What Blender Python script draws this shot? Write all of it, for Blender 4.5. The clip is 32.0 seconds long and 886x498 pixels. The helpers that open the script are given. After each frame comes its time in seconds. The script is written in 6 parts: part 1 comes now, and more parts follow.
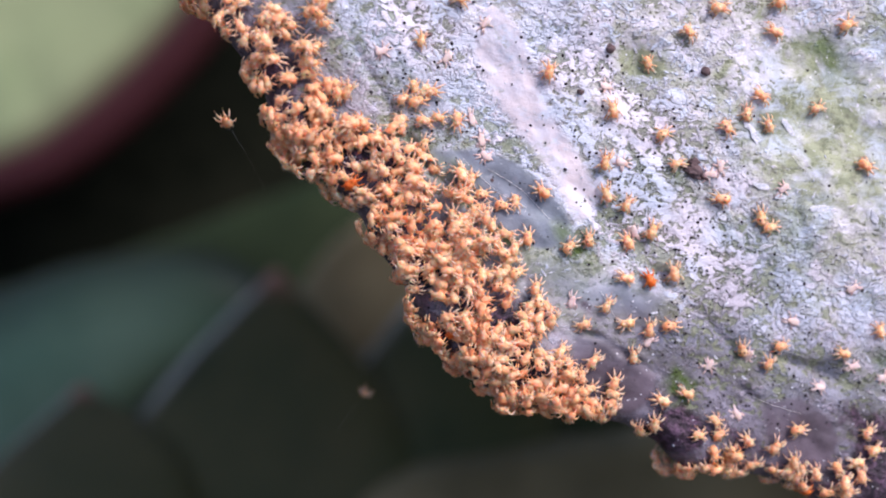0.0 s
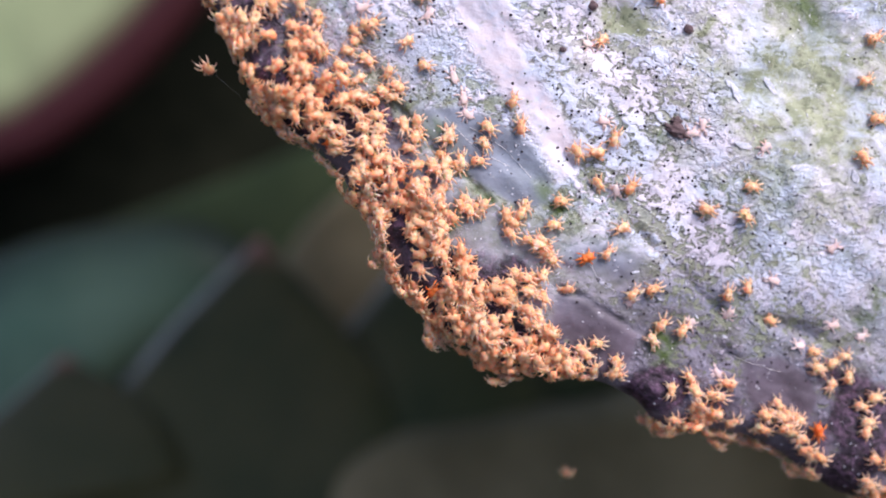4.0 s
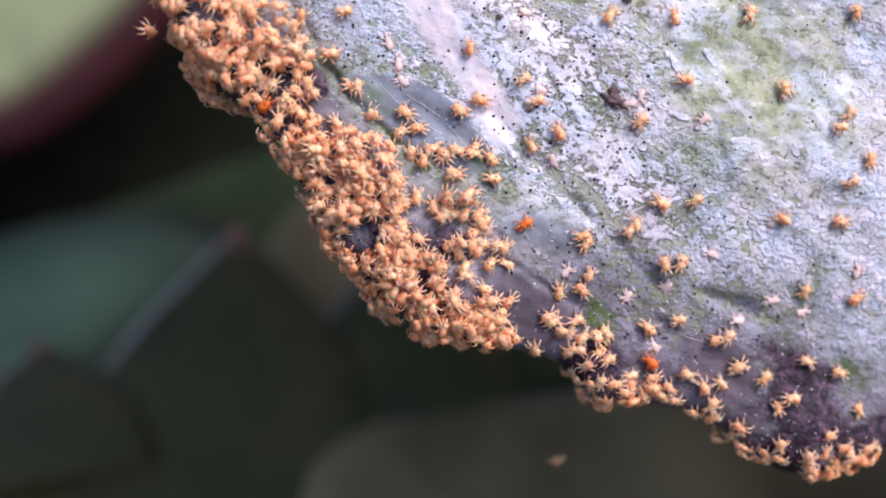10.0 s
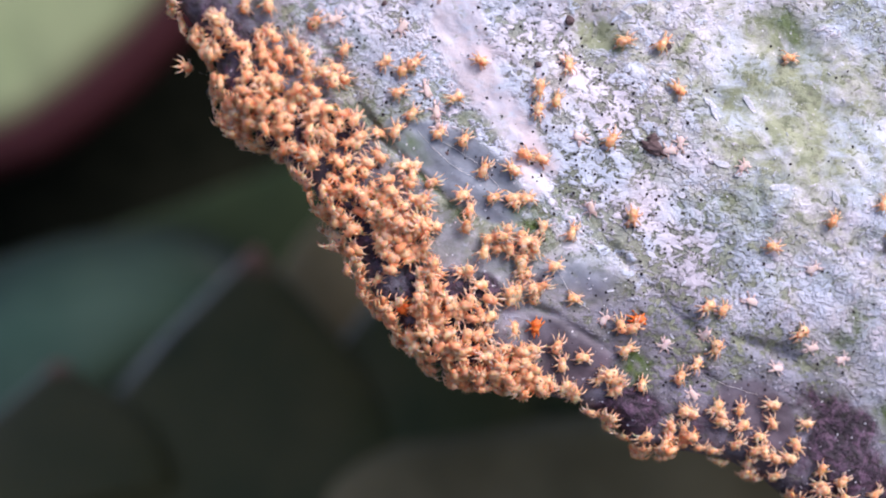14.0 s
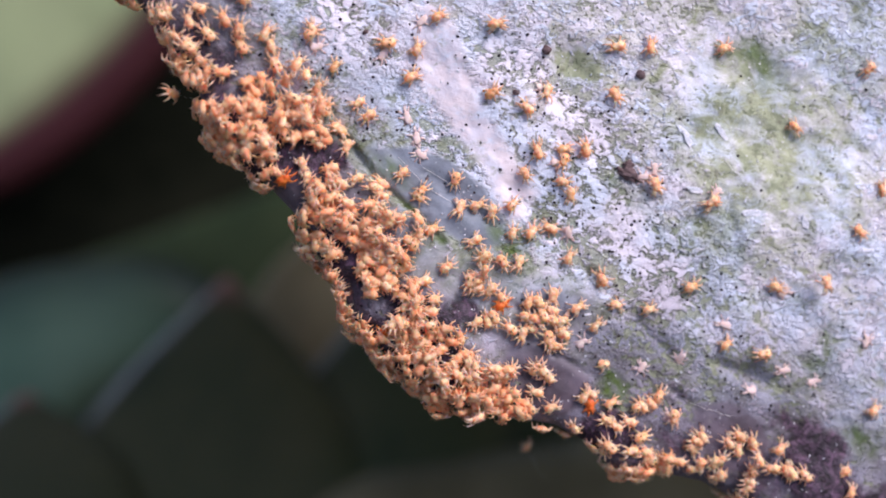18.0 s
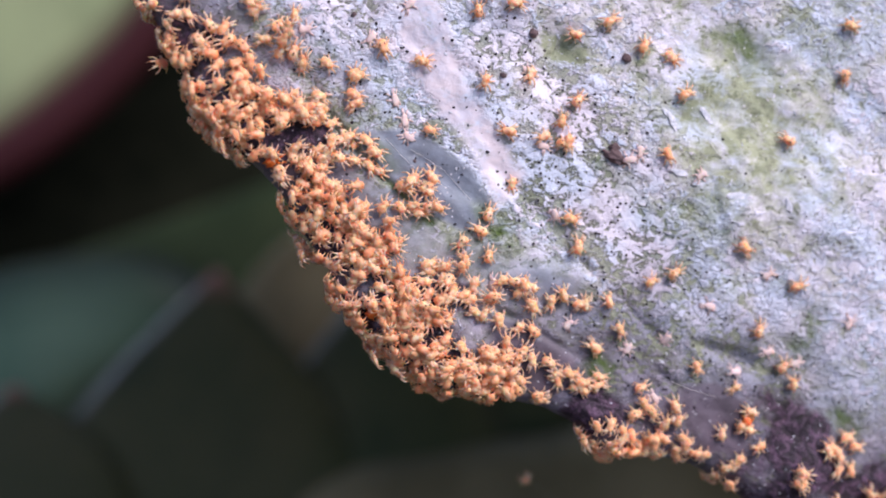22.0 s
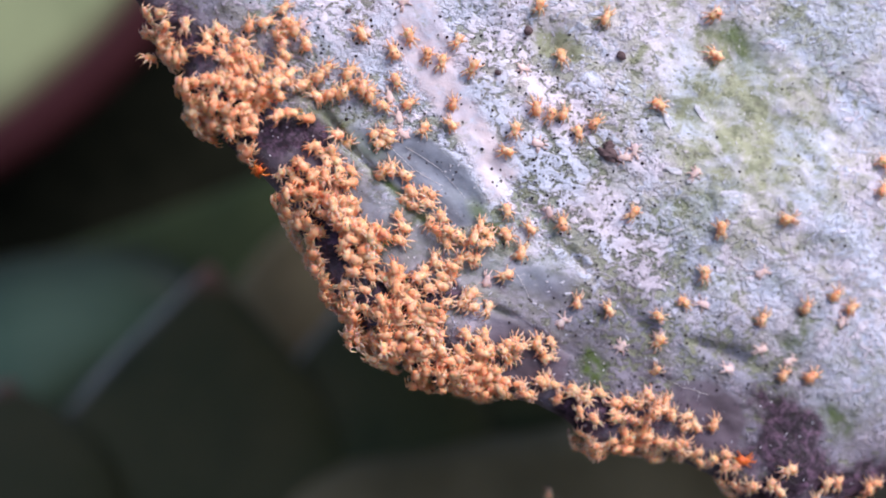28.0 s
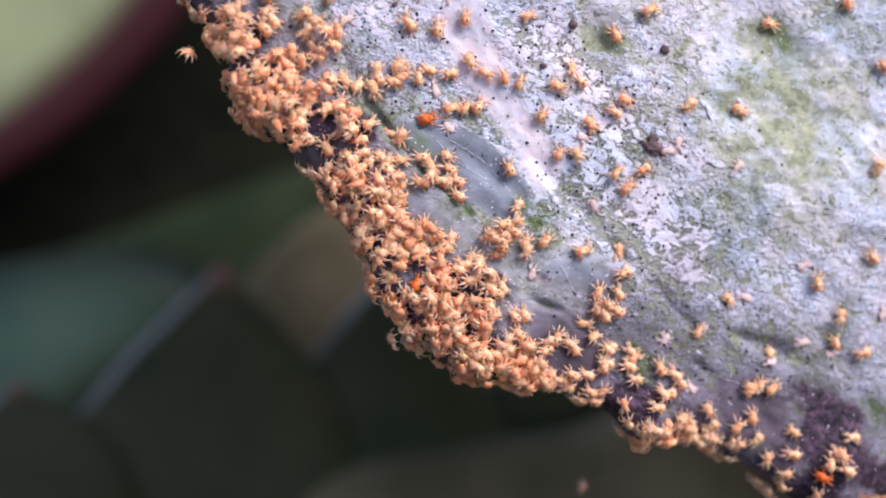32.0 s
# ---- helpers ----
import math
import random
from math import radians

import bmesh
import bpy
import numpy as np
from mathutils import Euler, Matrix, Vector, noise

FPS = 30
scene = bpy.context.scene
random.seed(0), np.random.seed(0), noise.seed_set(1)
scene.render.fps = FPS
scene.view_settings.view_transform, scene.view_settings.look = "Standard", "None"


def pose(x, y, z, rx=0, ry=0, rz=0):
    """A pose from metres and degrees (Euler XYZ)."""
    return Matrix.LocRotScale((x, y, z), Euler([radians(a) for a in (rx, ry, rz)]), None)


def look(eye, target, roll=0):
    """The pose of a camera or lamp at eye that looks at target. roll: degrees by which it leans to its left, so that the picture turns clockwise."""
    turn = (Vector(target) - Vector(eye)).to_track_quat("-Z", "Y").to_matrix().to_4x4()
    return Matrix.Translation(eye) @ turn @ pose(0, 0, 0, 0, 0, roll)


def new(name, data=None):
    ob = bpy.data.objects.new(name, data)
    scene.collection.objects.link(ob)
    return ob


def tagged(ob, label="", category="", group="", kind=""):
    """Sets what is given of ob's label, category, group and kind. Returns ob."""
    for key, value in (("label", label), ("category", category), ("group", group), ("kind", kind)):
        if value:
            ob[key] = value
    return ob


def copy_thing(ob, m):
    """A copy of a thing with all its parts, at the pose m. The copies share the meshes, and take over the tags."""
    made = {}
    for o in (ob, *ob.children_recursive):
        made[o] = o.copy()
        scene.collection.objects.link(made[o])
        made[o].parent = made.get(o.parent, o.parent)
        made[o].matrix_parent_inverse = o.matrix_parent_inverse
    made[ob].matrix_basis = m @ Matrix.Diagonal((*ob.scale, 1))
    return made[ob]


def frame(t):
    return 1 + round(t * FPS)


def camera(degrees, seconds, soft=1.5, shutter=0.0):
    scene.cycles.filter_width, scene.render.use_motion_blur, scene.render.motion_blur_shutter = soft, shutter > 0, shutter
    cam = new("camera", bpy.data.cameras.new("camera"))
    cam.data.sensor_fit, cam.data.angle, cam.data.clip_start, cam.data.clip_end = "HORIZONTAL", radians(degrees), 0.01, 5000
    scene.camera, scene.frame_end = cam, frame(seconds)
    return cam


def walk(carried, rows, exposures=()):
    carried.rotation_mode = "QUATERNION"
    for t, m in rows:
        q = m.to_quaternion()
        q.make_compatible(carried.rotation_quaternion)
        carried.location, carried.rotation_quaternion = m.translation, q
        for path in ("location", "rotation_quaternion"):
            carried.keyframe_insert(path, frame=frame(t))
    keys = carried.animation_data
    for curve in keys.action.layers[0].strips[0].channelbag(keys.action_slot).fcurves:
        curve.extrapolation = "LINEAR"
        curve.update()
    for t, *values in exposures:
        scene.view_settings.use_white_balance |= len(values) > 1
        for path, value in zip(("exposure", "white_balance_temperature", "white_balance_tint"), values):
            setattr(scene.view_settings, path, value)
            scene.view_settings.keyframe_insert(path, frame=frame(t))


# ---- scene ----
# Local frame of the close-up, in millimetres: u to the right, v up, w towards the viewer.
# FRAME sets it into the world: the view leans 25 degrees down, 0.16 m over the ground.
FRAME = pose(0, 0, 0.16, 65, 0, 0)
MM = 0.001


def mm(u, v, w):
    return Vector((u * MM, v * MM, w * MM))


# ---- camera: seconds, place in mm, yaw, pitch and roll in degrees ----
PATH = [
    (0, -1.307, 0.347, 0.413, 0.887, 1.985, -0.681), (0.5, -1.425, 0.251, 0.571, 0.752, 2.053, -0.759), (1, -1.211, 0.127, 0.502, 0.946, 1.931, -0.692),
    (1.5, -1.353, 0.071, 0.219, 0.507, 1.617, -0.700), (2, -1.381, 0.057, 0.234, 0.586, 1.388, -0.703), (2.5, -1.521, -0.016, 0.139, 0.512, 1.290, -0.722),
    (3, -1.107, -0.244, 0.220, 0.566, 1.125, -0.848), (3.5, -1.206, -0.129, 0.343, 0.153, 0.798, -0.812), (5.5, -1.187, -0.504, 0.005, -0.052, -0.154, -0.638),
    (6, -0.411, -0.891, 0.262, 0.796, 0.665, -0.527), (6.5, -0.006, -0.887, 0.274, 0.120, 0.934, -0.317), (7, -0.058, -0.846, 0.347, -0.502, 1.366, -0.378),
    (7.5, 0.192, -1.035, 0.471, -0.305, 1.490, -0.343), (8, 0.450, -1.187, 0.391, -0.499, 1.501, -0.153), (8.5, 0.596, -1.154, 0.440, -0.644, 1.545, -0.120),
    (9, 0.535, -1.253, 0.389, -0.693, 1.757, -0.122), (9.5, 0.602, -1.285, 0.179, -0.287, 1.152, -0.081), (10, 0.946, -1.197, 0.093, 0.314, 0.623, 0.040),
    (10.5, 1.160, -1.244, -0.034, -0.071, 0.602, 0.045), (11, 1.122, -1.100, -0.074, 0.348, 0.441, 0.139), (11.5, 0.919, -0.890, -0.135, 0.609, 0.180, 0.156),
    (12, 0.844, -0.800, -0.007, 1.043, 0.295, 0.144), (12.5, 0.966, -0.122, 0.000, 0.890, -0.772, 0.060), (13, 0.000, 0.000, -0.000, -0.009, 0.021, 0.016),
    (13.5, -0.251, 0.114, -0.247, 0.472, 0.419, 0.046), (14, -0.017, 0.063, -0.089, 0.667, 1.007, 0.147), (14.5, 0.126, 0.092, 0.167, 0.448, 1.391, 0.128),
    (16.5, -0.349, -0.178, 0.157, -0.449, 2.585, 0.205), (17, -0.488, -0.247, 0.275, -1.223, 2.907, 0.150), (17.5, -0.589, -0.140, 0.195, -1.334, 3.112, 0.044),
    (18, -0.374, -0.181, 0.251, -1.260, 2.938, 0.047), (18.5, -0.616, -0.236, 0.238, -1.532, 3.099, -0.031), (19, -0.517, -0.259, 0.405, -1.423, 2.901, -0.100),
    (19.5, -0.514, -0.374, 0.335, -1.588, 3.010, -0.050), (20, -0.749, -0.376, 0.392, -1.872, 3.000, 0.049), (20.5, -0.608, -0.479, 0.515, -1.527, 2.887, 0.245),
    (21, -0.280, -0.592, 0.393, -1.469, 3.032, 0.104), (21.5, -0.335, -0.691, 0.592, -1.619, 3.027, 0.075), (22, -0.281, -0.751, 0.444, -1.815, 2.933, 0.043),
    (22.5, -0.462, -0.636, 0.406, -2.129, 2.888, 0.165), (23, -0.337, -0.732, 0.537, -1.697, 2.982, 0.164), (23.5, -0.312, -0.839, 0.340, -2.137, 2.749, 0.207),
    (24, -0.470, -0.733, 0.430, -2.386, 2.801, 0.045), (24.5, -0.498, -0.556, 0.360, -2.165, 2.671, 0.014), (25, -0.777, -0.527, 0.443, -2.506, 2.836, 0.061),
    (25.5, -0.372, -0.586, 0.446, -2.066, 2.649, 0.027), (27.5, -0.202, -0.667, 0.537, -2.132, 2.604, 0.216), (28, -0.314, -0.693, 0.429, -2.231, 2.658, 0.170),
    (28.5, -0.340, -0.756, 0.392, -1.786, 2.459, 0.219), (29, -0.325, -0.798, 0.388, -1.900, 2.643, 0.062), (29.5, -0.571, -0.724, 0.208, -1.939, 2.579, 0.216),
    (30, -0.542, -0.972, 0.254, -1.698, 2.905, 0.050), (30.5, -0.495, -1.167, 0.235, -1.887, 2.801, 0.154), (31, -0.778, -1.175, 0.311, -2.076, 2.868, -0.150),
    (31.5, -1.120, -1.152, 0.293, -2.180, 2.940, -0.205), (32, -1.946, -0.978, 0.369, -2.688, 2.825, -0.040),
]
cam = camera(50.0, 32.0, soft=1.95)
cam.data.dof.use_dof = True
cam.data.dof.focus_distance = 0.0288
cam.data.dof.aperture_fstop = 31.0
walk(cam, [(t, FRAME @ Matrix.Translation(mm(x, y, z)) @ Matrix.Rotation(radians(yw), 4, "Y")
            @ Matrix.Rotation(radians(pt), 4, "X") @ Matrix.Rotation(radians(rl), 4, "Z"))
           for t, x, y, z, yw, pt, rl in PATH], exposures=[(t, e + 0.08, 6400, 20) for t, e in ((0.0, 0.46), (3.5, 0.52), (5.2, 0.64), (6.2, 0.62), (7.2, 0.50), (9.0, 0.45), (14.0, 0.44), (18.0, 0.34), (29.0, 0.34), (32.0, 0.42))])

# ---- light: a hazy sun from the upper right, and the sky ----
SUN_FROM = (FRAME.to_3x3() @ Vector((0.52, 0.62, 0.60))).normalized()
sun_data = bpy.data.lights.new("sun", "SUN")
sun_data.energy, sun_data.angle, sun_data.color = 3.4, radians(34), (1.0, 0.95, 0.9)
sun = new("sun", sun_data)
sun.matrix_world = look(SUN_FROM, (0, 0, 0))
world = bpy.data.worlds.new("sky")
scene.world = world
world.use_nodes = True
sky = world.node_tree.nodes.new("ShaderNodeTexSky")
sky.sky_type, sky.sun_disc = "NISHITA", False
sky.sun_elevation, sky.sun_rotation = math.asin(SUN_FROM.z), math.atan2(SUN_FROM.x, SUN_FROM.y)
back = world.node_tree.nodes["Background"]
back.inputs["Strength"].default_value = 0.095
world.node_tree.links.new(sky.outputs[0], back.inputs["Color"])


# ---- materials ----
class Mat:
    """A node material with short ways to add nodes; all values may be sockets or numbers."""

    def __init__(self, name):
        self.m = bpy.data.materials.new(name)
        self.m.use_nodes = True
        self.t = self.m.node_tree
        self.bsdf = self.t.nodes["Principled BSDF"]
        self.coord = self.t.nodes.new("ShaderNodeTexCoord").outputs["Object"]

    def put(self, socket, value):
        if isinstance(value, bpy.types.NodeSocket):
            self.t.links.new(value, socket)
        elif isinstance(value, tuple) and len(value) == 3 and socket.type == "RGBA":
            socket.default_value = (*value, 1)
        else:
            socket.default_value = value

    def set(self, **kw):
        for k, v in kw.items():
            self.put(self.bsdf.inputs[k.replace("_", " ")], v)
        return self.m

    def vec(self, scale, turn=0.0):
        n = self.t.nodes.new("ShaderNodeMapping")
        n.inputs["Rotation"].default_value[2] = radians(turn)
        n.inputs["Scale"].default_value = scale
        self.put(n.inputs["Vector"], self.coord)
        return n.outputs[0]

    def noise(self, vec, scale=1.0, detail=4.0, rough=0.55, warp=0.0):
        n = self.t.nodes.new("ShaderNodeTexNoise")
        for k, v in (("Vector", vec), ("Scale", scale), ("Detail", detail), ("Roughness", rough), ("Distortion", warp)):
            self.put(n.inputs[k], v)
        return n.outputs["Fac"]

    def cells(self, vec, scale, out="Distance", feature="F1"):
        n = self.t.nodes.new("ShaderNodeTexVoronoi")
        n.feature = feature
        self.put(n.inputs["Vector"], vec)
        n.inputs["Scale"].default_value = scale
        return n.outputs[out]

    def math(self, op, a, b=0.0, clamp=False):
        n = self.t.nodes.new("ShaderNodeMath")
        n.operation, n.use_clamp = op, clamp
        self.put(n.inputs[0], a)
        self.put(n.inputs[1], b)
        return n.outputs[0]

    def ramp(self, fac, lo, hi):
        n = self.t.nodes.new("ShaderNodeMapRange")
        n.interpolation_type = "SMOOTHSTEP"
        self.put(n.inputs["Value"], fac)
        n.inputs["From Min"].default_value, n.inputs["From Max"].default_value = lo, hi
        return n.outputs[0]

    def mix(self, fac, a, b):
        n = self.t.nodes.new("ShaderNodeMix")
        n.data_type = "RGBA"
        self.put(n.inputs[0], fac)
        self.put(n.inputs[6], a)
        self.put(n.inputs[7], b)
        return n.outputs[2]

    def attr(self, name):
        n = self.t.nodes.new("ShaderNodeAttribute")
        n.attribute_name = name
        s = self.t.nodes.new("ShaderNodeSeparateColor")
        self.t.links.new(n.outputs["Color"], s.inputs[0])
        return s.outputs[0], s.outputs[1], s.outputs[2], n.outputs["Alpha"]

    def bump(self, height, dist, strength=1.0, normal=None):
        n = self.t.nodes.new("ShaderNodeBump")
        n.inputs["Distance"].default_value = dist
        self.put(n.inputs["Strength"], strength)
        self.put(n.inputs["Height"], height)
        if normal is not None:
            self.put(n.inputs["Normal"], normal)
        return n.outputs[0]

    def chance(self, joined=False):
        if joined:
            return self.t.nodes.new("ShaderNodeNewGeometry").outputs["Random Per Island"]
        return self.t.nodes.new("ShaderNodeObjectInfo").outputs["Random"]


LEAN = 38.2  # the near margin runs down to the right by this angle


def leaf_skin():
    """Olive succulent skin under a bluish wax veil and a broken white crust, silky film, and purple at the teeth."""
    k = Mat("leaf_skin")
    v = k.vec((1000, 1000, 1000), LEAN)
    vs = k.vec((820, 1080, 1000), LEAN)
    wax, purple, film, pink = k.attr("patch")
    olive, holes, veil, band = k.attr("tone")
    green = k.mix(k.ramp(k.noise(v, 0.8, 5, 0.6), 0.35, 0.65), (0.235, 0.265, 0.17), (0.41, 0.435, 0.30))
    green = k.mix(k.ramp(k.noise(v, 3.4, 4, 0.65), 0.5, 0.72), green, (0.19, 0.19, 0.135))
    green = k.mix(k.math("MULTIPLY", band, 0.96), green, k.mix(k.ramp(k.noise(v, 1.2, 5, 0.6), 0.35, 0.65), (0.085, 0.075, 0.10), (0.20, 0.18, 0.24)))
    # the veil: thin even wax, thicker in clouds
    cloud = k.noise(k.vec((800, 1100, 1000), LEAN), 1.3, 8, 0.7, 0.6)
    thick = k.math("ADD", k.math("MULTIPLY", k.math("SUBTRACT", cloud, 0.48), 3.7), veil, True)
    blue = k.mix(k.ramp(k.noise(v, 0.4, 3), 0.4, 0.62), (0.66, 0.74, 0.96), (0.82, 0.77, 0.93))
    blue = k.mix(k.math("MULTIPLY", band, 0.8), blue, (0.135, 0.105, 0.165))
    skin = k.mix(k.math("MULTIPLY", thick, 0.86), green, blue)
    # the crust: crisp flakes and crisp holes down to the skin
    flake = k.noise(vs, 3.4, 4, 0.62, 0.7)
    grain = k.noise(vs, 9.0, 3, 0.65, 0.3)
    fld = k.math("ADD", k.math("MULTIPLY", flake, 0.8), k.math("MULTIPLY", grain, 0.35))
    lift = k.math("MULTIPLY", k.math("SUBTRACT", wax, 0.5), 0.34)
    clump = k.math("MULTIPLY", k.math("SUBTRACT", k.noise(vs, 0.85, 4, 0.6, 0.5), 0.5), 0.55)
    fld = k.math("ADD", fld, clump)
    crust = k.ramp(k.math("ADD", fld, lift), 0.565, 0.68)
    white = k.mix(k.ramp(k.noise(v, 0.5, 3), 0.42, 0.62), (0.66, 0.72, 0.88), (0.77, 0.72, 0.84))
    white = k.mix(k.math("MULTIPLY", band, 0.85), white, (0.27, 0.23, 0.305))
    skin = k.mix(crust, skin, white)
    pits = k.math("MULTIPLY", k.ramp(k.math("SUBTRACT", fld, k.math("MULTIPLY", holes, 0.15)), 0.44, 0.385), k.ramp(holes, 0.02, 0.3))
    pit_tone = k.mix(k.ramp(grain, 0.4, 0.6), (0.16, 0.185, 0.11), (0.30, 0.32, 0.20))
    skin = k.mix(k.math("MULTIPLY", pits, 0.76), skin, pit_tone)
    pores = k.math("MULTIPLY", k.ramp(k.cells(vs, 4.6), 0.20, 0.12), k.ramp(k.noise(v, 1.1, 3), 0.42, 0.6))
    skin = k.mix(k.math("MULTIPLY", pores, 0.6), skin, (0.16, 0.165, 0.10))
    # smooth silk film over the skin
    silky = k.ramp(k.noise(vs, 0.9, 6, 0.6), 0.32, 0.68)
    filmy = k.mix(silky, k.mix(band, (0.155, 0.175, 0.225), (0.074, 0.056, 0.072)), k.mix(band, (0.25, 0.285, 0.365), (0.145, 0.112, 0.148)))
    skin = k.mix(k.math("MULTIPLY", film, k.ramp(k.noise(vs, 2.2, 5, 0.6), 0.20, 0.42)), skin, filmy)
    pinky = k.mix(k.ramp(k.noise(v, 1.2, 5, 0.6), 0.35, 0.65), (0.63, 0.60, 0.71), (0.77, 0.675, 0.735))
    skin = k.mix(k.math("MULTIPLY", pink, k.ramp(k.noise(vs, 1.6, 6, 0.7), 0.30, 0.52)), skin, pinky)
    skin = k.mix(k.math("MULTIPLY", olive, k.ramp(k.noise(v, 2.4, 4, 0.6), 0.25, 0.6)), skin, (0.075, 0.12, 0.025))
    plum = k.mix(k.ramp(k.noise(v, 3.2, 6, 0.72, 0.6), 0.42, 0.70), (0.012, 0.005, 0.012), (0.16, 0.085, 0.150))
    edge = k.math("ADD", purple, k.math("MULTIPLY", k.math("SUBTRACT", k.noise(v, 1.3, 7, 0.7, 0.8), 0.5), 2.0))
    dark = k.math("MULTIPLY", k.ramp(edge, 0.12, 0.90), k.ramp(purple, 0.05, 0.45))
    skin = k.mix(k.math("MULTIPLY", dark, 0.94), skin, plum)
    # wax dust over everything
    dust = k.math("MULTIPLY", k.ramp(k.cells(k.vec((1030, 990, 1000), 11.0), 3.6), 0.12, 0.06), k.ramp(k.noise(v, 0.7, 2), 0.45, 0.6))
    skin = k.mix(k.math("MULTIPLY", dust, 0.9), skin, (0.85, 0.83, 0.9))
    rough = k.math("SUBTRACT", 0.62, k.math("MULTIPLY", k.math("MAXIMUM", film, pink), 0.08))
    flat = k.math("SUBTRACT", 0.6, k.math("MULTIPLY", k.math("MAXIMUM", film, pink), 0.5))
    # little relief where the crust is thin, far from the rim
    thin = k.math("MULTIPLY", k.ramp(wax, 0.42, 0.12), k.math("SUBTRACT", 1.0, band))
    flat = k.math("MULTIPLY", flat, k.math("SUBTRACT", 1.0, k.math("MULTIPLY", thin, 0.6)))
    n = k.bump(k.noise(v, 1.9, 6, 0.62, 0.8), 0.00012, flat)
    n = k.bump(k.math("ADD", k.math("SUBTRACT", crust, pits), k.math("MULTIPLY", k.math("ADD", flake, grain), 0.8)), 0.00008, k.math("MULTIPLY", flat, 1.4), n)
    return k.set(Base_Color=skin, Roughness=rough, Normal=n, Specular_IOR_Level=0.3)


def plain_leaf(name, dark, pale, rough=0.5, scale=300, edge=None, point=None, even=False):
    k = Mat(name)
    v = k.vec((scale, scale, scale))
    c = k.mix(k.ramp(k.noise(v, 0.5, 5, 0.6), 0.3, 0.7), dark, pale)
    c = k.mix(k.math("MULTIPLY", k.ramp(k.noise(v, 3.0, 4, 0.6), 0.5, 0.75), 0.35), c, tuple(x * 0.55 for x in dark))
    if edge:
        c = k.mix(k.attr("rim")[0] if even else k.math("MULTIPLY", k.attr("rim")[0], k.ramp(k.noise(v, 0.8, 2), 0.32, 0.52)), c, edge)
    if point:
        c = k.mix(k.attr("rim")[1], c, point)
    return k.set(Base_Color=c, Roughness=rough, Specular_IOR_Level=0.5 * (1 - rough), Normal=k.bump(k.noise(v, 4.0, 4), 0.0002, 0.4))


def mite_shell(name, pale, deep, clear=0.5, solid=1.0, joined=False):
    """Soft translucent cuticle: light goes in and comes out warmer."""
    k = Mat(name)
    v = k.vec((1000, 1000, 1000))
    c = k.mix(k.ramp(k.noise(v, 8.0, 3, 0.6), 0.36, 0.66), pale, deep)
    c = k.mix(k.math("MULTIPLY", k.math("POWER", k.chance(joined), 2.0), 0.58), c, deep)
    return k.set(Base_Color=c, Roughness=0.5, Specular_IOR_Level=0.45, Subsurface_Weight=clear, Subsurface_Radius=(1.0, 0.42, 0.2),
                 Alpha=solid, Subsurface_Scale=0.0003, Normal=k.bump(k.noise(v, 14.0, 3), 0.00002, 0.4))


SKIN = leaf_skin()
# edge: near-black, paints the shade over this leaf's upper part
MID_LEAF = plain_leaf("mid_leaf", (0.085, 0.17, 0.105), (0.165, 0.25, 0.16), edge=(0.012, 0.018, 0.012), scale=80, even=True)
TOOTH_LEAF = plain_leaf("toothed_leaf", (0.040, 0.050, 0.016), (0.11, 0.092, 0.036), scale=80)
# edge: light on the left flank as a pale colour; point: the reddish tip
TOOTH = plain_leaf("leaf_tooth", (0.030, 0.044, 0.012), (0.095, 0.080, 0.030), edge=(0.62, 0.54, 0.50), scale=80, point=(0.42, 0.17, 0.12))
# leaf green taken down to near-black, the shade is in the colour
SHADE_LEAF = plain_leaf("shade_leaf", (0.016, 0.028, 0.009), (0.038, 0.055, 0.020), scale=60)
# brown raised to make up for the light missing between the leaves
LOW_LEAF = plain_leaf("low_leaf", (0.14, 0.108, 0.048), (0.36, 0.27, 0.14), scale=90)
PALE_LEAF = plain_leaf("pale_leaf", (0.22, 0.285, 0.145), (0.29, 0.335, 0.185), edge=(0.045, 0.010, 0.013), scale=60, even=True)
# near-black colour that stands for the unlit gap inside the plant
DEEP_SHADE = plain_leaf("deep_shade", (0.005, 0.0065, 0.004), (0.013, 0.014, 0.009), 0.9)
PELLET = plain_leaf("pellet", (0.09, 0.06, 0.065), (0.24, 0.17, 0.18), 0.8, 5000)
SOIL = plain_leaf("soil", (0.035, 0.025, 0.018), (0.09, 0.065, 0.045), 0.9, 40)
SHELL = mite_shell("mite_shell", (1.0, 0.645, 0.415), (1.0, 0.345, 0.165), 0.7)
LEGS = mite_shell("mite_legs", (1.0, 0.71, 0.53), (1.0, 0.46, 0.28), 0.4, 0.76)
# deeper copy of the mite shell, shade among the crowd put into its colour
SHADED_SHELL = mite_shell("shaded_shell", (1.0, 0.54, 0.325), (1.0, 0.28, 0.13), 0.6, joined=True)
RUSTY = mite_shell("rusty_shell", (0.85, 0.20, 0.03), (0.80, 0.13, 0.02))
GUT = mite_shell("gut_spot", (0.10, 0.05, 0.02), (0.05, 0.03, 0.015), 0.0)
SHED = mite_shell("shed_skin", (0.78, 0.60, 0.58), (0.74, 0.50, 0.48), 0.2)
DIRT = plain_leaf("dirt", (0.02, 0.016, 0.022), (0.05, 0.04, 0.05), 0.7, 4000)
WAX = plain_leaf("wax", (0.50, 0.54, 0.64), (0.80, 0.79, 0.88), 0.6, 5000)
SILK = plain_leaf("silk", (0.75, 0.72, 0.72), (0.85, 0.82, 0.82), 0.4, 4000)


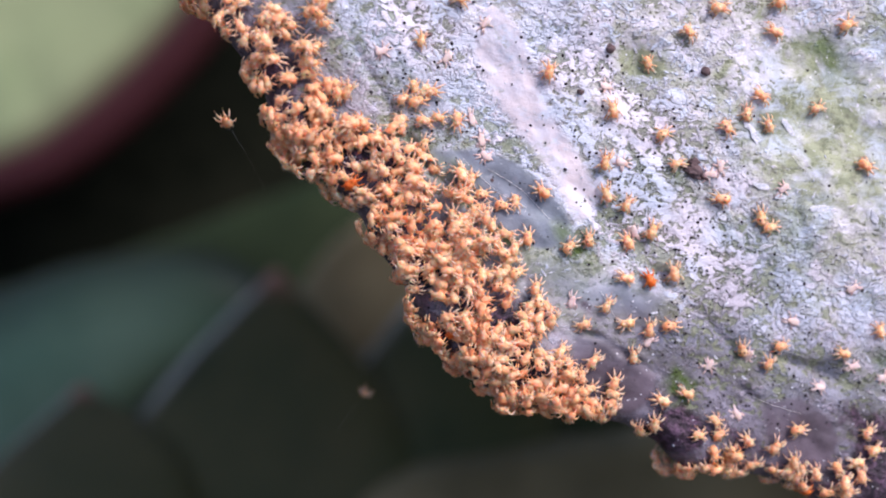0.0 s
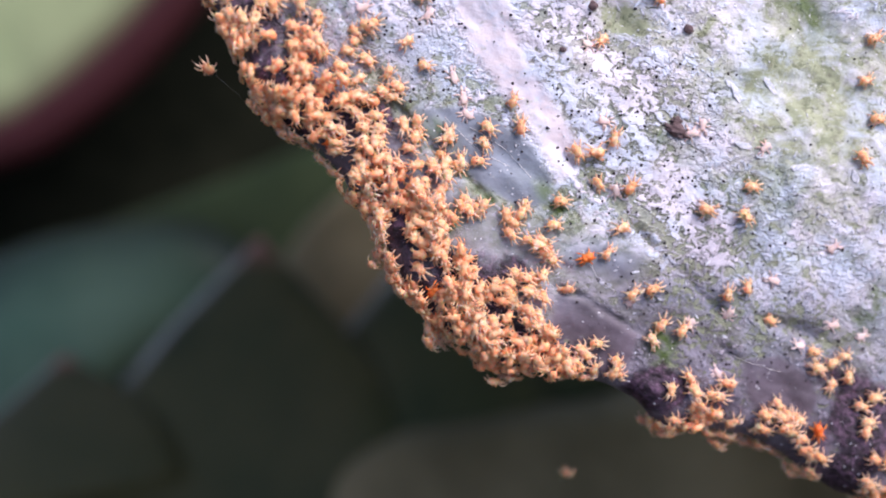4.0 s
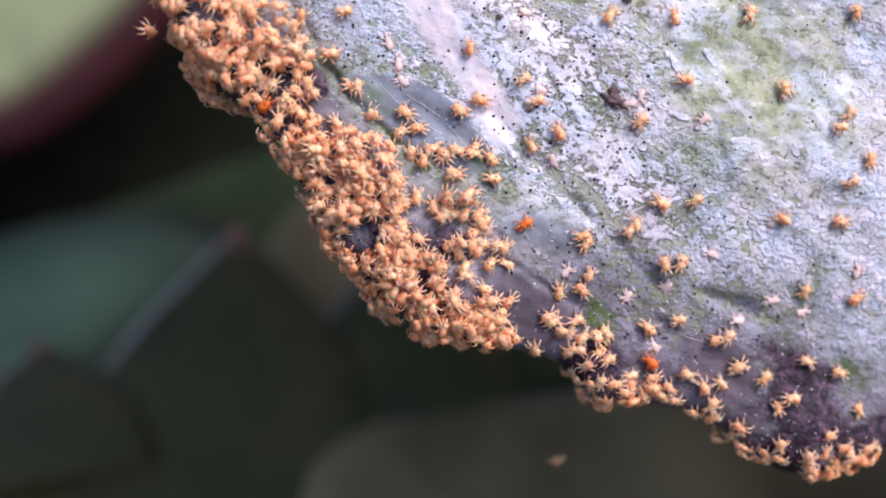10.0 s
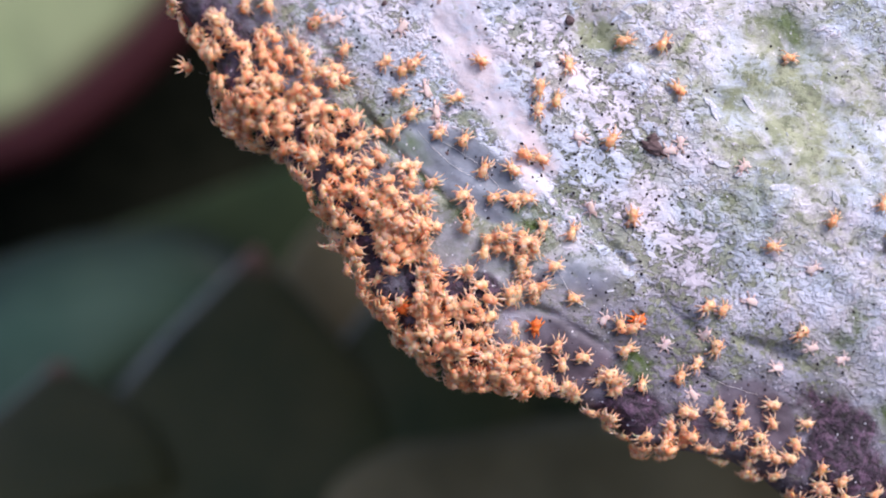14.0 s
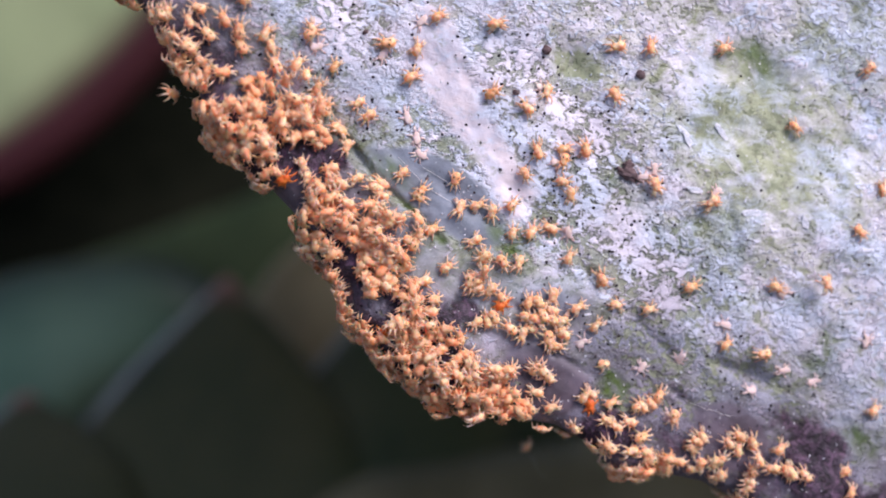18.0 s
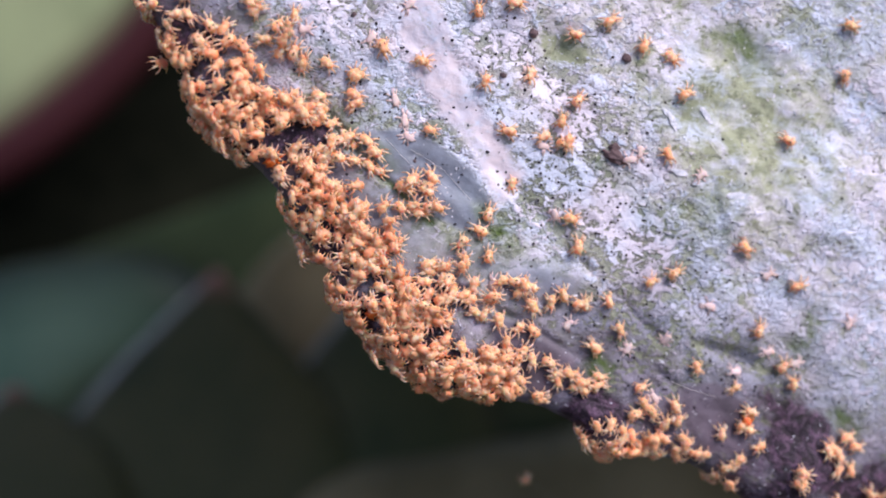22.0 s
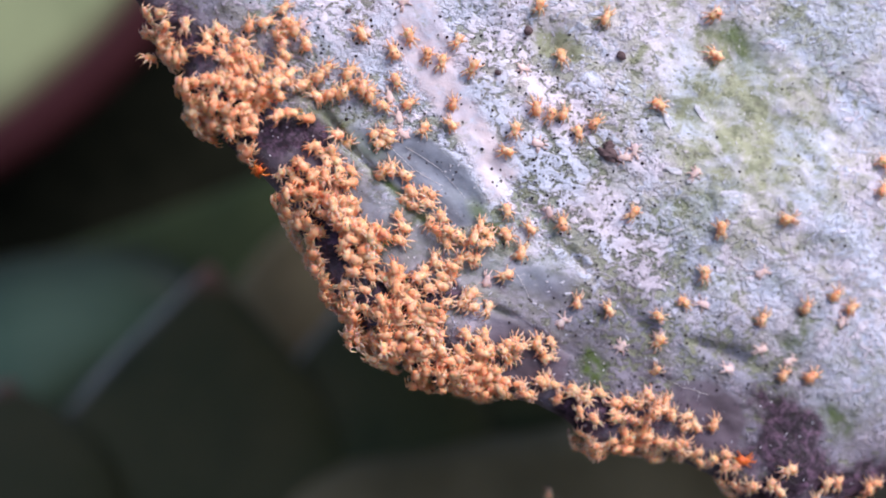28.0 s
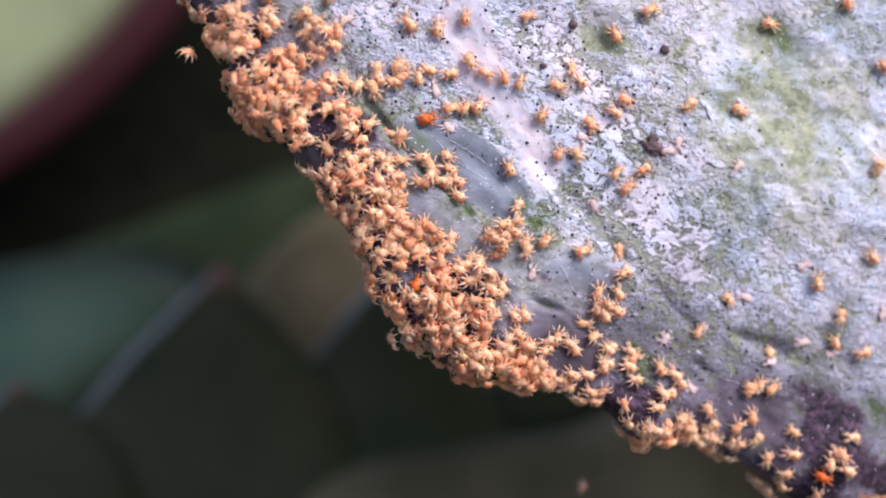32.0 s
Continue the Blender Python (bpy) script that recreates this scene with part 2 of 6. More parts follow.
# ---- small builders ----
def link(name, verts, faces, material, parent=None, smooth=True):
    me = bpy.data.meshes.new(name)
    me.from_pydata([tuple(p) for p in verts], [], faces)
    me.materials.append(material)
    if smooth:
        me.shade_smooth()
    ob = new(name, me)
    ob.parent = parent
    return ob


def part(name, bm, material, parent, label=""):
    me = bpy.data.meshes.new(name)
    bm.normal_update()
    bm.to_mesh(me)
    bm.free()
    me.materials.append(material)
    me.shade_smooth()
    ob = new(name, me)
    ob.parent = parent
    return tagged(ob, label)


def tube(points, radii, sides=6):
    """Vertices and faces of a tapering tube through points."""
    verts, faces = [], []
    for i, p in enumerate(points):
        d = (points[min(i + 1, len(points) - 1)] - points[max(i - 1, 0)]).normalized()
        x = d.orthogonal().normalized()
        y = d.cross(x)
        for j in range(sides):
            t = math.tau * j / sides
            verts.append(p + (x * math.cos(t) + y * math.sin(t)) * radii[i])
    for i in range(len(points) - 1):
        for j in range(sides):
            a, b = i * sides + j, i * sides + (j + 1) % sides
            faces.append((a, b, b + sides, a + sides))
    faces.append(tuple(range(sides))[::-1])
    faces.append(tuple(range((len(points) - 1) * sides, len(points) * sides)))
    return verts, faces


def bm_of(verts, faces):
    bm = bmesh.new()
    vs = [bm.verts.new(p) for p in verts]
    for f in faces:
        bm.faces.new([vs[i] for i in f])
    return bm


# ---- the near leaf: a along its margin, s along its skin from the rim (s < 0: its back) ----
ALONG, INTO = (0.786, -0.618), (0.618, 0.786)
RIM = 0.85  # radius of the rounded rim
MARGIN = [(-110, 34), (-70, 20), (-40, 9), (-25, 4.5), (-17, 2.6), (-13.5, 1.6), (-12.1, 1.05), (-10.8, 0.75), (-9.6, 0.4), (-8.9, -0.1),
          (-8.3, -0.55), (-7.1, -0.75), (-5.9, -0.78), (-4.8, -0.95), (-4.0, -1.4), (-2.8, -1.7), (-2.1, -2.0), (-1.4, -2.4),
          (-0.5, -2.5), (0.4, -2.8), (1.6, -2.85), (2.7, -2.65), (3.8, -2.0), (4.7, -1.6), (5.7, -1.1), (6.9, -0.9),
          (7.6, -1.05), (8.4, -1.05), (9.5, -0.2), (10.7, 0.4), (12.0, 0.65), (13.1, 0.62), (14.35, 0.72), (15.05, 1.05),
          (15.7, 1.8), (16.1, 2.6), (16.6, 3.4), (18.5, 5.6), (22, 6.0), (26, 7.5), (31, 5.5), (38, 8), (50, 6), (110, 20)]
fine_a = np.arange(-110, 110.01, 0.05)
fine_b = np.interp(fine_a, [p[0] for p in MARGIN], [p[1] for p in MARGIN])
fine_b = fine_b + 0.18
fine_b = np.convolve(np.pad(fine_b, 6, "edge"), np.hanning(15)[1:-1] / np.hanning(15).sum(), "valid")


def margin(a):
    return np.interp(a, fine_a, fine_b)


def wavy(a, b, seed, fa, fb):
    """Smooth random field, -1 to 1, at the places a, b (arrays)."""
    out = np.empty(a.size)
    for i, (x, y) in enumerate(zip(a.ravel(), b.ravel())):
        out[i] = noise.noise((x * fa, y * fb, seed))
    return out.reshape(a.shape)


def near_line(a, b, p, q):
    """Distance to the stretch p-q, and the way along it from 0 to 1."""
    dx, dy = q[0] - p[0], q[1] - p[1]
    t = np.clip(((a - p[0]) * dx + (b - p[1]) * dy) / (dx * dx + dy * dy), 0, 1)
    return np.hypot(a - p[0] - t * dx, b - p[1] - t * dy), t


GROOVES = [((-8.2, 3.2), (-5.3, 2.15), 0.14, 0.14), ((-5.3, 2.05), (-3.7, 1.62), 0.30, 0.13), ((-3.7, 1.62), (-2.3, 1.52), 0.22, 0.10), ((-2.3, 1.52), (-0.7, 1.38), 0.14, 0.09),
           ((2.4, 0.5), (3.4, 0.79), 0.22, 0.10), ((3.4, 0.79), (5.4, 0.95), 0.12, 0.09), ((3.2, 3.5), (4.2, 3.35), 0.20, 0.13), ((8.3, 3.7), (9.4, 4.1), 0.25, 0.2), ((9.4, 4.1), (10.4, 4.35), 0.30, 0.3),
           ((-0.4, 4.0), (3.2, 3.5), 0.10, 0.25), ((4.2, 3.35), (7.4, 3.0), 0.10, 0.2), ((7.6, 2.3), (8.6, 2.2), 0.14, 0.1), ((-2.4, 2.6), (0.6, 3.0), 0.06, 0.3), ((5.5, 7.9), (6.3, 7.3), 0.14, 0.18)]


def relief(a, b):
    """Height of the skin over its mean sheet: folds, wrinkles and pits."""
    h = 0.22 * wavy(a, b, 3.1, 0.16, 0.3) + 0.10 * wavy(a, b, 9.7, 0.5, 1.0) + 0.045 * wavy(a, b, 5.2, 1.3, 2.4)
    h += 0.026 * wavy(a, b, 2.2, 3.2, 4.6) + 0.016 * wavy(a, b, 8.8, 5.2, 7.6)
    for p, q, deep, wide in GROOVES:
        d, t = near_line(a, b, p, q)
        h -= deep * np.exp(-(d / wide) ** 2) * np.sin(np.pi * np.clip(t * 0.9 + 0.05, 0, 1)) ** 0.5
    h -= 0.3 * np.exp(-((a + 0.96) ** 2 + (b - 8.07) ** 2) / 0.7)
    h += 0.5 * np.exp(-((a - 13.9) ** 2 / 1.2 + (b - 2.4) ** 2 / 3.0)) + 0.35 * np.exp(-((a - 7.4) ** 2 / 1.0 + (b + 0.3) ** 2 / 1.5))
    h += 0.35 * np.exp(-((a - 0.8) ** 2 / 4.0 + (b + 1.4) ** 2 / 2.0)) + 0.3 * np.exp(-((a + 7.6) ** 2 / 4.0 + (b - 0.4) ** 2 / 1.5))
    return h


def leaf_points(a, s, with_relief=True):
    """Places (u, v, w) on the near leaf's skin, arrays of one shape."""
    th = np.clip(s / RIM, -np.pi / 2, np.pi / 2)
    over = np.abs(s) - RIM * np.pi / 2
    b = margin(a) + RIM * (1 - np.cos(th)) + np.maximum(over, 0)
    drop = -RIM * (1 - np.sin(th))
    u, v = ALONG[0] * a + INTO[0] * b, ALONG[1] * a + INTO[1] * b
    w = -28.75 - 0.097 * u + 0.118 * v + drop
    w -= np.where(s < 0, np.clip(over, 0, 30) * 0.10, 0)
    w -= (np.clip(a - 30, 0, None) / 80) ** 2 * 45 + (np.clip(-30 - a, 0, None) / 80) ** 2 * 30
    w -= (np.clip(b - 17, 0, None) / 80) ** 2 * 18
    if with_relief:
        w += relief(a, b) * np.clip((s + 0.6) / 1.2, 0, 1)
    return u, v, w


def spots(a, b, places):
    """Sum of soft round patches (a, b, radius along, radius across, amount), at most 1."""
    out = np.zeros(a.shape)
    for x, y, ra, rb, k in places:
        out += k * np.exp(-((a - x) / ra) ** 2 - ((b - y) / rb) ** 2)
    return out


PURPLE = [(11.2, 3.5, 0.7, 0.6, 0.55), (11.9, 4.0, 0.6, 0.5, 0.7), (12.6, 4.2, 0.6, 0.4, 0.8), (13.3, 3.9, 0.4, 0.5, 1.4), (12.7, 3.2, 0.6, 0.6, 1.1), (13.3, 3.0, 0.6, 0.6, 1.6),
          (13.7, 2.2, 0.45, 0.7, 1.7), (14.0, 1.4, 0.5, 0.5, 1.7), (12.3, 2.4, 0.6, 0.6, 0.5), (14.5, 2.9, 0.7, 0.5, 0.9), (15.2, 3.4, 0.9, 0.5, 0.9), (16.2, 4.2, 0.9, 0.6, 0.9),
          (6.7, 0.1, 0.34, 0.5, 1.6), (6.9, -0.45, 0.42, 0.5, 1.5), (7.5, 0.3, 0.5, 0.35, 0.7), (8.5, 0.8, 0.7, 0.4, 0.55), (9.3, 1.05, 0.5, 0.4, 0.5),
          (-7.0, 0.1, 0.9, 0.5, 1.2), (-6.1, 0.4, 0.8, 0.45, 1.3), (-5.4, 1.0, 0.6, 0.4, 1.2), (-4.8, 1.4, 0.45, 0.25, 0.9), (-7.8, 0.3, 0.6, 0.5, 1.0), (-9.2, 1.2, 1.0, 0.6, 0.8),
          (0.3, -1.05, 1.4, 0.8, 1.1), (2.6, -1.7, 1.2, 0.6, 0.8), (1.2, 0.1, 0.7, 0.35, 0.8), (2.6, 1.3, 0.9, 0.35, 0.45), (-2.6, -0.9, 1.0, 0.5, 0.6), (18.5, 7.0, 2.0, 0.7, 1.0)]
FILM = [(-0.9, 0.5, 2.4, 0.6, 0.75), (1.5, 1.5, 1.3, 0.55, 0.7), (-3.0, 0.7, 1.0, 0.5, 0.6), (-5.2, -0.05, 0.9, 0.7, 1.0), (-4.4, 0.4, 0.6, 0.7, 0.8), (-6.0, 3.4, 2.0, 0.7, 0.5), (4.6, 0.1, 1.1, 0.7, 0.8), (2.9, 2.0, 0.9, 0.55, 0.95), (3.8, 2.4, 0.7, 0.5, 0.85), (4.6, 1.7, 0.7, 0.4, 0.6), (12.0, 1.5, 1.2, 0.6, 0.7), (9.6, 0.6, 0.8, 0.4, 0.6)]
# sheets of dried film with a clear edge: corners (a, b)
FILM_SHEETS = [[(-4.3, 2.15), (-3.2, 3.0), (-2.1, 3.45), (-0.7, 3.42), (0.4, 3.0), (0.72, 2.35), (0.1, 1.75), (-1.2, 1.55), (-2.6, 1.6), (-3.6, 1.75)],
               [(2.6, 0.45), (3.5, 0.78), (4.5, 0.98), (5.45, 0.9), (5.8, 0.2), (5.6, -0.6), (4.2, -1.2), (3.2, -0.7)],
               [(8.7, 2.3), (9.6, 3.15), (10.7, 3.25), (11.5, 2.9), (11.7, 1.9), (10.6, 1.1), (9.5, 1.5)]]
# pale smooth wax
PINK = [(-1.3, 6.3, 0.9, 0.6, 0.6), (-0.5, 5.5, 0.6, 0.5, 0.4), (-5.0, 6.2, 0.8, 1.0, 0.8), (2.9, 5.2, 0.5, 0.5, 0.5)]
PINK_SHEETS = [[(-5.4, 6.6), (-4.2, 6.5), (-3.2, 5.8), (-2.0, 5.15), (-0.6, 4.75), (0.6, 4.35), (0.75, 3.5), (0.5, 3.05), (-0.4, 3.5), (-1.2, 3.9), (-2.6, 4.2), (-3.9, 4.6), (-5.0, 5.3)]]
OLIVE = [(3.4, 12.0, 0.9, 0.5, 0.9), (5.9, 1.4, 0.22, 0.2, 0.9), (6.15, 1.16, 0.26, 0.3, 2.2), (6.6, 0.86, 0.26, 0.3, 2.2), (6.6, 1.4, 0.14, 0.2, 1.0), (1.3, 2.3, 0.6, 0.3, 0.8), (-2.2, 1.45, 0.9, 0.16, 1.0), (-0.7, 1.4, 0.5, 0.2, 0.9), (13.5, 4.75, 0.45, 0.35, 0.9), (10.9, 6.6, 0.4, 0.8, 0.7), (5.8, 7.6, 0.5, 0.25, 0.7), (2.3, 6.3, 0.4, 0.3, 0.7), (-4.9, 1.9, 0.4, 0.3, 0.7), (4.6, 6.1, 0.8, 0.4, 0.5), (0.6, 2.6, 0.8, 0.4, 0.8),
         (-3.4, 2.0, 0.9, 0.3, 0.8), (6.4, 6.9, 1.4, 0.35, 0.7), (14.3, 4.8, 0.5, 0.6, 0.8), (11.2, 5.6, 0.6, 0.8, 0.6), (3.1, 6.1, 0.6, 0.5, 0.6), (-1.5, -0.2, 0.6, 0.4, 0.8)]
CRUST = [(-0.96, 8.07, 0.75, 0.55, -1.0), (5.0, 10.8, 2.8, 2.0, -0.25), (3.3, 5.5, 1.4, 0.8, 0.22), (5.3, 5.0, 1.2, 0.7, 0.20), (-0.2, 6.2, 1.4, 0.9, 0.15), (-0.6, 6.0, 2.6, 1.7, 0.42), (3.6, 5.0, 2.6, 0.9, 0.36), (8.5, 5.2, 3.0, 1.6, -0.12), (10.5, 7.2, 2.2, 1.8, 0.05), (-7.0, 4.8, 2.2, 1.6, 0.30),
         (6.4, 10.2, 3.6, 3.0, -0.30), (2.6, 10.6, 2.6, 2.0, -0.16), (6.0, 2.6, 2.6, 0.9, -0.15), (10.5, 3.6, 2.4, 1.2, -0.25), (0.0, 0.6, 5.0, 1.3, -0.3), (3.2, 2.2, 1.2, 0.8, -0.4)]


HOLES = [(-1.6, 6.8, 2.2, 1.3, 1.0), (0.8, 4.6, 2.2, 0.8, 1.0), (2.6, 4.0, 2.4, 0.7, 1.0), (1.6, 6.6, 1.2, 1.0, 0.8), (-2.6, 3.6, 1.4, 0.5, 0.9),
         (-7.5, 5.0, 1.6, 1.0, 0.6), (6.5, 3.4, 2.6, 1.0, 0.7), (9.0, 4.6, 2.2, 1.0, 0.6), (5.5, 5.6, 2.0, 1.0, 0.5), (3.4, 2.2, 2.0, 0.6, 0.7), (-5.8, 2.6, 1.8, 0.5, 0.6), (8.0, 2.0, 1.6, 0.6, 0.5)]
VEIL = [(-0.96, 8.07, 0.75, 0.55, -1.6), (4.6, 10.8, 2.4, 1.5, -0.3), (1.6, 9.0, 0.8, 0.6, -0.2), (-1.0, 0.5, 3.0, 1.1, -0.15), (1.5, 1.1, 1.8, 0.9, -0.15), (2.9, 5.0, 0.7, 0.8, 0.6), (-3.6, 2.4, 1.6, 0.9, -0.3), (6.2, 1.2, 1.0, 0.8, -0.4), (10.5, 4.2, 1.6, 0.9, -0.2), (11.0, 3.4, 2.6, 1.2, -0.22), (7.4, 2.6, 2.0, 0.9, -0.15), (3.3, 5.5, 1.6, 0.9, 0.3), (5.3, 5.0, 1.4, 0.8, 0.28), (8.6, 5.5, 2.2, 1.0, 0.2), (0.3, 6.0, 1.2, 1.0, 0.25), (2.8, 9.8, 1.5, 0.8, 0.12), (9.4, 9.2, 2.0, 1.2, 0.22), (-0.8, 6.2, 2.6, 1.5, 0.6), (2.6, 6.2, 2.0, 1.4, 0.3), (-3.5, 7.5, 2.5, 2.0, 0.4), (-6.0, 4.6, 2.6, 1.5, 0.60), (3.9, 4.9, 1.2, 0.8, 0.45), (-0.6, 7.2, 1.6, 0.5, 0.5), (9.5, 5.6, 2.4, 2.0, 0.10), (11.5, 7.0, 2.4, 2.4, 0.20),
        (5.6, 9.6, 3.4, 2.4, -0.42), (8.0, 7.0, 2.0, 1.0, -0.15), (3.6, 8.0, 1.6, 1.2, -0.10), (0.4, 1.6, 3.6, 0.7, -0.18), (6.6, 6.6, 1.2, 0.8, -0.15), (12.0, 4.4, 0.8, 1.2, -0.3), (9.0, 12.0, 3.0, 3.0, 0.15)]


def sheet(a, b, corners, soft=0.16):
    """1 inside a patch with these corners, 0 outside, with an edge so many mm wide."""
    far, inside = np.full(a.shape, 1e9), np.zeros(a.shape, bool)
    for (x0, y0), (x1, y1) in zip(corners, corners[1:] + corners[:1]):
        far = np.minimum(far, near_line(a, b, (x0, y0), (x1, y1))[0])
        inside ^= ((y0 > b) != (y1 > b)) & (a < (x1 - x0) * (b - y0) / (y1 - y0 + 1e-9) + x0)
    return np.clip(0.5 + np.where(inside, far, -far) / soft, 0, 1)


def steps(fine_lo, fine_hi, step, lo, hi):
    """Even steps in the middle that grow wider towards both ends."""
    mid = list(np.arange(fine_lo, fine_hi + step / 2, step))
    d = step
    while mid[-1] < hi:
        d *= 1.25
        mid.append(min(mid[-1] + d, hi))
    d = step
    while mid[0] > lo:
        d *= 1.25
        mid.insert(0, max(mid[0] - d, lo))
    return np.array(mid)


plant = new("succulent_plant")
plant.matrix_world = FRAME
tagged(plant, "mite-infested grey-green succulent plant with thick toothed leaves", "plant")


def near_leaf():
    A = steps(-15.0, 18.5, 0.09, -100, 100)
    S = steps(-1.4, 16.5, 0.09, -88, 88)
    a, s = np.meshgrid(A, S, indexing="ij")
    # the blade narrows to its tip and its base
    full = np.clip(1.0 - (np.clip(-a - 25, 0, None) / 82) ** 1.5, 0.05, 1) * np.clip(1.0 - 0.6 * (np.clip(a - 30, 0, None) / 80) ** 1.3, 0.1, 1)
    s = np.where(np.abs(s) > 17, np.sign(s) * (17 + (np.abs(s) - 17) * full), s)
    u, v, w = leaf_points(a, s)
    verts = np.stack([u, v, w], -1).reshape(-1, 3) * MM
    n, m = a.shape
    i = np.arange(n * m).reshape(n, m)
    quads = np.stack([i[:-1, :-1], i[1:, :-1], i[1:, 1:], i[:-1, 1:]], -1).reshape(-1, 4)
    closing = np.stack([i[:-1, -1], i[1:, -1], i[1:, 0], i[:-1, 0]], -1)
    ob = link("leaf", verts.tolist(), quads.tolist() + closing.tolist(), SKIN, plant)
    b = INTO[0] * u + INTO[1] * v
    wob_a = a + 0.35 * wavy(a, b, 21.0, 1.1, 1.1)
    wob_b = b + 0.30 * wavy(a, b, 31.0, 1.1, 1.1)
    wax = np.clip(0.5 - 0.35 * np.exp(-(np.clip(s, 0, None) / 3.0) ** 2) + spots(wob_a, wob_b, CRUST) + 0.08 * wavy(a, b, 41.0, 0.35, 0.5), 0, 1)
    # the rim itself is bare: plum under the swarm, grey film where it is clear
    clear = spots(a, a * 0, [(-5.2, 0, 1.0, 1, 1.0), (5.1, 0, 1.6, 1, 1.0), (10.6, 0, 2.0, 1, 0.9)])
    sw = np.clip(s + 0.9 * wavy(a, b, 51.0, 0.5, 0.7), 0, None)
    bare = 0.62 * np.exp(-(sw / 1.9) ** 2) * (1 - np.clip(clear, 0, 1) * 0.75)
    band = 1.0 * np.exp(-(sw / (3.5 + 2.5 * np.clip((a - 2.0) / 4.0, 0, 1))) ** 4)
    near_a, near_b = a + 0.10 * (wob_a - a), b + 0.10 * (wob_b - b)
    film, pink = sum(sheet(near_a, near_b, p) for p in FILM_SHEETS), sum(sheet(near_a, near_b, p, 0.3) for p in PINK_SHEETS)
    layers = {"patch": (wax, np.clip(spots(wob_a, wob_b, PURPLE) + bare, 0, 1), np.clip(spots(wob_a, wob_b, FILM) * 0.85 + film, 0, 1), np.clip(spots(wob_a, wob_b, PINK) + pink, 0, 1)),
              "tone": (np.clip(spots(wob_a, wob_b, OLIVE), 0, 1), np.clip(0.3 + spots(wob_a, wob_b, HOLES), 0, 1), np.clip(0.56 + spots(wob_a, wob_b, VEIL) - 0.45 * np.exp(-(np.clip(s, 0, None) / 3.2) ** 2), 0, 1), band)}
    for name, chans in layers.items():
        at = ob.data.attributes.new(name, "FLOAT_COLOR", "POINT")
        at.data.foreach_set("color", np.stack(chans, -1).astype(np.float32).ravel())
    return tagged(ob, "broad grey-green leaf with broken white wax crust, purple tooth bases and a wavy margin")


leaf = near_leaf()


def on_leaf(a, s, lift=0.0, head=0.0, tip=0.0, lean=0.0):
    """Pose (in the local frame, metres) of a small thing that stands on the near leaf at a, s, heading so many degrees."""
    e = 0.12
    aa, ss = np.array([a, a + e, a - e, a, a]), np.array([s, s, s, s + e, s - e])
    p = np.stack(leaf_points(aa, ss), -1)
    x = Vector(p[1] - p[2]).normalized()
    z = x.cross(Vector(p[3] - p[4])).normalized()
    y = z.cross(x)
    base = Matrix((x, y, z)).transposed().to_4x4()
    at = (Vector(p[0]) + z * lift) * MM
    return Matrix.Translation(at) @ base @ pose(0, 0, 0, tip, lean, head)


# ---- the leaves behind ----
def rail(points, t):
    """A smooth line through a few points."""
    n = len(points) - 1
    x = min(max(t, 0), 1) * n
    i = min(int(x), n - 1)
    f = x - i
    p = [Vector(points[max(min(j, n), 0)]) for j in (i - 1, i, i + 1, i + 2)]
    return 0.5 * (2 * p[1] + (p[2] - p[0]) * f + (2 * p[0] - 5 * p[1] + 4 * p[2] - p[3]) * f * f + (3 * p[1] - p[0] - 3 * p[2] + p[3]) * f ** 3)


def blade(name, top, low, thick, material, crown=3.0, rim=1.6, n=60, m=26, teeth=()):
    """A thick leaf between two rails, rounded at the rims; teeth: (centre 0-1, half width 0-1, height mm, lean) on the top rail."""
    verts, faces, rims = [], [], []
    for i in range(n + 1):
        t = i / n
        p, q = rail(top, t), rail(low, t)
        ahead = (rail(top, min(t + 0.01, 1)) - rail(top, max(t - 0.01, 0))).normalized()
        width = (q - p).length
        nor = ahead.cross(q - p).normalized()
        if nor.z < 0:
            nor = -nor
        for j in range(2 * m):
            f = j / m if j <= m else (2 * m - j) / m
            f = 0.5 - 0.5 * math.cos(math.pi * f)
            side = 1 if j < m else -1
            half = thick * 0.5 * min(1.0, math.sqrt(max(1 - (1 - min(f, 1 - f) * width / (thick * 0.7)) ** 2, 0)) if min(f, 1 - f) * width < thick * 0.7 else 1.0)
            r = p.lerp(q, f) + nor * (crown * 4 * f * (1 - f) + half * side) + nor * 0.5 * noise.noise(p.lerp(q, f) * 0.12)
            verts.append(r * MM)
            # slower fade on the middle leaf, whose dark top is painted shade
            rims.append(min(1.0, max(0.0, 1 - f * width / rim) * (1.15 if material is MID_LEAF else 2.2)))
    k = 2 * m
    for i in range(n):
        for j in range(k):
            faces.append((i * k + j, i * k + (j + 1) % k, (i + 1) * k + (j + 1) % k, (i + 1) * k + j))
    faces.append(tuple(range(k)))
    faces.append(tuple(range(n * k, (n + 1) * k))[::-1])
    ob = link(name, verts, faces, material, plant)
    at = ob.data.attributes.new("rim", "FLOAT_COLOR", "POINT")
    at.data.foreach_set("color", np.array([(x, x, x, 1) for x in rims], np.float32).ravel())
    return ob


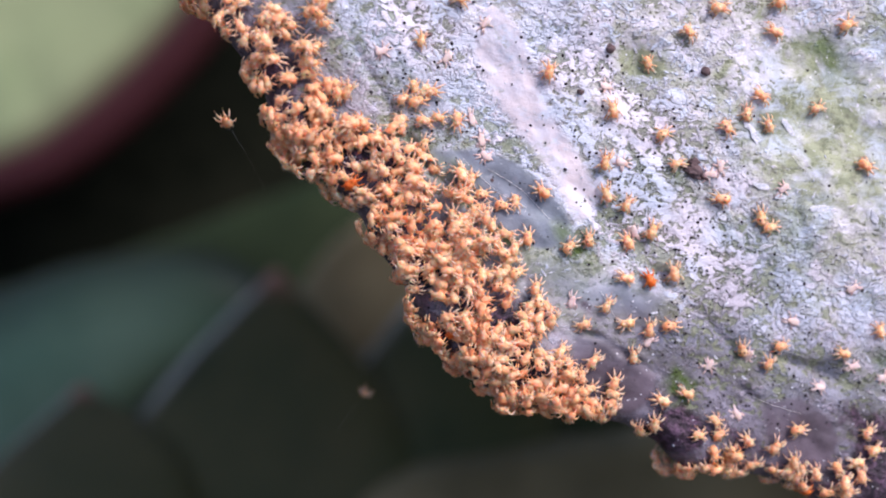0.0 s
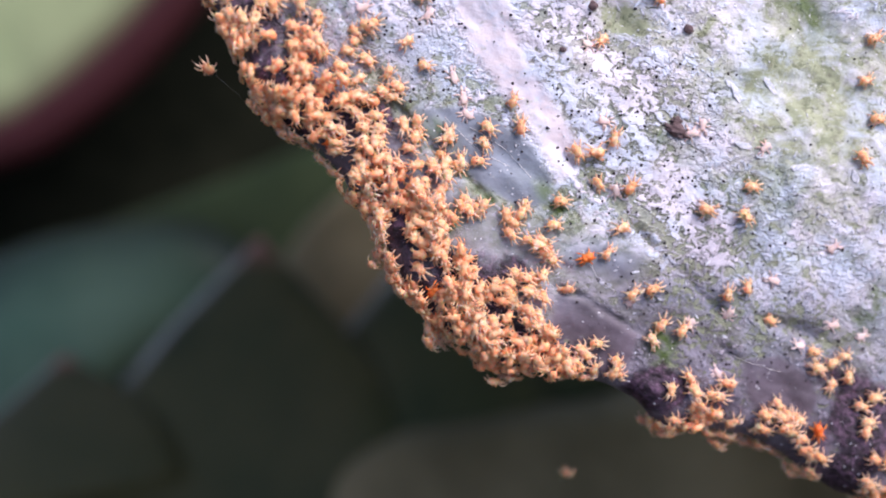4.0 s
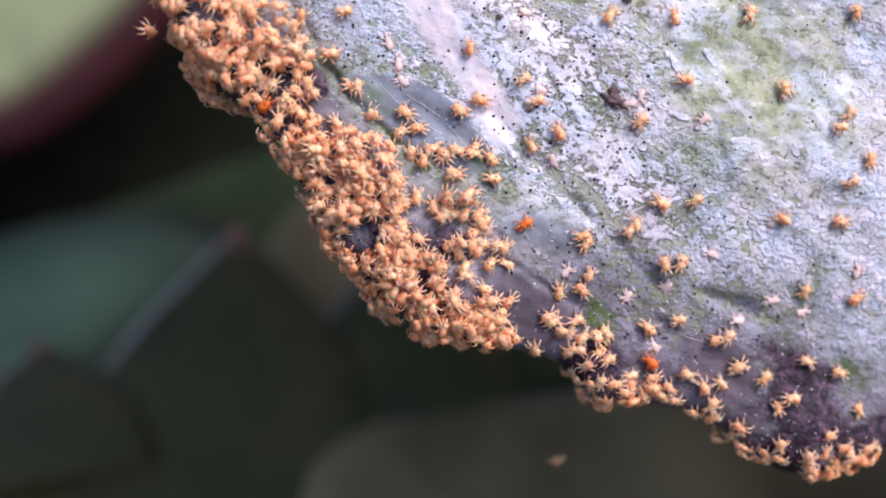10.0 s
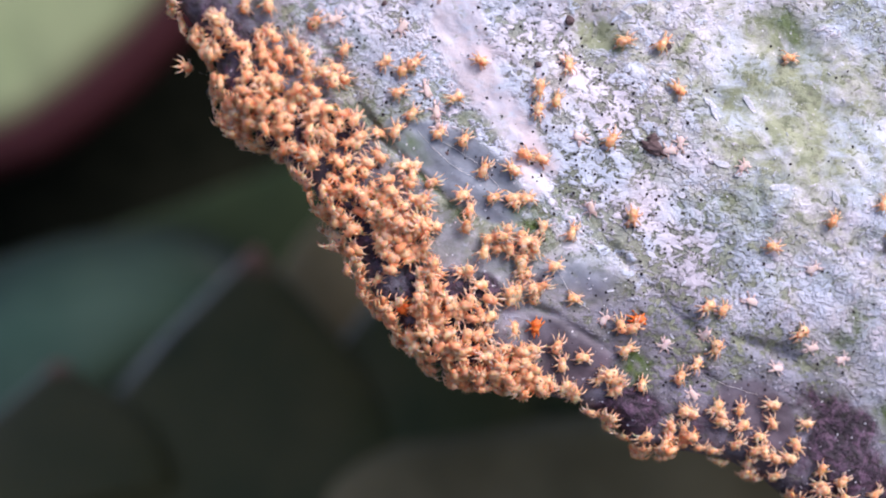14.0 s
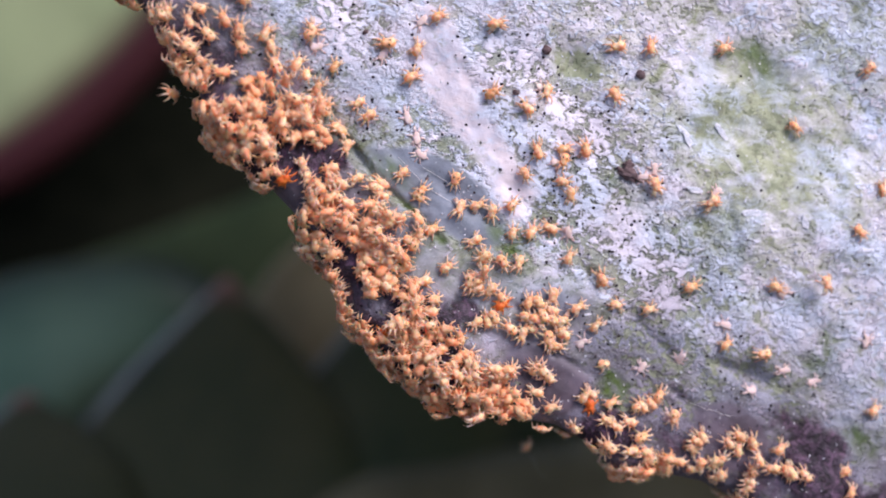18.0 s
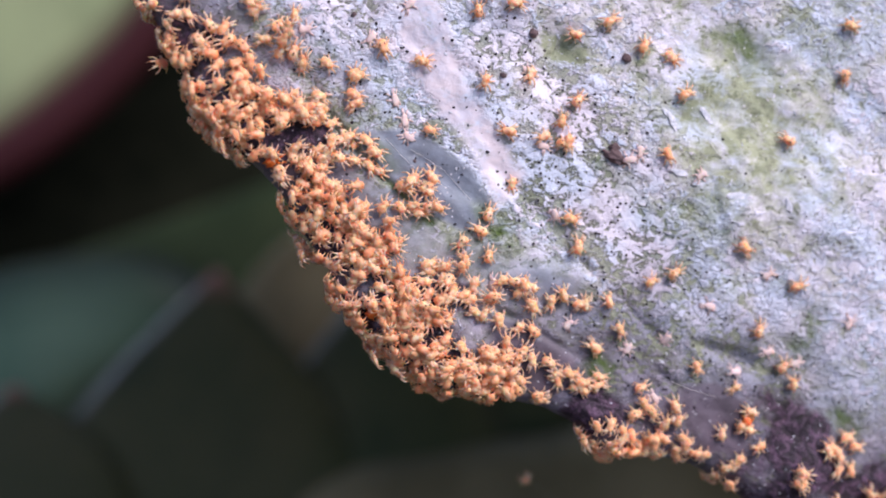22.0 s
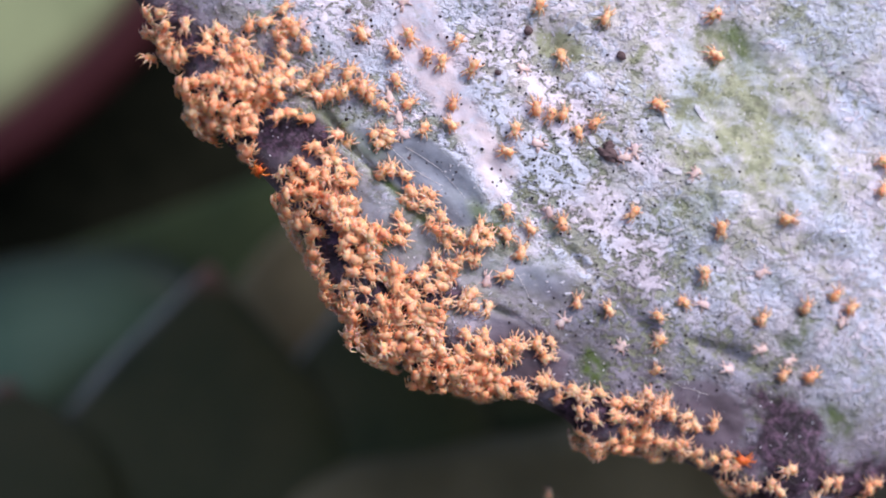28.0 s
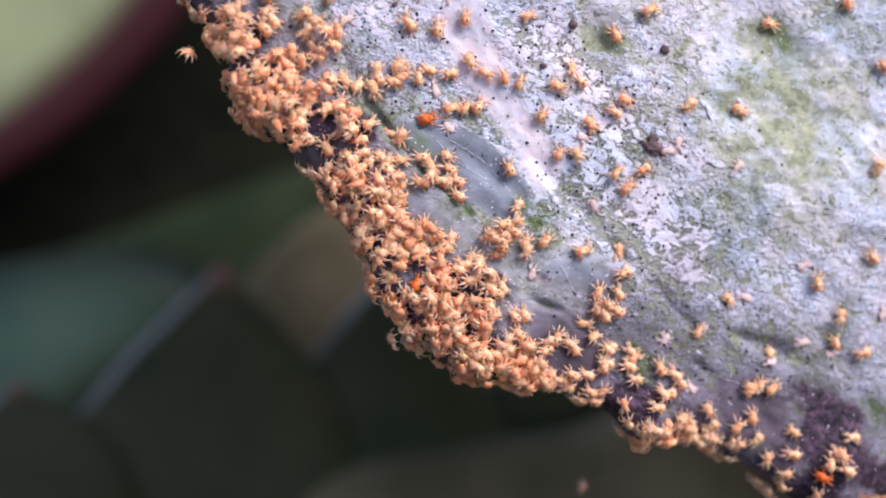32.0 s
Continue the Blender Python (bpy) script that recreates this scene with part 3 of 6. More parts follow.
def tooth(parent, foot_l, foot_r, tip, thick, material):
    """A flattened hooked tooth on a margin, from its two feet to its tip; its horny rim is painted lit on the left."""
    fl, fr, tp = Vector(foot_l), Vector(foot_r), Vector(tip)
    # its root runs on down into the blade
    fl, fr = fl + (fl - tp) * 0.55 + Vector((0, 0, 4.5)), fr + (fr - tp) * 0.55 + Vector((0, 0, 4.5))
    verts, faces, rims = [], [], []
    n, k = 26, 24
    for i in range(n + 1):
        t = i / n
        bow = 1 - (1 - t) ** 1.25
        l = fl.lerp(tp, t) + (fr - fl) * -0.06 * math.sin(math.pi * t)
        r = fr.lerp(tp, t) + (fr - fl) * 0.10 * math.sin(math.pi * t)
        c, h = (l + r) / 2, (r - l) / 2
        half = thick * 0.5 * (1 - 0.8 * bow) + 0.15
        blunt = 1.3 * math.sqrt(max(0.05, 1 - max(0.0, (t - 0.90) / 0.10) ** 2))
        hx = h if h.length > blunt else (fr - fl).normalized() * blunt
        for j in range(k):
            an = math.tau * j / k
            verts.append((c + hx * math.cos(an) + Vector((0, 0, 1)) * half * math.sin(an)) * MM)
            # first value: painted light, left flank only; second: the tip
            rims.append((min(1.0, max(0.0, 1.25 - hx.length * (1 + math.cos(an)) / 0.7)) * min(1, max(0, t - 0.36) * 4), min(1, max(0, t - 0.89) * 10)))
    for i in range(n):
        for j in range(k):
            faces.append((i * k + j, i * k + (j + 1) % k, (i + 1) * k + (j + 1) % k, (i + 1) * k + j))
    faces.append(tuple(range(n * k, (n + 1) * k)))
    faces.append(tuple(range(k))[::-1])
    ob = link("tooth", verts, faces, material, parent)
    at = ob.data.attributes.new("rim", "FLOAT_COLOR", "POINT")
    at.data.foreach_set("color", np.array([(x, y, x, 1) for x, y in rims], np.float32).ravel())
    return tagged(ob, "dark green leaf tooth with a reddish horny tip, light painted on its left rim")


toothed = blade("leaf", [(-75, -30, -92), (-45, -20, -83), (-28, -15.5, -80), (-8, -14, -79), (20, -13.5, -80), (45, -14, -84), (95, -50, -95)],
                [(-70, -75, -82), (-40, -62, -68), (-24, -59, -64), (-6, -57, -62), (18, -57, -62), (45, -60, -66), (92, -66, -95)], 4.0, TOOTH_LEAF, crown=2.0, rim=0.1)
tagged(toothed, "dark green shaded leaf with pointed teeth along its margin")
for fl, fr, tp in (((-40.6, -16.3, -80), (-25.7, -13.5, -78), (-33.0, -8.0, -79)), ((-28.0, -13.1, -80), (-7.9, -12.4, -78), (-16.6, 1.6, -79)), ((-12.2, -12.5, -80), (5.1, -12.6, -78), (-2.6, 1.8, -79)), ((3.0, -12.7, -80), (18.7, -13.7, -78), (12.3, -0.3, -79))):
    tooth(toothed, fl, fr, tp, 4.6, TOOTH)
middle = blade("leaf", [(-120, -20, -128), (-85, -8, -122), (-60, -1, -116), (-44, 3.5, -113), (-32, 4.5, -111), (-24, 1, -110)],
               [(-110, -46, -122), (-80, -36, -112), (-56, -27, -106), (-46, -20, -105), (-33, -11, -106), (-23, -8, -109)], 5.0, MID_LEAF, crown=3.0, rim=12.0)
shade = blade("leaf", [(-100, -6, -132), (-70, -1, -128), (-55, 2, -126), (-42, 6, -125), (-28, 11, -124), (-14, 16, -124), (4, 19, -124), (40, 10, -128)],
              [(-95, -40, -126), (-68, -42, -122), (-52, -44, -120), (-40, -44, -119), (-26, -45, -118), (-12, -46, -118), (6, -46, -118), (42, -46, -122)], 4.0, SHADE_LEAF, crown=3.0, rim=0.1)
tagged(shade, "dark green leaf behind, its deep shade painted into the colour")
tagged(middle, "dull blue-green leaf behind, painted dark towards its top for the shade")
pale = blade("leaf", [(-152, 0, -165), (-102, 8, -160), (-75, 14.5, -155), (-61.5, 20.5, -154), (-43.5, 36, -152), (-27, 57, -150), (5, 97, -150)],
             [(-190, 50, -190), (-150, 70, -187), (-120, 85, -183), (-100, 95, -180), (-80, 108, -178), (-50, 122, -175), (-25, 135, -172)], 6.0, PALE_LEAF, crown=4.0, rim=10.5)
tagged(pale, "sunlit pale green leaf with a dark maroon margin")
# added leaf, its paler colour does the lit stretch of the toothed leaf
low = blade("leaf", [(-20, -19, -77), (-8, -14.5, -75.5), (3, -12.5, -75), (12, -11, -74), (20, -8, -74), (32, -10, -78), (50, -22, -86)],
            [(-18, -48, -71), (-6, -47, -69), (6, -46, -68), (15, -44, -67), (24, -42, -68), (36, -42, -73), (52, -44, -82)], 4.0, LOW_LEAF, crown=2.0, rim=0.1)
behind = blade("leaf", [(-24, -14, -97), (-19, -4, -96), (-14, 4, -95), (-6, 9, -95), (6, 10, -96), (30, -4, -100)],
               [(-26, -40, -90), (-20, -42, -89), (-13, -43, -88), (-4, -44, -88), (8, -44, -90), (32, -44, -96)], 4.0, LOW_LEAF, crown=2.0, rim=0.1)
tagged(behind, "shaded olive-brown leaf deep between the toothed leaves")
tagged(low, "added grey-brown leaf below, painted paler for the light there")
# added backing blade, its colour does the deep shade behind the other leaves
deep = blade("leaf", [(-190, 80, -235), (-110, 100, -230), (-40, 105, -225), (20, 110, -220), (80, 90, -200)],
             [(-180, -80, -165), (-100, -80, -155), (-30, -80, -150), (20, -80, -145), (90, -80, -130)], 4.0, DEEP_SHADE, crown=-6.0)
tagged(deep, "added near-black blade, painted for the deep shade between the leaves")
verts, faces = tube([mm(95, -140, -150), mm(96, -100, -128), mm(94, -64, -104), mm(88, -40, -80)], [0.028, 0.026, 0.020, 0.008], 20)
stem = part("stem", bm_of(verts, faces), TOOTH_LEAF, plant, "short thick green stem that carries the leaves")


def ground_sheet():
    size = steps(-0.3, 0.3, 0.05, -2000, 2000)
    verts = [(x, y, 0.004 * noise.noise((x * 9, y * 9, 0)) if abs(x) < 1 and abs(y) < 1 else 0.0) for x in size for y in size]
    n = len(size)
    faces = [(i * n + j, (i + 1) * n + j, (i + 1) * n + j + 1, i * n + j + 1) for i in range(n - 1) for j in range(n - 1)]
    return tagged(link("ground", verts, faces, SOIL), "bare dark brown soil under the plant", "ground", kind="structure")


ground_sheet()


# ---- dirt and wax on the near leaf ----
bits = random.Random(23)


def ball(radius, squash=0.7, rough=0.25, seed=0, level=2):
    bm = bmesh.new()
    bmesh.ops.create_icosphere(bm, subdivisions=level, radius=radius * MM)
    for q in bm.verts:
        d = q.co.normalized()
        q.co *= 1 + rough * noise.noise(d * 2.3 + Vector((seed, 0, 0))) + rough * 0.5 * noise.noise(d * 6 + Vector((0, seed, 0)))
        q.co.z *= squash
    return bm


def s_of(a, b):
    """Distance along the skin from the rim, for a place on the flat of the leaf."""
    return float(b - margin(a)) + RIM * (math.pi / 2 - 1)


def set_on_leaf(ob, a, s, lift=0.0, head=0.0):
    ob.matrix_world = FRAME @ on_leaf(a, s, lift, head)
    return ob


def pellet(a, b, size, head, long=1.0):
    scrap = long > 1.5
    me = part("bark_scrap" if scrap else "dirt_pellet", ball(size, 0.4, 1.1, a * 3, 3) if scrap else ball(size, 0.75, 0.45, a * 3), PELLET, None)
    set_on_leaf(me, a, s_of(a, b), size * 0.3, head)
    me.scale = (long, 1, 1)
    return tagged(me, "small round brown dirt pellet stuck on the leaf" if not scrap else "ragged dark reddish scrap of bark stuck on the leaf", "dirt", "dirt on the leaf")


for a, b, size, head, long in ((0.85, 9.18, 0.14, 0, 1.1), (-1.80, 6.28, 0.085, 40, 1.3), (-1.89, 7.90, 0.15, 20, 1.1), (2.5, 6.58, 0.15, 0, 2.2), (2.25, 6.78, 0.09, 30, 1.7), (-2.3, 2.55, 0.05, 0, 1.2),
                               (-6.4, 4.8, 0.07, 70, 1.3)):
    pellet(a, b, size, head, long)


def speckle(name, material, count, lo, hi, place, label):
    """Countless grains scattered over the skin, in one mesh."""
    shape = ball(1.0, 0.6, 0.3, 5, 1)
    pts = [q.co / MM for q in shape.verts]
    tri = [[q.index for q in f.verts] for f in shape.faces]
    shape.free()
    verts, faces = [], []
    for _ in range(count):
        a, s = place()
        r = lo + (hi - lo) * bits.random() ** 1.6
        m = on_leaf(a, s, 0.0, bits.uniform(0, 360))
        k = bits.uniform(0.8, 1.25)
        faces += [tuple(i + len(verts) for i in f) for f in tri]
        verts += [m @ Vector((p.x * r * k * MM, p.y * r * MM, p.z * r * MM)) for p in pts]
    return tagged(link(name, verts, faces, material, leaf), label, kind="stuff")


def anywhere():
    return bits.uniform(-14, 17.5), bits.uniform(0.5, 15)


def on_crust():
    while True:
        a, s = anywhere()
        b = margin(a) + s - 0.48
        if bits.random() < 0.12 + sum(math.exp(-((a - x) / (ra * 1.4)) ** 2 - ((b - y) / (rb * 1.4)) ** 2) for x, y, ra, rb, k in HOLES):
            return a, s


speckle("dirt", DIRT, 950, 0.022, 0.062, on_crust, "fine black specks of dirt")
speckle("wax_dust", WAX, 900, 0.012, 0.042, anywhere, "tiny white grains of wax")


def silk(*places):
    """A loose strand of silk over the skin through places (a, b)."""
    pts = []
    for (a0, b0), (a1, b1) in zip(places, places[1:]):
        for f in (0.0, 0.25, 0.5, 0.75):
            a, b = a0 + (a1 - a0) * f, b0 + (b1 - b0) * f + 0.015 * math.sin(5 * (a0 + f))
            pts.append(on_leaf(a, s_of(a, b), 0.03).translation)
    v, f = tube(pts, [0.005 * MM] * len(pts), 5)
    ob = part("silk_strand", bm_of(v, f), SILK, None)
    ob.matrix_world = FRAME
    return tagged(ob, "fine white strand of mite silk lying over the leaf", "silk", "silk on the leaf")


for places in (((4.57, 8.87), (5.0, 8.75), (5.35, 8.73)), ((6.81, 10.68), (7.3, 11.2), (7.88, 11.70)), ((2.91, 7.79), (3.3, 7.75), (3.67, 7.62)), ((-3.4, 2.5), (-2.0, 2.35), (-0.6, 2.6)),
               ((-2.6, 2.75), (-1.4, 2.9), (0.2, 2.6)), ((2.4, 1.9), (3.4, 1.5), (4.3, 1.55)), ((8.0, 2.2), (9.0, 2.4), (10.2, 2.9))):
    silk(*places)


def flake_mesh(n, seed, thick):
    r = random.Random(seed)
    ring = []
    for i in range(n):
        an = math.tau * (i + r.uniform(-0.3, 0.3)) / n
        ring.append((math.cos(an) * r.uniform(0.6, 1.1), math.sin(an) * r.uniform(0.35, 0.6)))
    verts = [(x * MM, y * MM, -0.02 * MM) for x, y in ring] + [(x * 0.92 * MM, y * 0.92 * MM, thick * MM) for x, y in ring]
    faces = [tuple(range(n, 2 * n))] + [(i, (i + 1) % n, n + (i + 1) % n, n + i) for i in range(n)]
    me = bpy.data.meshes.new("wax_flake")
    me.from_pydata(verts, [], faces)
    me.materials.append(WAX)
    return me


def open_crust():
    while True:
        a, s = on_crust()
        if s > 3.6:
            return a, s


FLAKES = [flake_mesh(bits.choice((5, 6, 7, 8)), i, 0.10) for i in range(9)]
LOOSE = ((3.33, 8.58), (3.98, 9.49), (4.39, 7.52), (5.08, 7.63), (2.97, 8.71), (4.0, 6.04), (5.66, 6.14), (6.4, 8.2), (1.9, 9.9), (7.9, 9.0))  # large loose flakes
for i in range(130):
    a, s = open_crust() if i < 120 else (LOOSE[i - 120][0], s_of(*LOOSE[i - 120]))
    size = bits.uniform(0.04, 0.09) if i < 120 else bits.uniform(0.14, 0.26)
    ob = new("wax_flake", bits.choice(FLAKES))
    ob.parent = leaf
    ob.matrix_local = on_leaf(a, s, 0.01, bits.gauss(0, 35), bits.uniform(-8, 8), bits.uniform(-8, 8)) @ Matrix.Diagonal((size * bits.uniform(1, 1.8), size, 0.14, 1))


# ---- mites ----
def mite_body_mesh(k=1.0, cols=10, rows=9):
    """Pear-shaped soft back with a waist behind the front legs, head towards +y; 0.42 mm long."""
    girth = (0.045, 0.102, 0.134, 0.148, 0.150, 0.140, 0.116, 0.124, 0.100, 0.045)
    verts, faces = [], []
    for i in range(rows + 1):
        t = i / rows
        x = t * 9
        n = min(int(x), 8)
        r = (girth[n] + (girth[n + 1] - girth[n]) * (x - n)) * k
        y = -0.23 + 0.46 * t
        for j in range(cols):
            an = math.tau * j / cols
            dent = 1 - 0.14 * math.cos(3 * an + 1.3 * i) + 0.11 * math.sin(5 * an - 2 * i)
            verts.append(mm(r * math.cos(an) * dent, y, 0.14 + r * (0.76 if math.sin(an) > 0 else 0.6) * math.sin(an) * dent))
    for i in range(rows):
        for j in range(cols):
            faces.append((i * cols + j, i * cols + (j + 1) % cols, (i + 1) * cols + (j + 1) % cols, (i + 1) * cols + j))
    faces.append(tuple(range(cols))[::-1])
    faces.append(tuple(range(rows * cols, (rows + 1) * cols)))
    return verts, faces


def leg_mesh(reach, knee, swing, length=1.0, sides=5):
    """A jointed leg from the body's side: hip, knee, foot; reach: its angle from straight ahead."""
    d = Vector((math.sin(radians(reach)), math.cos(radians(reach)), 0))
    foot_d = Vector((math.sin(radians(reach + swing)), math.cos(radians(reach + swing)), 0))
    hip = Vector((d.x * 0.09, 0.04 + d.y * 0.10, 0.11))
    k1 = hip + d * 0.14 * length + Vector((0, 0, knee))
    k2 = k1 + foot_d * 0.115 * length - Vector((0, 0, 0.03))
    foot = k2 + foot_d * 0.09 * length
    foot.z = 0.0
    return tube([p * MM for p in (hip, k1, k2, foot)], [0.040 * MM, 0.034 * MM, 0.026 * MM, 0.014 * MM], sides)


LEG_SET = [(20, 0.06, -10, 0.98), (50, 0.06, -14, 0.88), (116, 0.05, 16, 0.78), (152, 0.04, 8, 0.84)]


def make_mite(shell, legs, seed, fat=1.0, spotted=False):
    rnd = random.Random(seed)
    ob = new("spider_mite")
    v, f = mite_body_mesh(fat)
    # short bristles drawn out of the back
    upper = [q for q in f if len(q) == 4 and sum(v[i].z for i in q) / 4 > 0.17 * MM]
    for q in rnd.sample(upper, 24):
        c = sum((v[i] for i in q), Vector()) / 4
        n = len(v)
        v += [c.lerp(v[i], 0.16) for i in q] + [c + (c - mm(0, c.y / MM + 0.05, 0.12)).normalized() * 0.10 * MM]
        f.remove(q)
        f += [(q[k], q[(k + 1) % 4], n + (k + 1) % 4, n + k) for k in range(4)] + [(n + k, n + (k + 1) % 4, n + 4) for k in range(4)]
    part("body", bm_of(v, f), shell, ob)
    for side in (-1, 1):
        for reach, knee, swing, length in LEG_SET:
            j = rnd.uniform(-11, 11)
            v, f = leg_mesh(side * (reach + j), knee, side * swing * rnd.uniform(0.3, 1.8), length * rnd.uniform(0.85, 1.15))
            part("leg", bm_of(v, f), legs, ob)
    for side in (-1, 1):
        v, f = tube([mm(side * 0.05, 0.18, 0.12), mm(side * 0.08, 0.27, 0.13), mm(side * 0.05, 0.33, 0.07)], [0.028 * MM, 0.022 * MM, 0.009 * MM], 5)
        part("palp", bm_of(v, f), legs, ob)
    if spotted:
        for side in (-1, 1):
            bm = bmesh.new()
            bmesh.ops.create_icosphere(bm, subdivisions=1, radius=0.038 * MM)
            bmesh.ops.transform(bm, matrix=Matrix.Translation(mm(side * 0.07, -0.04, 0.245)) @ Matrix.Diagonal((0.8, 1.4, 0.6, 1)), verts=bm.verts)
            part("gut_spot", bm, GUT, ob, "dark gut spot showing through the back")
    return tagged(ob, "pale peach-orange translucent mite with eight splayed legs", "mite", "mites on the leaf")


KINDS = [make_mite(SHELL, LEGS, 1), make_mite(SHELL, LEGS, 2, 1.1, True), make_mite(SHELL, LEGS, 3, 0.92), make_mite(SHELL, LEGS, 4, 1.05), make_mite(SHELL, LEGS, 5, 0.97)]
RED = make_mite(RUSTY, RUSTY, 6, 1.1)
tagged(RED, "bright rusty orange mite with eight legs")

MOVERS = []  # (thing, rows)
STEPPERS = []  # (thing, stretches of time in which it walks)
rnd = random.Random(11)


CROWDS = {}  # seconds: where the swarm sits then, (along, from the rim, how many)


def crowd(t, *places):
    CROWDS.setdefault(t, [(-13.6, 0.9, 6), (-12.4, 0.7, 8), (-12.0, 2.0, 5), (15.2, 0.8, 4), (16.2, 0.9, 4)]).extend(places)


def gather(places, n, seed):
    """n places (a, s) spread as the crowd is, kept apart from each other."""
    r = np.random.RandomState(seed)
    at = np.array(places, float)
    share = np.cumsum(at[:, 2]) / at[:, 2].sum()
    p = at[np.searchsorted(share, (np.arange(n) + 0.5) / n), :2] + r.normal(0, 0.27, (n, 2))
    for _ in range(14):
        d = p[:, None] - p[None]
        far = np.hypot(d[..., 0], d[..., 1]) + np.eye(n) * 9 + 1e-6
        p += (d / far[..., None] * np.clip(0.31 - far, 0, None)[..., None]).sum(1) * 0.3
    p[:, 1] = np.maximum(p[:, 1] + np.where(p[:, 1] < 1.9, r.uniform(-0.45, 0.45, n), 0), -0.2)
    return p


def pair_up(p, q):
    """q in an order in which each place lies near its partner in p."""
    d = np.hypot(p[:, None, 0] - q[None, :, 0], p[:, None, 1] - q[None, :, 1])
    to, taken = [-1] * len(p), set()
    for k in np.argsort(d, axis=None):
        i, j = divmod(int(k), len(q))
        if to[i] < 0 and j not in taken:
            to[i] = j
            taken.add(j)
    cost, r = (d ** 2).tolist(), random.Random(5)
    for _ in range(60000):
        i, j = r.randrange(len(p)), r.randrange(len(p))
        if cost[i][to[j]] + cost[j][to[i]] < cost[i][to[i]] + cost[j][to[j]]:
            to[i], to[j] = to[j], to[i]
    return q[to]


def add_mite(kind, rows, size, going=()):
    ob = copy_thing(kind, rows[0][1])
    ob.scale = (size, size, size)
    MOVERS.append((ob, rows))
    if going and len(STEPPERS) < 70:
        STEPPERS.append((ob, going))
    return ob


def route(keys, bends=(0.33, 0.67, 1.0)):
    """Rows (seconds, a, s, heading) through (seconds, a, s): it rests, then walks on in a slight bow to its next place."""
    if keys[0][0] > 0:
        keys = ((0.0, keys[0][1] + rnd.uniform(-1, 1), max(keys[0][2] - rnd.uniform(0.5, 2.5), 0)),) + keys
    if keys[-1][0] < 32:
        keys += ((32.0, keys[-1][1] + rnd.uniform(-1, 1), max(keys[-1][2] - rnd.uniform(0.5, 2.5), 0)),)
    head = rnd.gauss(0, 60)
    rows = [(0.0, keys[0][1], keys[0][2], head)]
    for (t0, a0, s0), (t1, a1, s1) in zip(keys, keys[1:]):
        far = math.hypot(a1 - a0, s1 - s0)
        need = min(max(far / rnd.uniform(0.6, 1.1), 0.4), (t1 - t0) * 0.9)
        go = t0 + rnd.uniform(0.1, 0.9) * (t1 - t0 - need)
        if far < 0.25:
            rows.append((t1, a1, s1, head + rnd.uniform(-25, 25)))
            head = rows[-1][3]
            continue
        way = math.degrees(math.atan2(-(a1 - a0), s1 - s0))
        turn = (way - head + 180) % 360 - 180
        rows.append((go, a0, s0, head))
        bow = rnd.uniform(-0.18, 0.18)
        for f in bends:
            k = math.sin(math.pi * f) * bow
            rows.append((go + need * f, a0 + (a1 - a0) * f - (s1 - s0) * k, s0 + (s1 - s0) * f + (a1 - a0) * k, head + turn * min(f * 1.6, 1)))
        head += turn
        rows.append((t1, a1, s1, head))
    kept = []
    for r in rows:
        if kept and r[0] - kept[-1][0] < 0.067:
            kept[-1] = (kept[-1][0], *r[1:])
            continue
        while kept and abs(r[3] - kept[-1][3]) > 80:
            p = kept[-1]
            step = 75 if r[3] > p[3] else -75
            f = step / (r[3] - p[3])
            kept.append(tuple(x + (y - x) * f for x, y in zip(p, r)))
        kept.append(r)
    going = [(p[0], q[0]) for p, q in zip(kept, kept[1:]) if math.hypot(q[1] - p[1], q[2] - p[2]) > 0.12 * (q[0] - p[0])]
    return kept, going


def stray(kind, *keys):
    """A mite out on the open leaf."""
    kept, going = route([(t, a, s - 0.13 if s > 2 else s) for t, a, s in keys])
    return add_mite(kind or rnd.choice(KINDS), [(t, FRAME @ on_leaf(a, s, 0.0, h)) for t, a, s, h in kept], rnd.uniform(0.84, 1.02), going)


def swarm(count):
    """The crowd along the margin, each mite led from its place in one gathering to a near one in the next."""
    times = sorted(CROWDS)
    spots_at = [gather(CROWDS[times[0]], count, 1)]
    for k, t in enumerate(times[1:]):
        spots_at.append(pair_up(spots_at[-1], gather(CROWDS[t], count, k + 2)))
    lifts = []
    for p in spots_at:
        d = np.hypot(p[:, None, 0] - p[None, :, 0], p[:, None, 1] - p[None, :, 1])
        lifts.append(np.clip(((d < 0.45).sum(1) - 2) * 0.14, 0, 0.6))
    for i in range(count):
        keys = []
        for k, t in enumerate(times):
            a, s = spots_at[k][i]
            keys.append((t, a, s))
            if k + 1 < len(times) and rnd.random() < 0.5:
                b, r = spots_at[k + 1][i]
                f = rnd.uniform(0.3, 0.7)
                keys.append((t + (times[k + 1] - t) * f, a + (b - a) * f + rnd.gauss(0, 0.16), max(s + (r - s) * f + rnd.gauss(0, 0.16), -0.2)))
        kept, going = route(keys, (1.0,))
        share, tip, lean = rnd.random(), rnd.uniform(-40, 40), rnd.uniform(-40, 40)
        up = [x[i] * share for x in lifts]
        rows = []
        for t, a, s, h in kept:
            lift = float(np.interp(t, times, up))
            k = min(1.0, 0.15 + lift * 4)
            rows.append((t, FRAME @ on_leaf(a, s, lift, h, tip * k, lean * k)))
        add_mite(rnd.choice(KINDS), rows, rnd.uniform(0.86, 1.06), going)


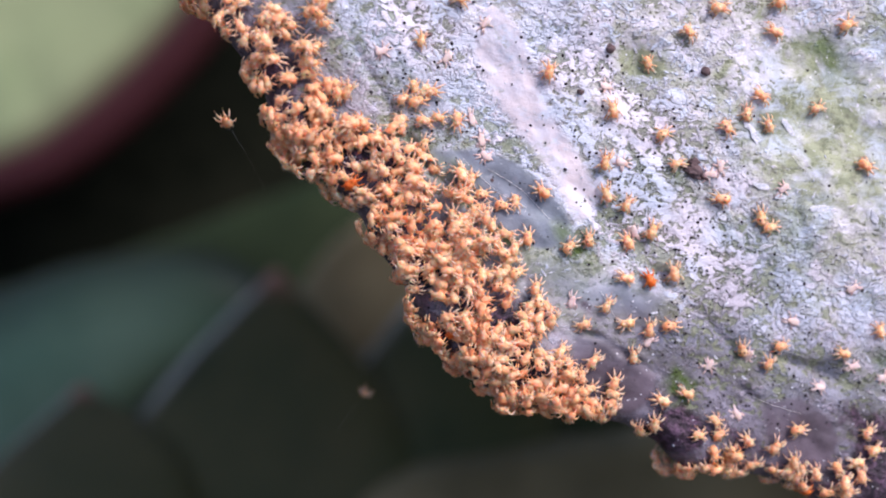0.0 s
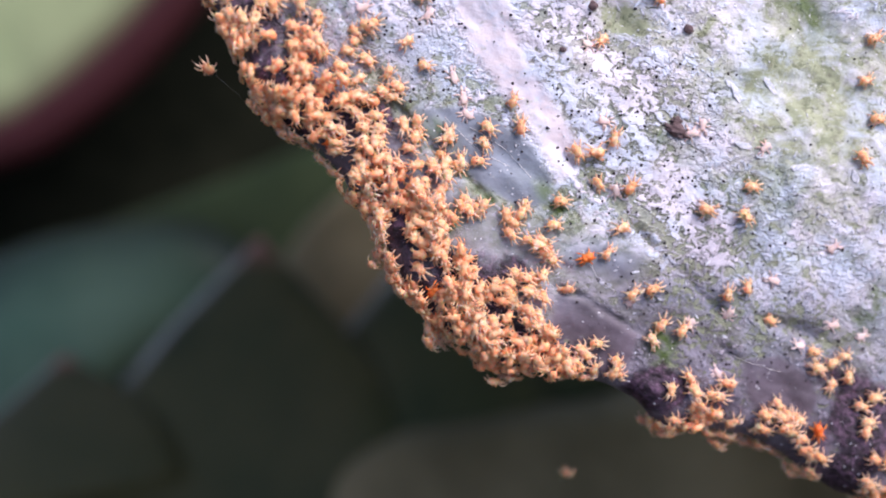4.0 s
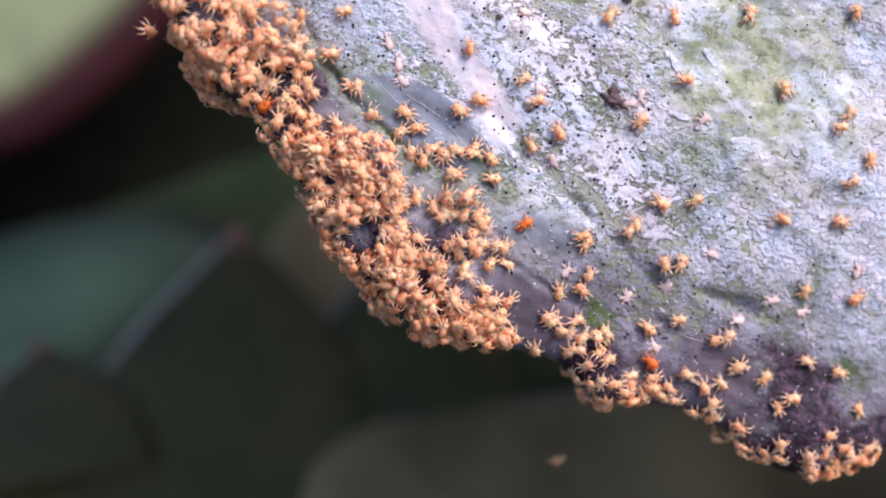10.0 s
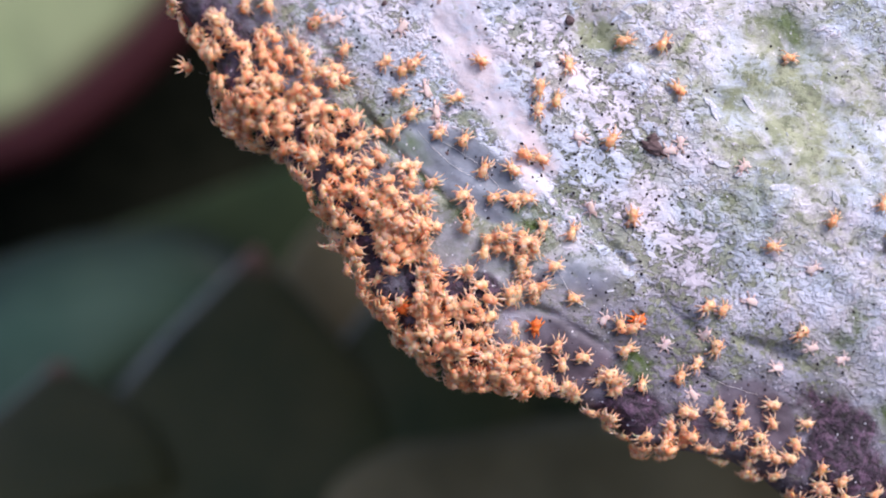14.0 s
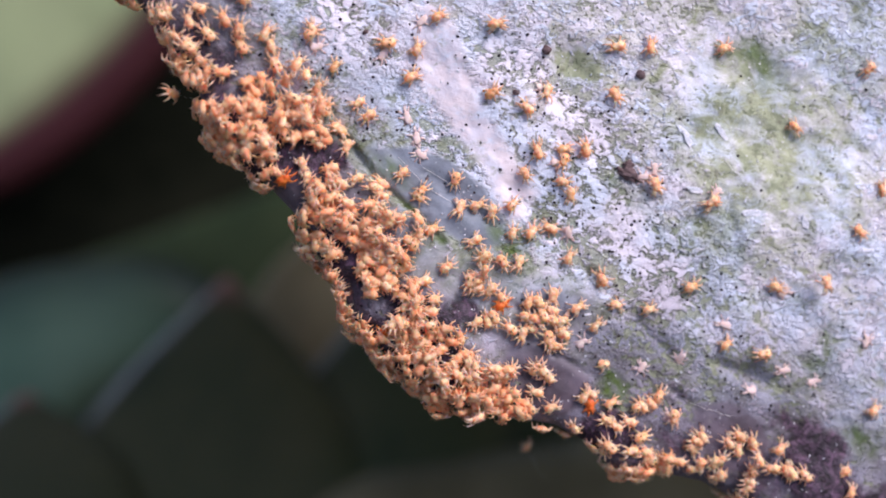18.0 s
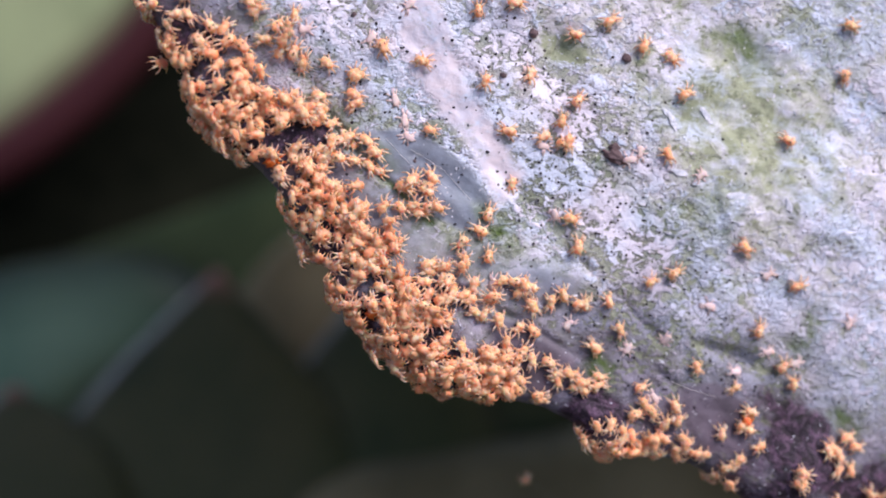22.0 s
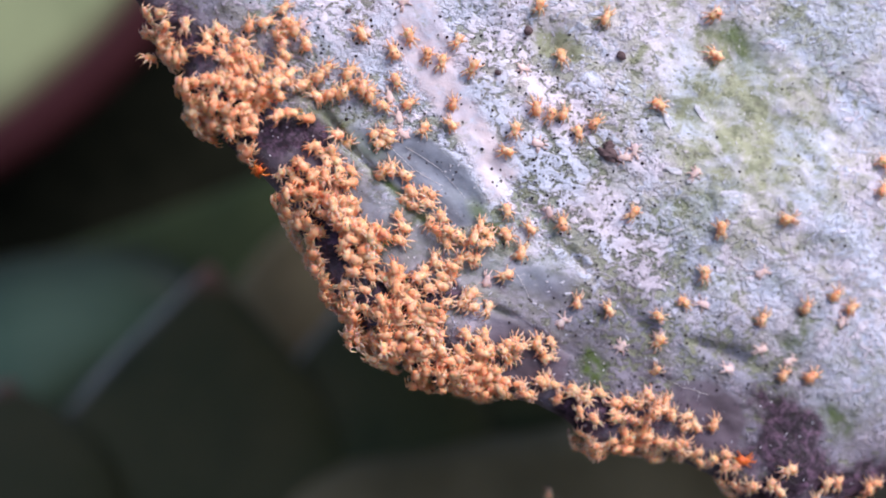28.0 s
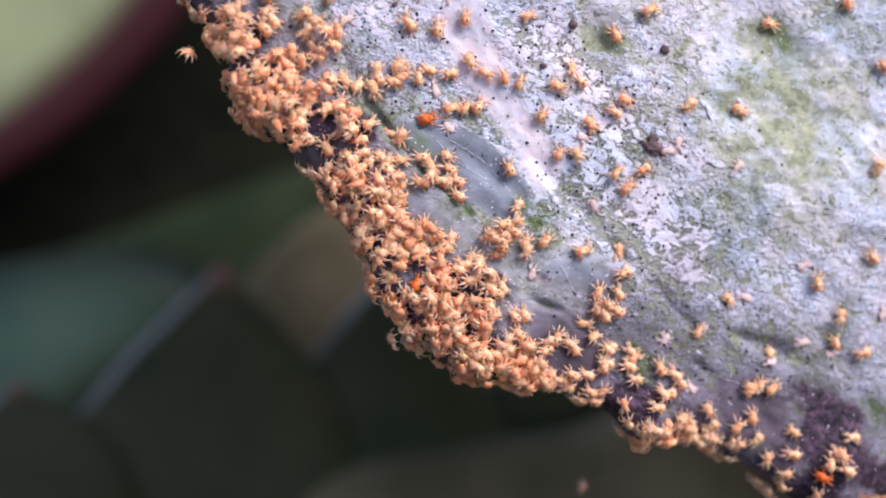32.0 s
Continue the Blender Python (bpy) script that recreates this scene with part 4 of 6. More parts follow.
# mites on the open leaf: seconds, place along the margin, distance from the rim (mm)
stray(None, (0, -6.36, 7.35), (2, -7.13, 5.68), (4.1, -7.13, 1.00), (8.5, -8.62, 1.00), (9, -8.62, 2.14), (11, -8.76, 0.80), (17, -8.05, 3.76), (18.3, -8.05, 1.00), (20.5, -8.06, 1.00), (21, -8.06, 0.68), (21.5, -8.06, 1.00), (32, -8.06, 1.00))
stray(None, (0, -6.49, 5.70), (2, -6.87, 5.92), (6, -4.88, 6.27), (9, -5.15, 5.49), (11, -5.15, 1.00), (16.4, -5.23, 1.00), (17, -5.23, 2.29), (19, -5.02, 1.01), (21, -4.81, 2.68), (23, -4.96, 0.91), (23.5, -4.96, 1.00), (32, -4.96, 1.00))
stray(None, (0, -5.55, 4.67), (2, -5.53, 4.79), (6, -5.71, 4.79), (9, -5.47, 4.79), (11, -5.46, 4.82), (13, -5.43, 5.01), (17, -5.23, 4.45), (19, -5.49, 4.14), (21, -5.34, 4.78), (23, -5.38, 4.68), (25, -5.35, 4.74), (28, -5.29, 4.77), (30, -5.36, 4.77), (32, -5.12, 4.78))
stray(None, (0, -5.90, 4.00), (2, -5.53, 4.11), (6, -4.79, 4.73), (9, -4.01, 5.89), (11.2, -4.01, 1.00), (13, -2.75, 4.92), (17, -3.57, 5.17), (18.9, -3.57, 1.00), (20.1, -3.91, 1.00), (21, -3.91, 3.09), (23, -3.71, 3.28), (25, -3.92, 3.26), (28, -3.98, 3.58), (30, -2.75, 4.37), (32, -2.42, 4.57))
stray(None, (0, -4.74, 4.45), (2, -6.07, 3.28), (6, -6.01, 1.49), (17, -6.45, 4.58), (19, -6.56, 5.12), (21, -6.87, 5.01), (22.8, -6.87, 1.00), (32, -6.87, 1.00))
stray(None, (0, -5.04, 4.03), (2, -5.96, 4.38), (6, -5.82, 1.51), (17, -5.51, 1.83), (19, -5.32, 1.52), (21, -5.29, 1.79), (23, -5.62, 1.40), (28, -5.86, 4.26), (30, -6.71, 5.19), (32, -5.65, 4.21))
stray(None, (0, -4.25, 5.02), (2, -2.16, 5.43), (6, -2.22, 5.51), (9, -2.31, 6.02), (11, 0.05, 6.44), (13, -0.45, 6.36), (17, -0.14, 6.12), (19, -0.15, 6.05), (21.3, -0.15, 1.00), (23, -0.41, 4.27), (25, -0.76, 3.71), (28, -1.12, 3.65), (30, -0.93, 3.62), (32, -0.76, 3.29))
stray(None, (0, -4.57, 3.65), (2, -4.51, 3.74), (6, -4.22, 1.59), (17, -4.45, 2.11), (19, -4.80, 0.79), (21, -4.34, 2.66), (23, -4.50, 0.83), (23.5, -4.50, 1.00), (32, -4.50, 1.00))
stray(None, (0, -3.15, 4.17), (2, -3.01, 4.44), (6, -2.99, 4.18), (9, -2.98, 3.80), (11, -3.04, 3.75), (13, -3.07, 3.48), (17, -3.34, 3.35), (19, -3.71, 3.44), (21, -3.76, 3.75), (23, -3.40, 3.95), (25, -4.33, 3.72), (28, -5.57, 3.44), (29.1, -5.57, 1.00), (31, -5.79, 1.00), (32, -5.79, 3.29))
stray(None, (0, -3.85, 3.65), (2, -2.93, 3.24), (6, -2.81, 3.29), (9, -2.78, 0.41), (17, -5.03, 6.79), (19, -4.82, 6.68), (21.6, -8.82, 10.68), (23, -4.64, 5.60), (25, -4.34, 5.02), (28, -4.43, 4.93), (29.8, -4.43, 1.00), (31.2, -4.85, 1.00), (32, -4.85, 2.81))
stray(None, (0, -2.31, 4.36), (2, -2.71, 4.98), (6, -1.99, 5.10), (7.9, -1.99, 1.00), (10.5, -2.17, 1.00), (11, -2.17, 1.18), (17, -2.90, 3.99), (19, -2.04, 4.44), (21, -1.99, 4.26), (23, -1.91, 4.07), (24.4, -1.91, 1.00), (26.6, -2.66, 1.00), (28, -2.66, 4.03), (30, -2.79, 3.77), (32, -2.97, 3.87))
stray(None, (0, -3.58, 3.08), (2, -3.74, 3.32), (6, -3.47, 3.15), (9, -3.85, 1.14), (17, -4.81, 5.03), (19, -4.81, 4.34), (21, -4.79, 4.57), (23, -4.86, 3.82), (25, -4.93, 3.69), (28, -5.10, 4.07), (29.4, -5.10, 1.00), (31.3, -5.85, 1.00), (32, -5.85, 2.63))
stray(None, (0, -4.52, 2.90), (2, -4.70, 3.09), (6, -4.57, 0.60), (17, -5.42, 6.44), (19, -5.83, 6.00), (21, -5.96, 5.86), (23, -4.31, 6.22), (25, -4.66, 6.26), (28, -4.62, 6.19), (30, -4.98, 6.40), (32, -4.98, 6.40))
stray(None, (0, -3.81, 2.63), (2, -3.65, 2.46), (6, -3.36, 1.56), (17, -3.38, 1.89), (19, -3.33, 1.39), (21, -4.30, 1.95), (23, -4.23, 1.21), (25, -4.60, 2.26), (28, -4.45, 2.58), (30, -4.55, 2.15), (32, -4.15, 1.62))
stray(None, (0, -4.31, 2.28), (2, -2.89, 2.77), (6, -2.56, 1.08), (17, -4.60, 5.92), (19, -4.26, 6.58), (21, -3.98, 6.86), (23, -3.97, 6.57), (25, -5.44, 5.67), (28, -5.70, 5.76), (30, -5.74, 5.87), (32, -5.74, 5.87))
stray(None, (0, -5.45, 3.35), (2, -5.30, 3.40), (6, -5.13, 0.65), (17, -4.89, 5.39), (19, -4.89, 1.00), (20, -4.90, 1.00), (21, -4.90, 3.21), (23, -4.99, 3.05), (25, -4.44, 3.00), (28, -3.40, 3.11), (30, -3.66, 3.01), (32, -3.45, 3.25))
stray(None, (0, -1.63, 4.82), (2, -1.77, 4.63), (6, -1.85, 4.72), (9, -1.70, 4.76), (11, -1.71, 4.88), (13, -2.15, 5.56), (17, -1.44, 6.03), (19, -1.82, 5.17), (21, -1.46, 5.00), (23, -1.40, 4.89), (25, -1.35, 4.87), (28, -1.28, 4.83), (30, -1.40, 4.72), (32, -1.65, 4.56))
stray(None, (0, -1.96, 3.94), (2, -1.95, 4.06), (6, -2.20, 4.15), (7.4, -2.20, 1.00), (10.5, -1.80, 1.00), (11, -1.80, 0.94), (17, -0.63, 5.81), (19, -0.34, 5.66), (21, 0.03, 5.67), (23.1, 0.03, 1.00), (23.8, 0.42, 1.00), (25, 0.42, 3.59), (28, 0.21, 3.76), (30, -0.20, 3.69), (32, 0.16, 4.49))
stray(None, (0, -1.37, 5.27), (2, -1.38, 5.74), (6, -2.11, 6.71), (9, -1.39, 7.30), (11, -2.43, 7.65), (13, -3.18, 7.33), (17, -3.10, 6.26), (19.4, -3.10, 1.00), (21, -2.81, 5.49), (23, -2.53, 5.81), (25, -1.38, 6.21), (28, -2.29, 7.04), (30, -0.93, 6.87), (32, -2.46, 7.45))
stray(None, (0, -1.00, 4.41), (2, -0.85, 4.00), (6, -1.41, 4.45), (9, -0.97, 4.32), (11, -1.13, 5.49), (13, -1.16, 5.70), (17, -1.00, 5.35), (19, -0.98, 4.82), (21, -0.78, 5.28), (23, -2.14, 4.60), (25, -2.66, 5.03), (28, -3.25, 4.74), (30, -3.41, 4.95), (32, -3.22, 5.51))
stray(None, (0, -0.38, 4.76), (2, -0.44, 4.59), (6, -0.13, 4.38), (9, -0.16, 4.30), (11, 0.51, 4.33), (13, 0.67, 4.56), (17, 0.65, 4.40), (19, 1.03, 4.15), (21, 0.83, 4.36), (23, 0.75, 4.37), (25, 0.86, 4.18), (28, 0.95, 3.82), (30, 1.06, 3.49), (32, 0.99, 3.27))
stray(None, (0, 0.74, 4.00), (2, 0.80, 3.78), (6, -0.12, 6.19), (9, -0.44, 4.98), (11, -0.64, 4.93), (12.8, -0.64, 1.00), (15.7, -0.19, 1.00), (17, -0.19, 3.85), (19, -0.02, 4.37), (21, 0.44, 3.65), (23, -0.25, 3.28), (24, -0.25, 1.00), (27.5, -0.76, 1.00), (28, -0.76, 0.83), (28.5, -0.76, 1.00), (32, -0.76, 1.00))
stray(None, (0, -0.85, 6.12), (2, -1.36, 6.56), (6, -1.41, 6.49), (9, -0.77, 6.89), (11, -0.47, 6.92), (13, -0.50, 6.95), (17, -0.58, 6.73), (19.6, -4.58, 10.73), (21, 1.53, 3.45), (23, 1.15, 3.52), (24.1, 1.15, 1.00), (27.5, 1.13, 1.00), (28, 1.13, 0.49), (28.5, 1.13, 1.00), (32, 1.13, 1.00))
stray(None, (0, 0.78, 5.61), (2, 0.69, 5.75), (6, 0.92, 5.91), (9, 0.61, 6.10), (11, 0.73, 5.72), (13, 0.63, 5.35), (17, 1.03, 5.28), (19, 0.75, 5.53), (21, 0.96, 5.42), (23, 0.52, 5.36), (25, 0.58, 5.17), (28, 0.83, 5.45), (30, -0.76, 6.04), (32, -0.65, 6.11))
stray(None, (0, 1.13, 6.17), (2, 1.70, 4.81), (6, 1.46, 4.54), (9, 1.94, 4.75), (11, 1.55, 4.44), (13, 1.79, 4.41), (17, 1.83, 3.90), (19, 1.34, 4.81), (21, 1.25, 4.93), (23, 1.29, 4.94), (25, 1.16, 4.87), (28, 1.23, 4.68), (30, 0.70, 4.07), (32, 0.67, 4.22))
stray(None, (0, 2.61, 3.90), (2, 2.74, 3.80), (6, 2.72, 4.43), (9, 2.57, 4.20), (10.5, 2.57, 1.00), (12.5, 2.25, 1.00), (13, 2.25, 1.43), (17, 2.47, 4.40), (19, 2.39, 4.87), (21, 2.11, 4.56), (23, 2.00, 4.55), (25, 1.59, 4.35), (28, 1.62, 1.52), (32, 1.10, 4.98))
stray(None, (0, 2.80, 5.73), (2, 3.19, 6.25), (6, 2.96, 6.12), (9, 2.86, 6.09), (11.3, 2.86, 1.00), (13, 2.09, 6.20), (17, 2.09, 5.72), (19.1, 2.09, 1.00), (19.9, 2.25, 1.00), (21, 2.25, 3.35), (23, 2.40, 3.90), (25, 2.41, 3.84), (28, 2.41, 3.59), (30, 2.25, 2.89), (32, 1.42, 3.46))
stray(RED, (0, 3.42, 5.77), (2, 2.61, 4.86), (6, 2.66, 4.95), (9, 2.61, 5.00), (11, 2.70, 5.16), (13, 2.79, 5.31), (15, 2.79, 1.00), (16.5, 2.65, 1.00), (19, 2.65, 6.41), (21.5, 2.65, 1.00), (23, 5.20, 4.02), (25, -0.16, 5.20), (28, 1.23, 2.34), (30, 0.51, 1.60), (32, 0.89, 0.97))
stray(None, (0, 2.80, 4.67), (2, 3.05, 5.17), (6, 2.32, 5.30), (9, 3.40, 3.29), (11, 3.02, 3.46), (13, 3.00, 1.34), (19, 4.57, 4.37), (21, 4.62, 4.52), (23, 4.58, 4.45), (25, 4.51, 4.54), (28, 4.56, 4.46), (30, 4.55, 4.53), (32, 4.47, 4.50))
stray(None, (0, 3.67, 4.16), (1.4, 3.67, 1.00), (5.5, 3.80, 1.00), (6, 3.80, 1.09), (9, 5.05, 1.90), (11, 4.91, 2.10), (13, 4.76, 2.27), (17, 3.00, 3.93), (19, 4.23, 4.23), (21, 3.85, 4.52), (23, 3.96, 4.92), (24.8, 3.96, 1.00), (27.2, 4.31, 1.00), (28, 4.31, 2.79), (30, 4.68, 2.96), (32, 4.67, 2.80))
stray(None, (0, 4.34, 4.09), (1.4, 4.34, 1.00), (4.1, 5.66, 1.00), (6, 5.66, 5.23), (9, 4.62, 5.17), (11, 4.30, 5.01), (12.8, 4.30, 1.00), (16, 3.09, 1.00), (17, 3.09, 3.21), (19, 4.79, 3.02), (21, 5.17, 2.51), (23, 5.89, 0.80), (25, 5.48, 1.13), (28, 5.34, 1.44), (30, 6.22, 2.47), (32, 6.15, 2.52))
stray(None, (0, 4.77, 4.37), (2, 4.91, 4.23), (6, 5.03, 3.90), (9, 4.85, 3.49), (11, 5.29, 3.21), (13, 5.09, 3.59), (17, 3.36, 3.84), (19, 4.15, 3.44), (21, 4.21, 2.92), (23, 3.71, 3.33), (25, 3.92, 3.64), (28, 4.08, 0.56), (28.5, 4.08, 1.00), (32, 4.08, 1.00))
stray(None, (0, 4.50, 3.09), (2, 5.18, 2.95), (6, 5.91, 2.57), (9, 6.21, 2.68), (11, 5.76, 1.91), (13, 5.61, 1.60), (17, 5.50, 1.13), (19, 5.79, 2.08), (21, 5.40, 1.74), (23, 4.88, 1.98), (25, 4.57, 2.12), (28, 4.91, 2.35), (30, 4.82, 2.19), (32, 4.18, 2.46))
stray(None, (0, 4.50, 2.03), (2, 4.60, 0.48), (11, 9.67, 3.41), (13, 9.03, 3.26), (17, 9.26, 0.86), (21, 9.25, 1.10), (23, 9.20, 0.98), (25, 9.25, 1.11), (28, 9.54, 1.12), (30, 10.22, 3.01), (32, 10.42, 3.29))
stray(None, (0, 6.59, 2.42), (2, 7.25, 1.44), (6, 7.43, 1.49), (9, 6.87, 1.37), (11, 6.18, 1.04), (13, 6.21, 1.38), (19, 6.51, 1.94), (21, 6.55, 1.95), (23, 6.58, 2.02), (25, 6.80, 0.82), (25.5, 6.80, 1.00), (32, 6.80, 1.00))
stray(None, (0, 6.09, 1.74), (2, 5.47, 1.80), (6, 6.47, 4.03), (9, 4.84, 2.58), (11, 4.82, 2.96), (13, 5.50, 3.66), (17, 3.09, 4.62), (19, 3.25, 4.61), (21, 2.88, 4.73), (23, 2.68, 4.07), (25, 2.53, 5.10), (28, 2.25, 4.81), (29.7, 2.25, 1.00), (30.5, 3.91, 1.00), (32, 3.91, 4.35))
stray(None, (0, 6.17, 0.56), (2, 5.47, 1.09), (6, 5.99, 0.73), (9, 6.30, 1.60), (11, 6.30, 2.01), (13, 8.41, 2.40), (17, 8.66, 1.15), (21, 6.36, 2.83), (23, 5.72, 3.08), (23.9, 5.72, 1.00), (27.5, 6.70, 1.00), (28, 6.70, 1.47), (30, 5.63, 1.35), (32, 5.51, 1.79))
stray(None, (0, 3.53, 2.65), (2, 3.27, 2.81), (6, 5.20, 5.17), (9, 5.38, 5.44), (11, 5.28, 5.61), (13.1, 5.28, 1.00), (15.4, 3.57, 1.00), (17, 3.57, 4.60), (19, 3.79, 4.82), (21, 3.53, 4.90), (23, 3.59, 3.98), (24.4, 3.59, 1.00), (27.5, 3.96, 1.00), (28, 3.96, 1.26), (30, 3.91, 1.74), (32, 4.52, 3.84))
stray(None, (0, 2.15, 6.77), (2, 2.20, 6.31), (6, 2.38, 7.48), (9, 1.75, 8.02), (11, 1.35, 7.86), (13, 1.30, 9.17), (17, 0.94, 9.52), (19, 0.71, 9.98), (21, 1.09, 10.21), (23, 1.53, 8.40), (25, 1.41, 8.29), (28, -0.23, 9.20), (30, 0.15, 9.10), (32, 0.41, 9.08))
stray(None, (0, 2.53, 7.44), (2, 1.44, 8.50), (6, 0.98, 6.54), (8.5, 0.98, 1.00), (10.5, 1.28, 1.00), (11, 1.28, 1.41), (17, 2.88, 5.58), (19, 2.91, 5.15), (21, 3.33, 5.60), (23.1, 3.33, 1.00), (23.8, 3.05, 1.00), (25, 3.05, 3.63), (28, 3.24, 0.81), (28.5, 3.24, 1.00), (32, 3.24, 1.00))
stray(None, (0, 3.91, 6.12), (2, 4.25, 8.16), (6, 5.88, 6.04), (9, 5.74, 6.80), (11, 5.38, 6.41), (13.5, 5.38, 1.00), (14.9, 4.22, 1.00), (17, 4.22, 5.62), (19, 3.28, 6.52), (21.5, 3.28, 1.00), (23, 3.27, 4.71), (25, 3.12, 4.66), (28, 3.36, 1.52), (28.5, 3.36, 1.00), (32, 3.36, 1.00))
stray(None, (0, 0.75, 7.61), (2, 1.12, 8.27), (6, 0.99, 8.50), (9, 0.72, 11.60), (11, 0.77, 11.68), (13, 0.80, 12.35), (17, -0.33, 12.64), (19, -0.31, 12.12), (21, -0.31, 12.66), (23, -0.25, 12.74), (25, -0.31, 12.70), (28, -0.28, 12.73), (30, -0.32, 12.74), (32, -0.32, 12.74))
stray(None, (0, 1.40, 7.75), (2, 1.19, 7.25), (6, 1.67, 7.09), (9, 1.37, 7.23), (11, 0.69, 7.41), (13, 1.30, 5.87), (17, 1.46, 5.52), (19, 1.48, 5.63), (21, 1.49, 5.42), (23, 1.49, 1.00), (23.8, 1.58, 1.00), (25, 1.58, 3.60), (28, 1.70, 3.53), (30, 2.90, 2.87), (32, 4.14, 3.26))
stray(None, (0, 0.08, 8.20), (2, -0.31, 7.48), (6, 0.38, 7.41), (9, -2.23, 9.05), (11.6, -6.23, 13.05), (13, -1.36, 8.61), (17, 0.23, 8.20), (19, -0.18, 8.32), (21, -0.65, 7.93), (23, -0.56, 8.08), (25.6, -4.56, 12.08), (26.5, -1.65, 1.00), (28, -1.65, 4.22), (30, -1.90, 3.96), (32, -2.08, 4.07))
stray(None, (0, -0.69, 9.33), (2, -2.39, 8.74), (4.6, -6.39, 12.74), (10.5, -2.11, 1.00), (11, -2.11, 1.17), (17, -1.22, 4.27), (19, -1.23, 4.26), (20.5, -1.23, 1.00), (21.9, -1.41, 1.00), (23, -1.41, 3.39), (24.1, -1.41, 1.00), (32, -1.41, 1.00))
stray(None, (0, 2.37, 11.37), (2, 2.83, 10.88), (4.6, 6.83, 14.88), (12.5, 3.45, 1.00), (13, 3.45, 0.41), (25, 6.24, 7.90), (28, 7.27, 7.11), (30, 5.49, 6.43), (32, 4.20, 5.24))
stray(None, (0, 2.63, 12.03), (2, 1.54, 10.35), (4.6, -2.46, 14.35), (6.7, 1.42, 1.00), (9, 1.42, 6.05), (11, 0.95, 5.03), (13, 1.39, 5.07), (17, 0.61, 4.92), (19, 0.37, 5.14), (21, 0.42, 4.74), (23, 0.29, 4.69), (25, 0.24, 4.61), (28, 0.27, 4.76), (30, 0.49, 4.89), (32, 0.48, 5.17))
stray(None, (0, 3.42, 11.78), (2, 2.56, 9.84), (4.6, 6.56, 13.84), (10.5, 2.02, 1.00), (11, 2.02, 0.75), (17, 0.81, 6.08), (19, 0.70, 6.15), (21, 1.70, 4.30), (22.5, 1.70, 1.00), (24.5, 1.41, 1.00), (25, 1.41, 0.72), (25.5, 1.41, 1.00), (32, 1.41, 1.00))
stray(None, (0, 2.61, 12.74), (2, 3.39, 13.32), (4.7, -2.61, 13.32), (6.4, 0.51, 14.62), (9, 4.51, 10.62), (11, 3.33, 11.52), (13, 1.92, 11.46), (17, 2.64, 12.67), (19.7, -3.36, 12.67), (21, 3.10, 10.71), (23, 3.98, 9.36), (25, 4.82, 9.70), (28, 4.20, 7.95), (30, 3.51, 7.46), (32, 3.61, 5.97))
stray(None, (0, 4.31, 12.69), (2, 3.99, 12.38), (4.7, -2.01, 12.38), (8.7, 4.50, 1.00), (11, 4.50, 6.01), (13.3, 4.50, 1.00), (15.7, 3.89, 1.00), (17, 3.89, 3.89), (19, 3.81, 3.87), (21, 3.36, 3.19), (23, 3.46, 3.22), (24, 3.46, 1.00), (27.5, 3.52, 1.00), (28, 3.52, 0.92), (28.5, 3.52, 1.00), (32, 3.52, 1.00))
stray(None, (0, 1.83, 14.74), (2, 2.14, 13.87), (4.7, -3.86, 13.87), (6.4, -2.36, 13.14), (9, 1.64, 9.14), (11, 0.19, 7.14), (13, 0.01, 7.31), (17, 0.06, 7.05), (19.6, -3.94, 11.05), (21, 0.77, 4.88), (22.8, 0.77, 1.00), (24, 0.68, 1.00), (25, 0.68, 3.14), (28, 0.88, 0.98), (28.5, 0.88, 1.00), (32, 0.88, 1.00))
stray(None, (0, 3.44, 15.66), (2.7, -2.56, 15.66), (6.4, -0.15, 13.48), (9, 3.85, 9.48), (11, 3.19, 8.83), (13, 3.25, 7.38), (17, 1.60, 6.98), (19, 1.57, 7.09), (21, 2.11, 7.39), (23, 3.17, 7.33), (25, 1.06, 6.02), (28, 1.47, 5.86), (30, 2.33, 7.39), (32, 2.57, 8.18))
stray(None, (0, 4.99, 8.64), (2, 4.82, 9.00), (6, 6.79, 6.15), (9, 6.93, 5.74), (11, 7.89, 4.77), (13, 7.88, 4.61), (17, 8.93, 5.38), (19, 8.93, 1.00), (22.5, 8.77, 1.00), (23, 8.77, 1.46), (30, 9.73, 6.45), (32, 9.54, 7.36))
stray(None, (0, 7.15, 4.63), (2, 6.93, 5.01), (6, 6.97, 4.98), (7.8, 6.97, 1.00), (10.5, 6.92, 1.00), (11, 6.92, 2.06), (13, 6.81, 2.07), (17, 7.24, 2.51), (19, 7.13, 2.18), (21, 7.41, 2.29), (23, 7.80, 3.56), (25, 7.02, 5.84), (28, 7.28, 5.93), (30, 7.40, 5.89), (32, 7.40, 5.89))
stray(None, (0, 8.00, 5.48), (2, 8.39, 5.25), (6, 9.23, 4.90), (9, 9.89, 7.90), (11, 8.26, 8.82), (13, 8.25, 9.86), (17, 8.70, 11.46), (19, 10.00, 9.71), (21.6, 14.00, 13.71), (23, 9.97, 9.71), (25, 9.81, 10.55), (28, 10.23, 11.74), (30.6, 14.23, 15.74), (32, 14.23, 15.74))
stray(None, (0, 8.04, 4.84), (2, 7.29, 5.57), (6, 7.47, 6.11), (9, 7.61, 6.13), (11.3, 7.61, 1.00), (13, 7.30, 5.52), (17, 8.14, 5.56), (19, 8.29, 5.94), (21, 8.78, 5.11), (23, 9.09, 3.74), (24.2, 9.09, 1.00), (27.3, 8.20, 1.00), (28, 8.20, 2.62), (30, 8.15, 2.53), (32, 6.71, 1.81))
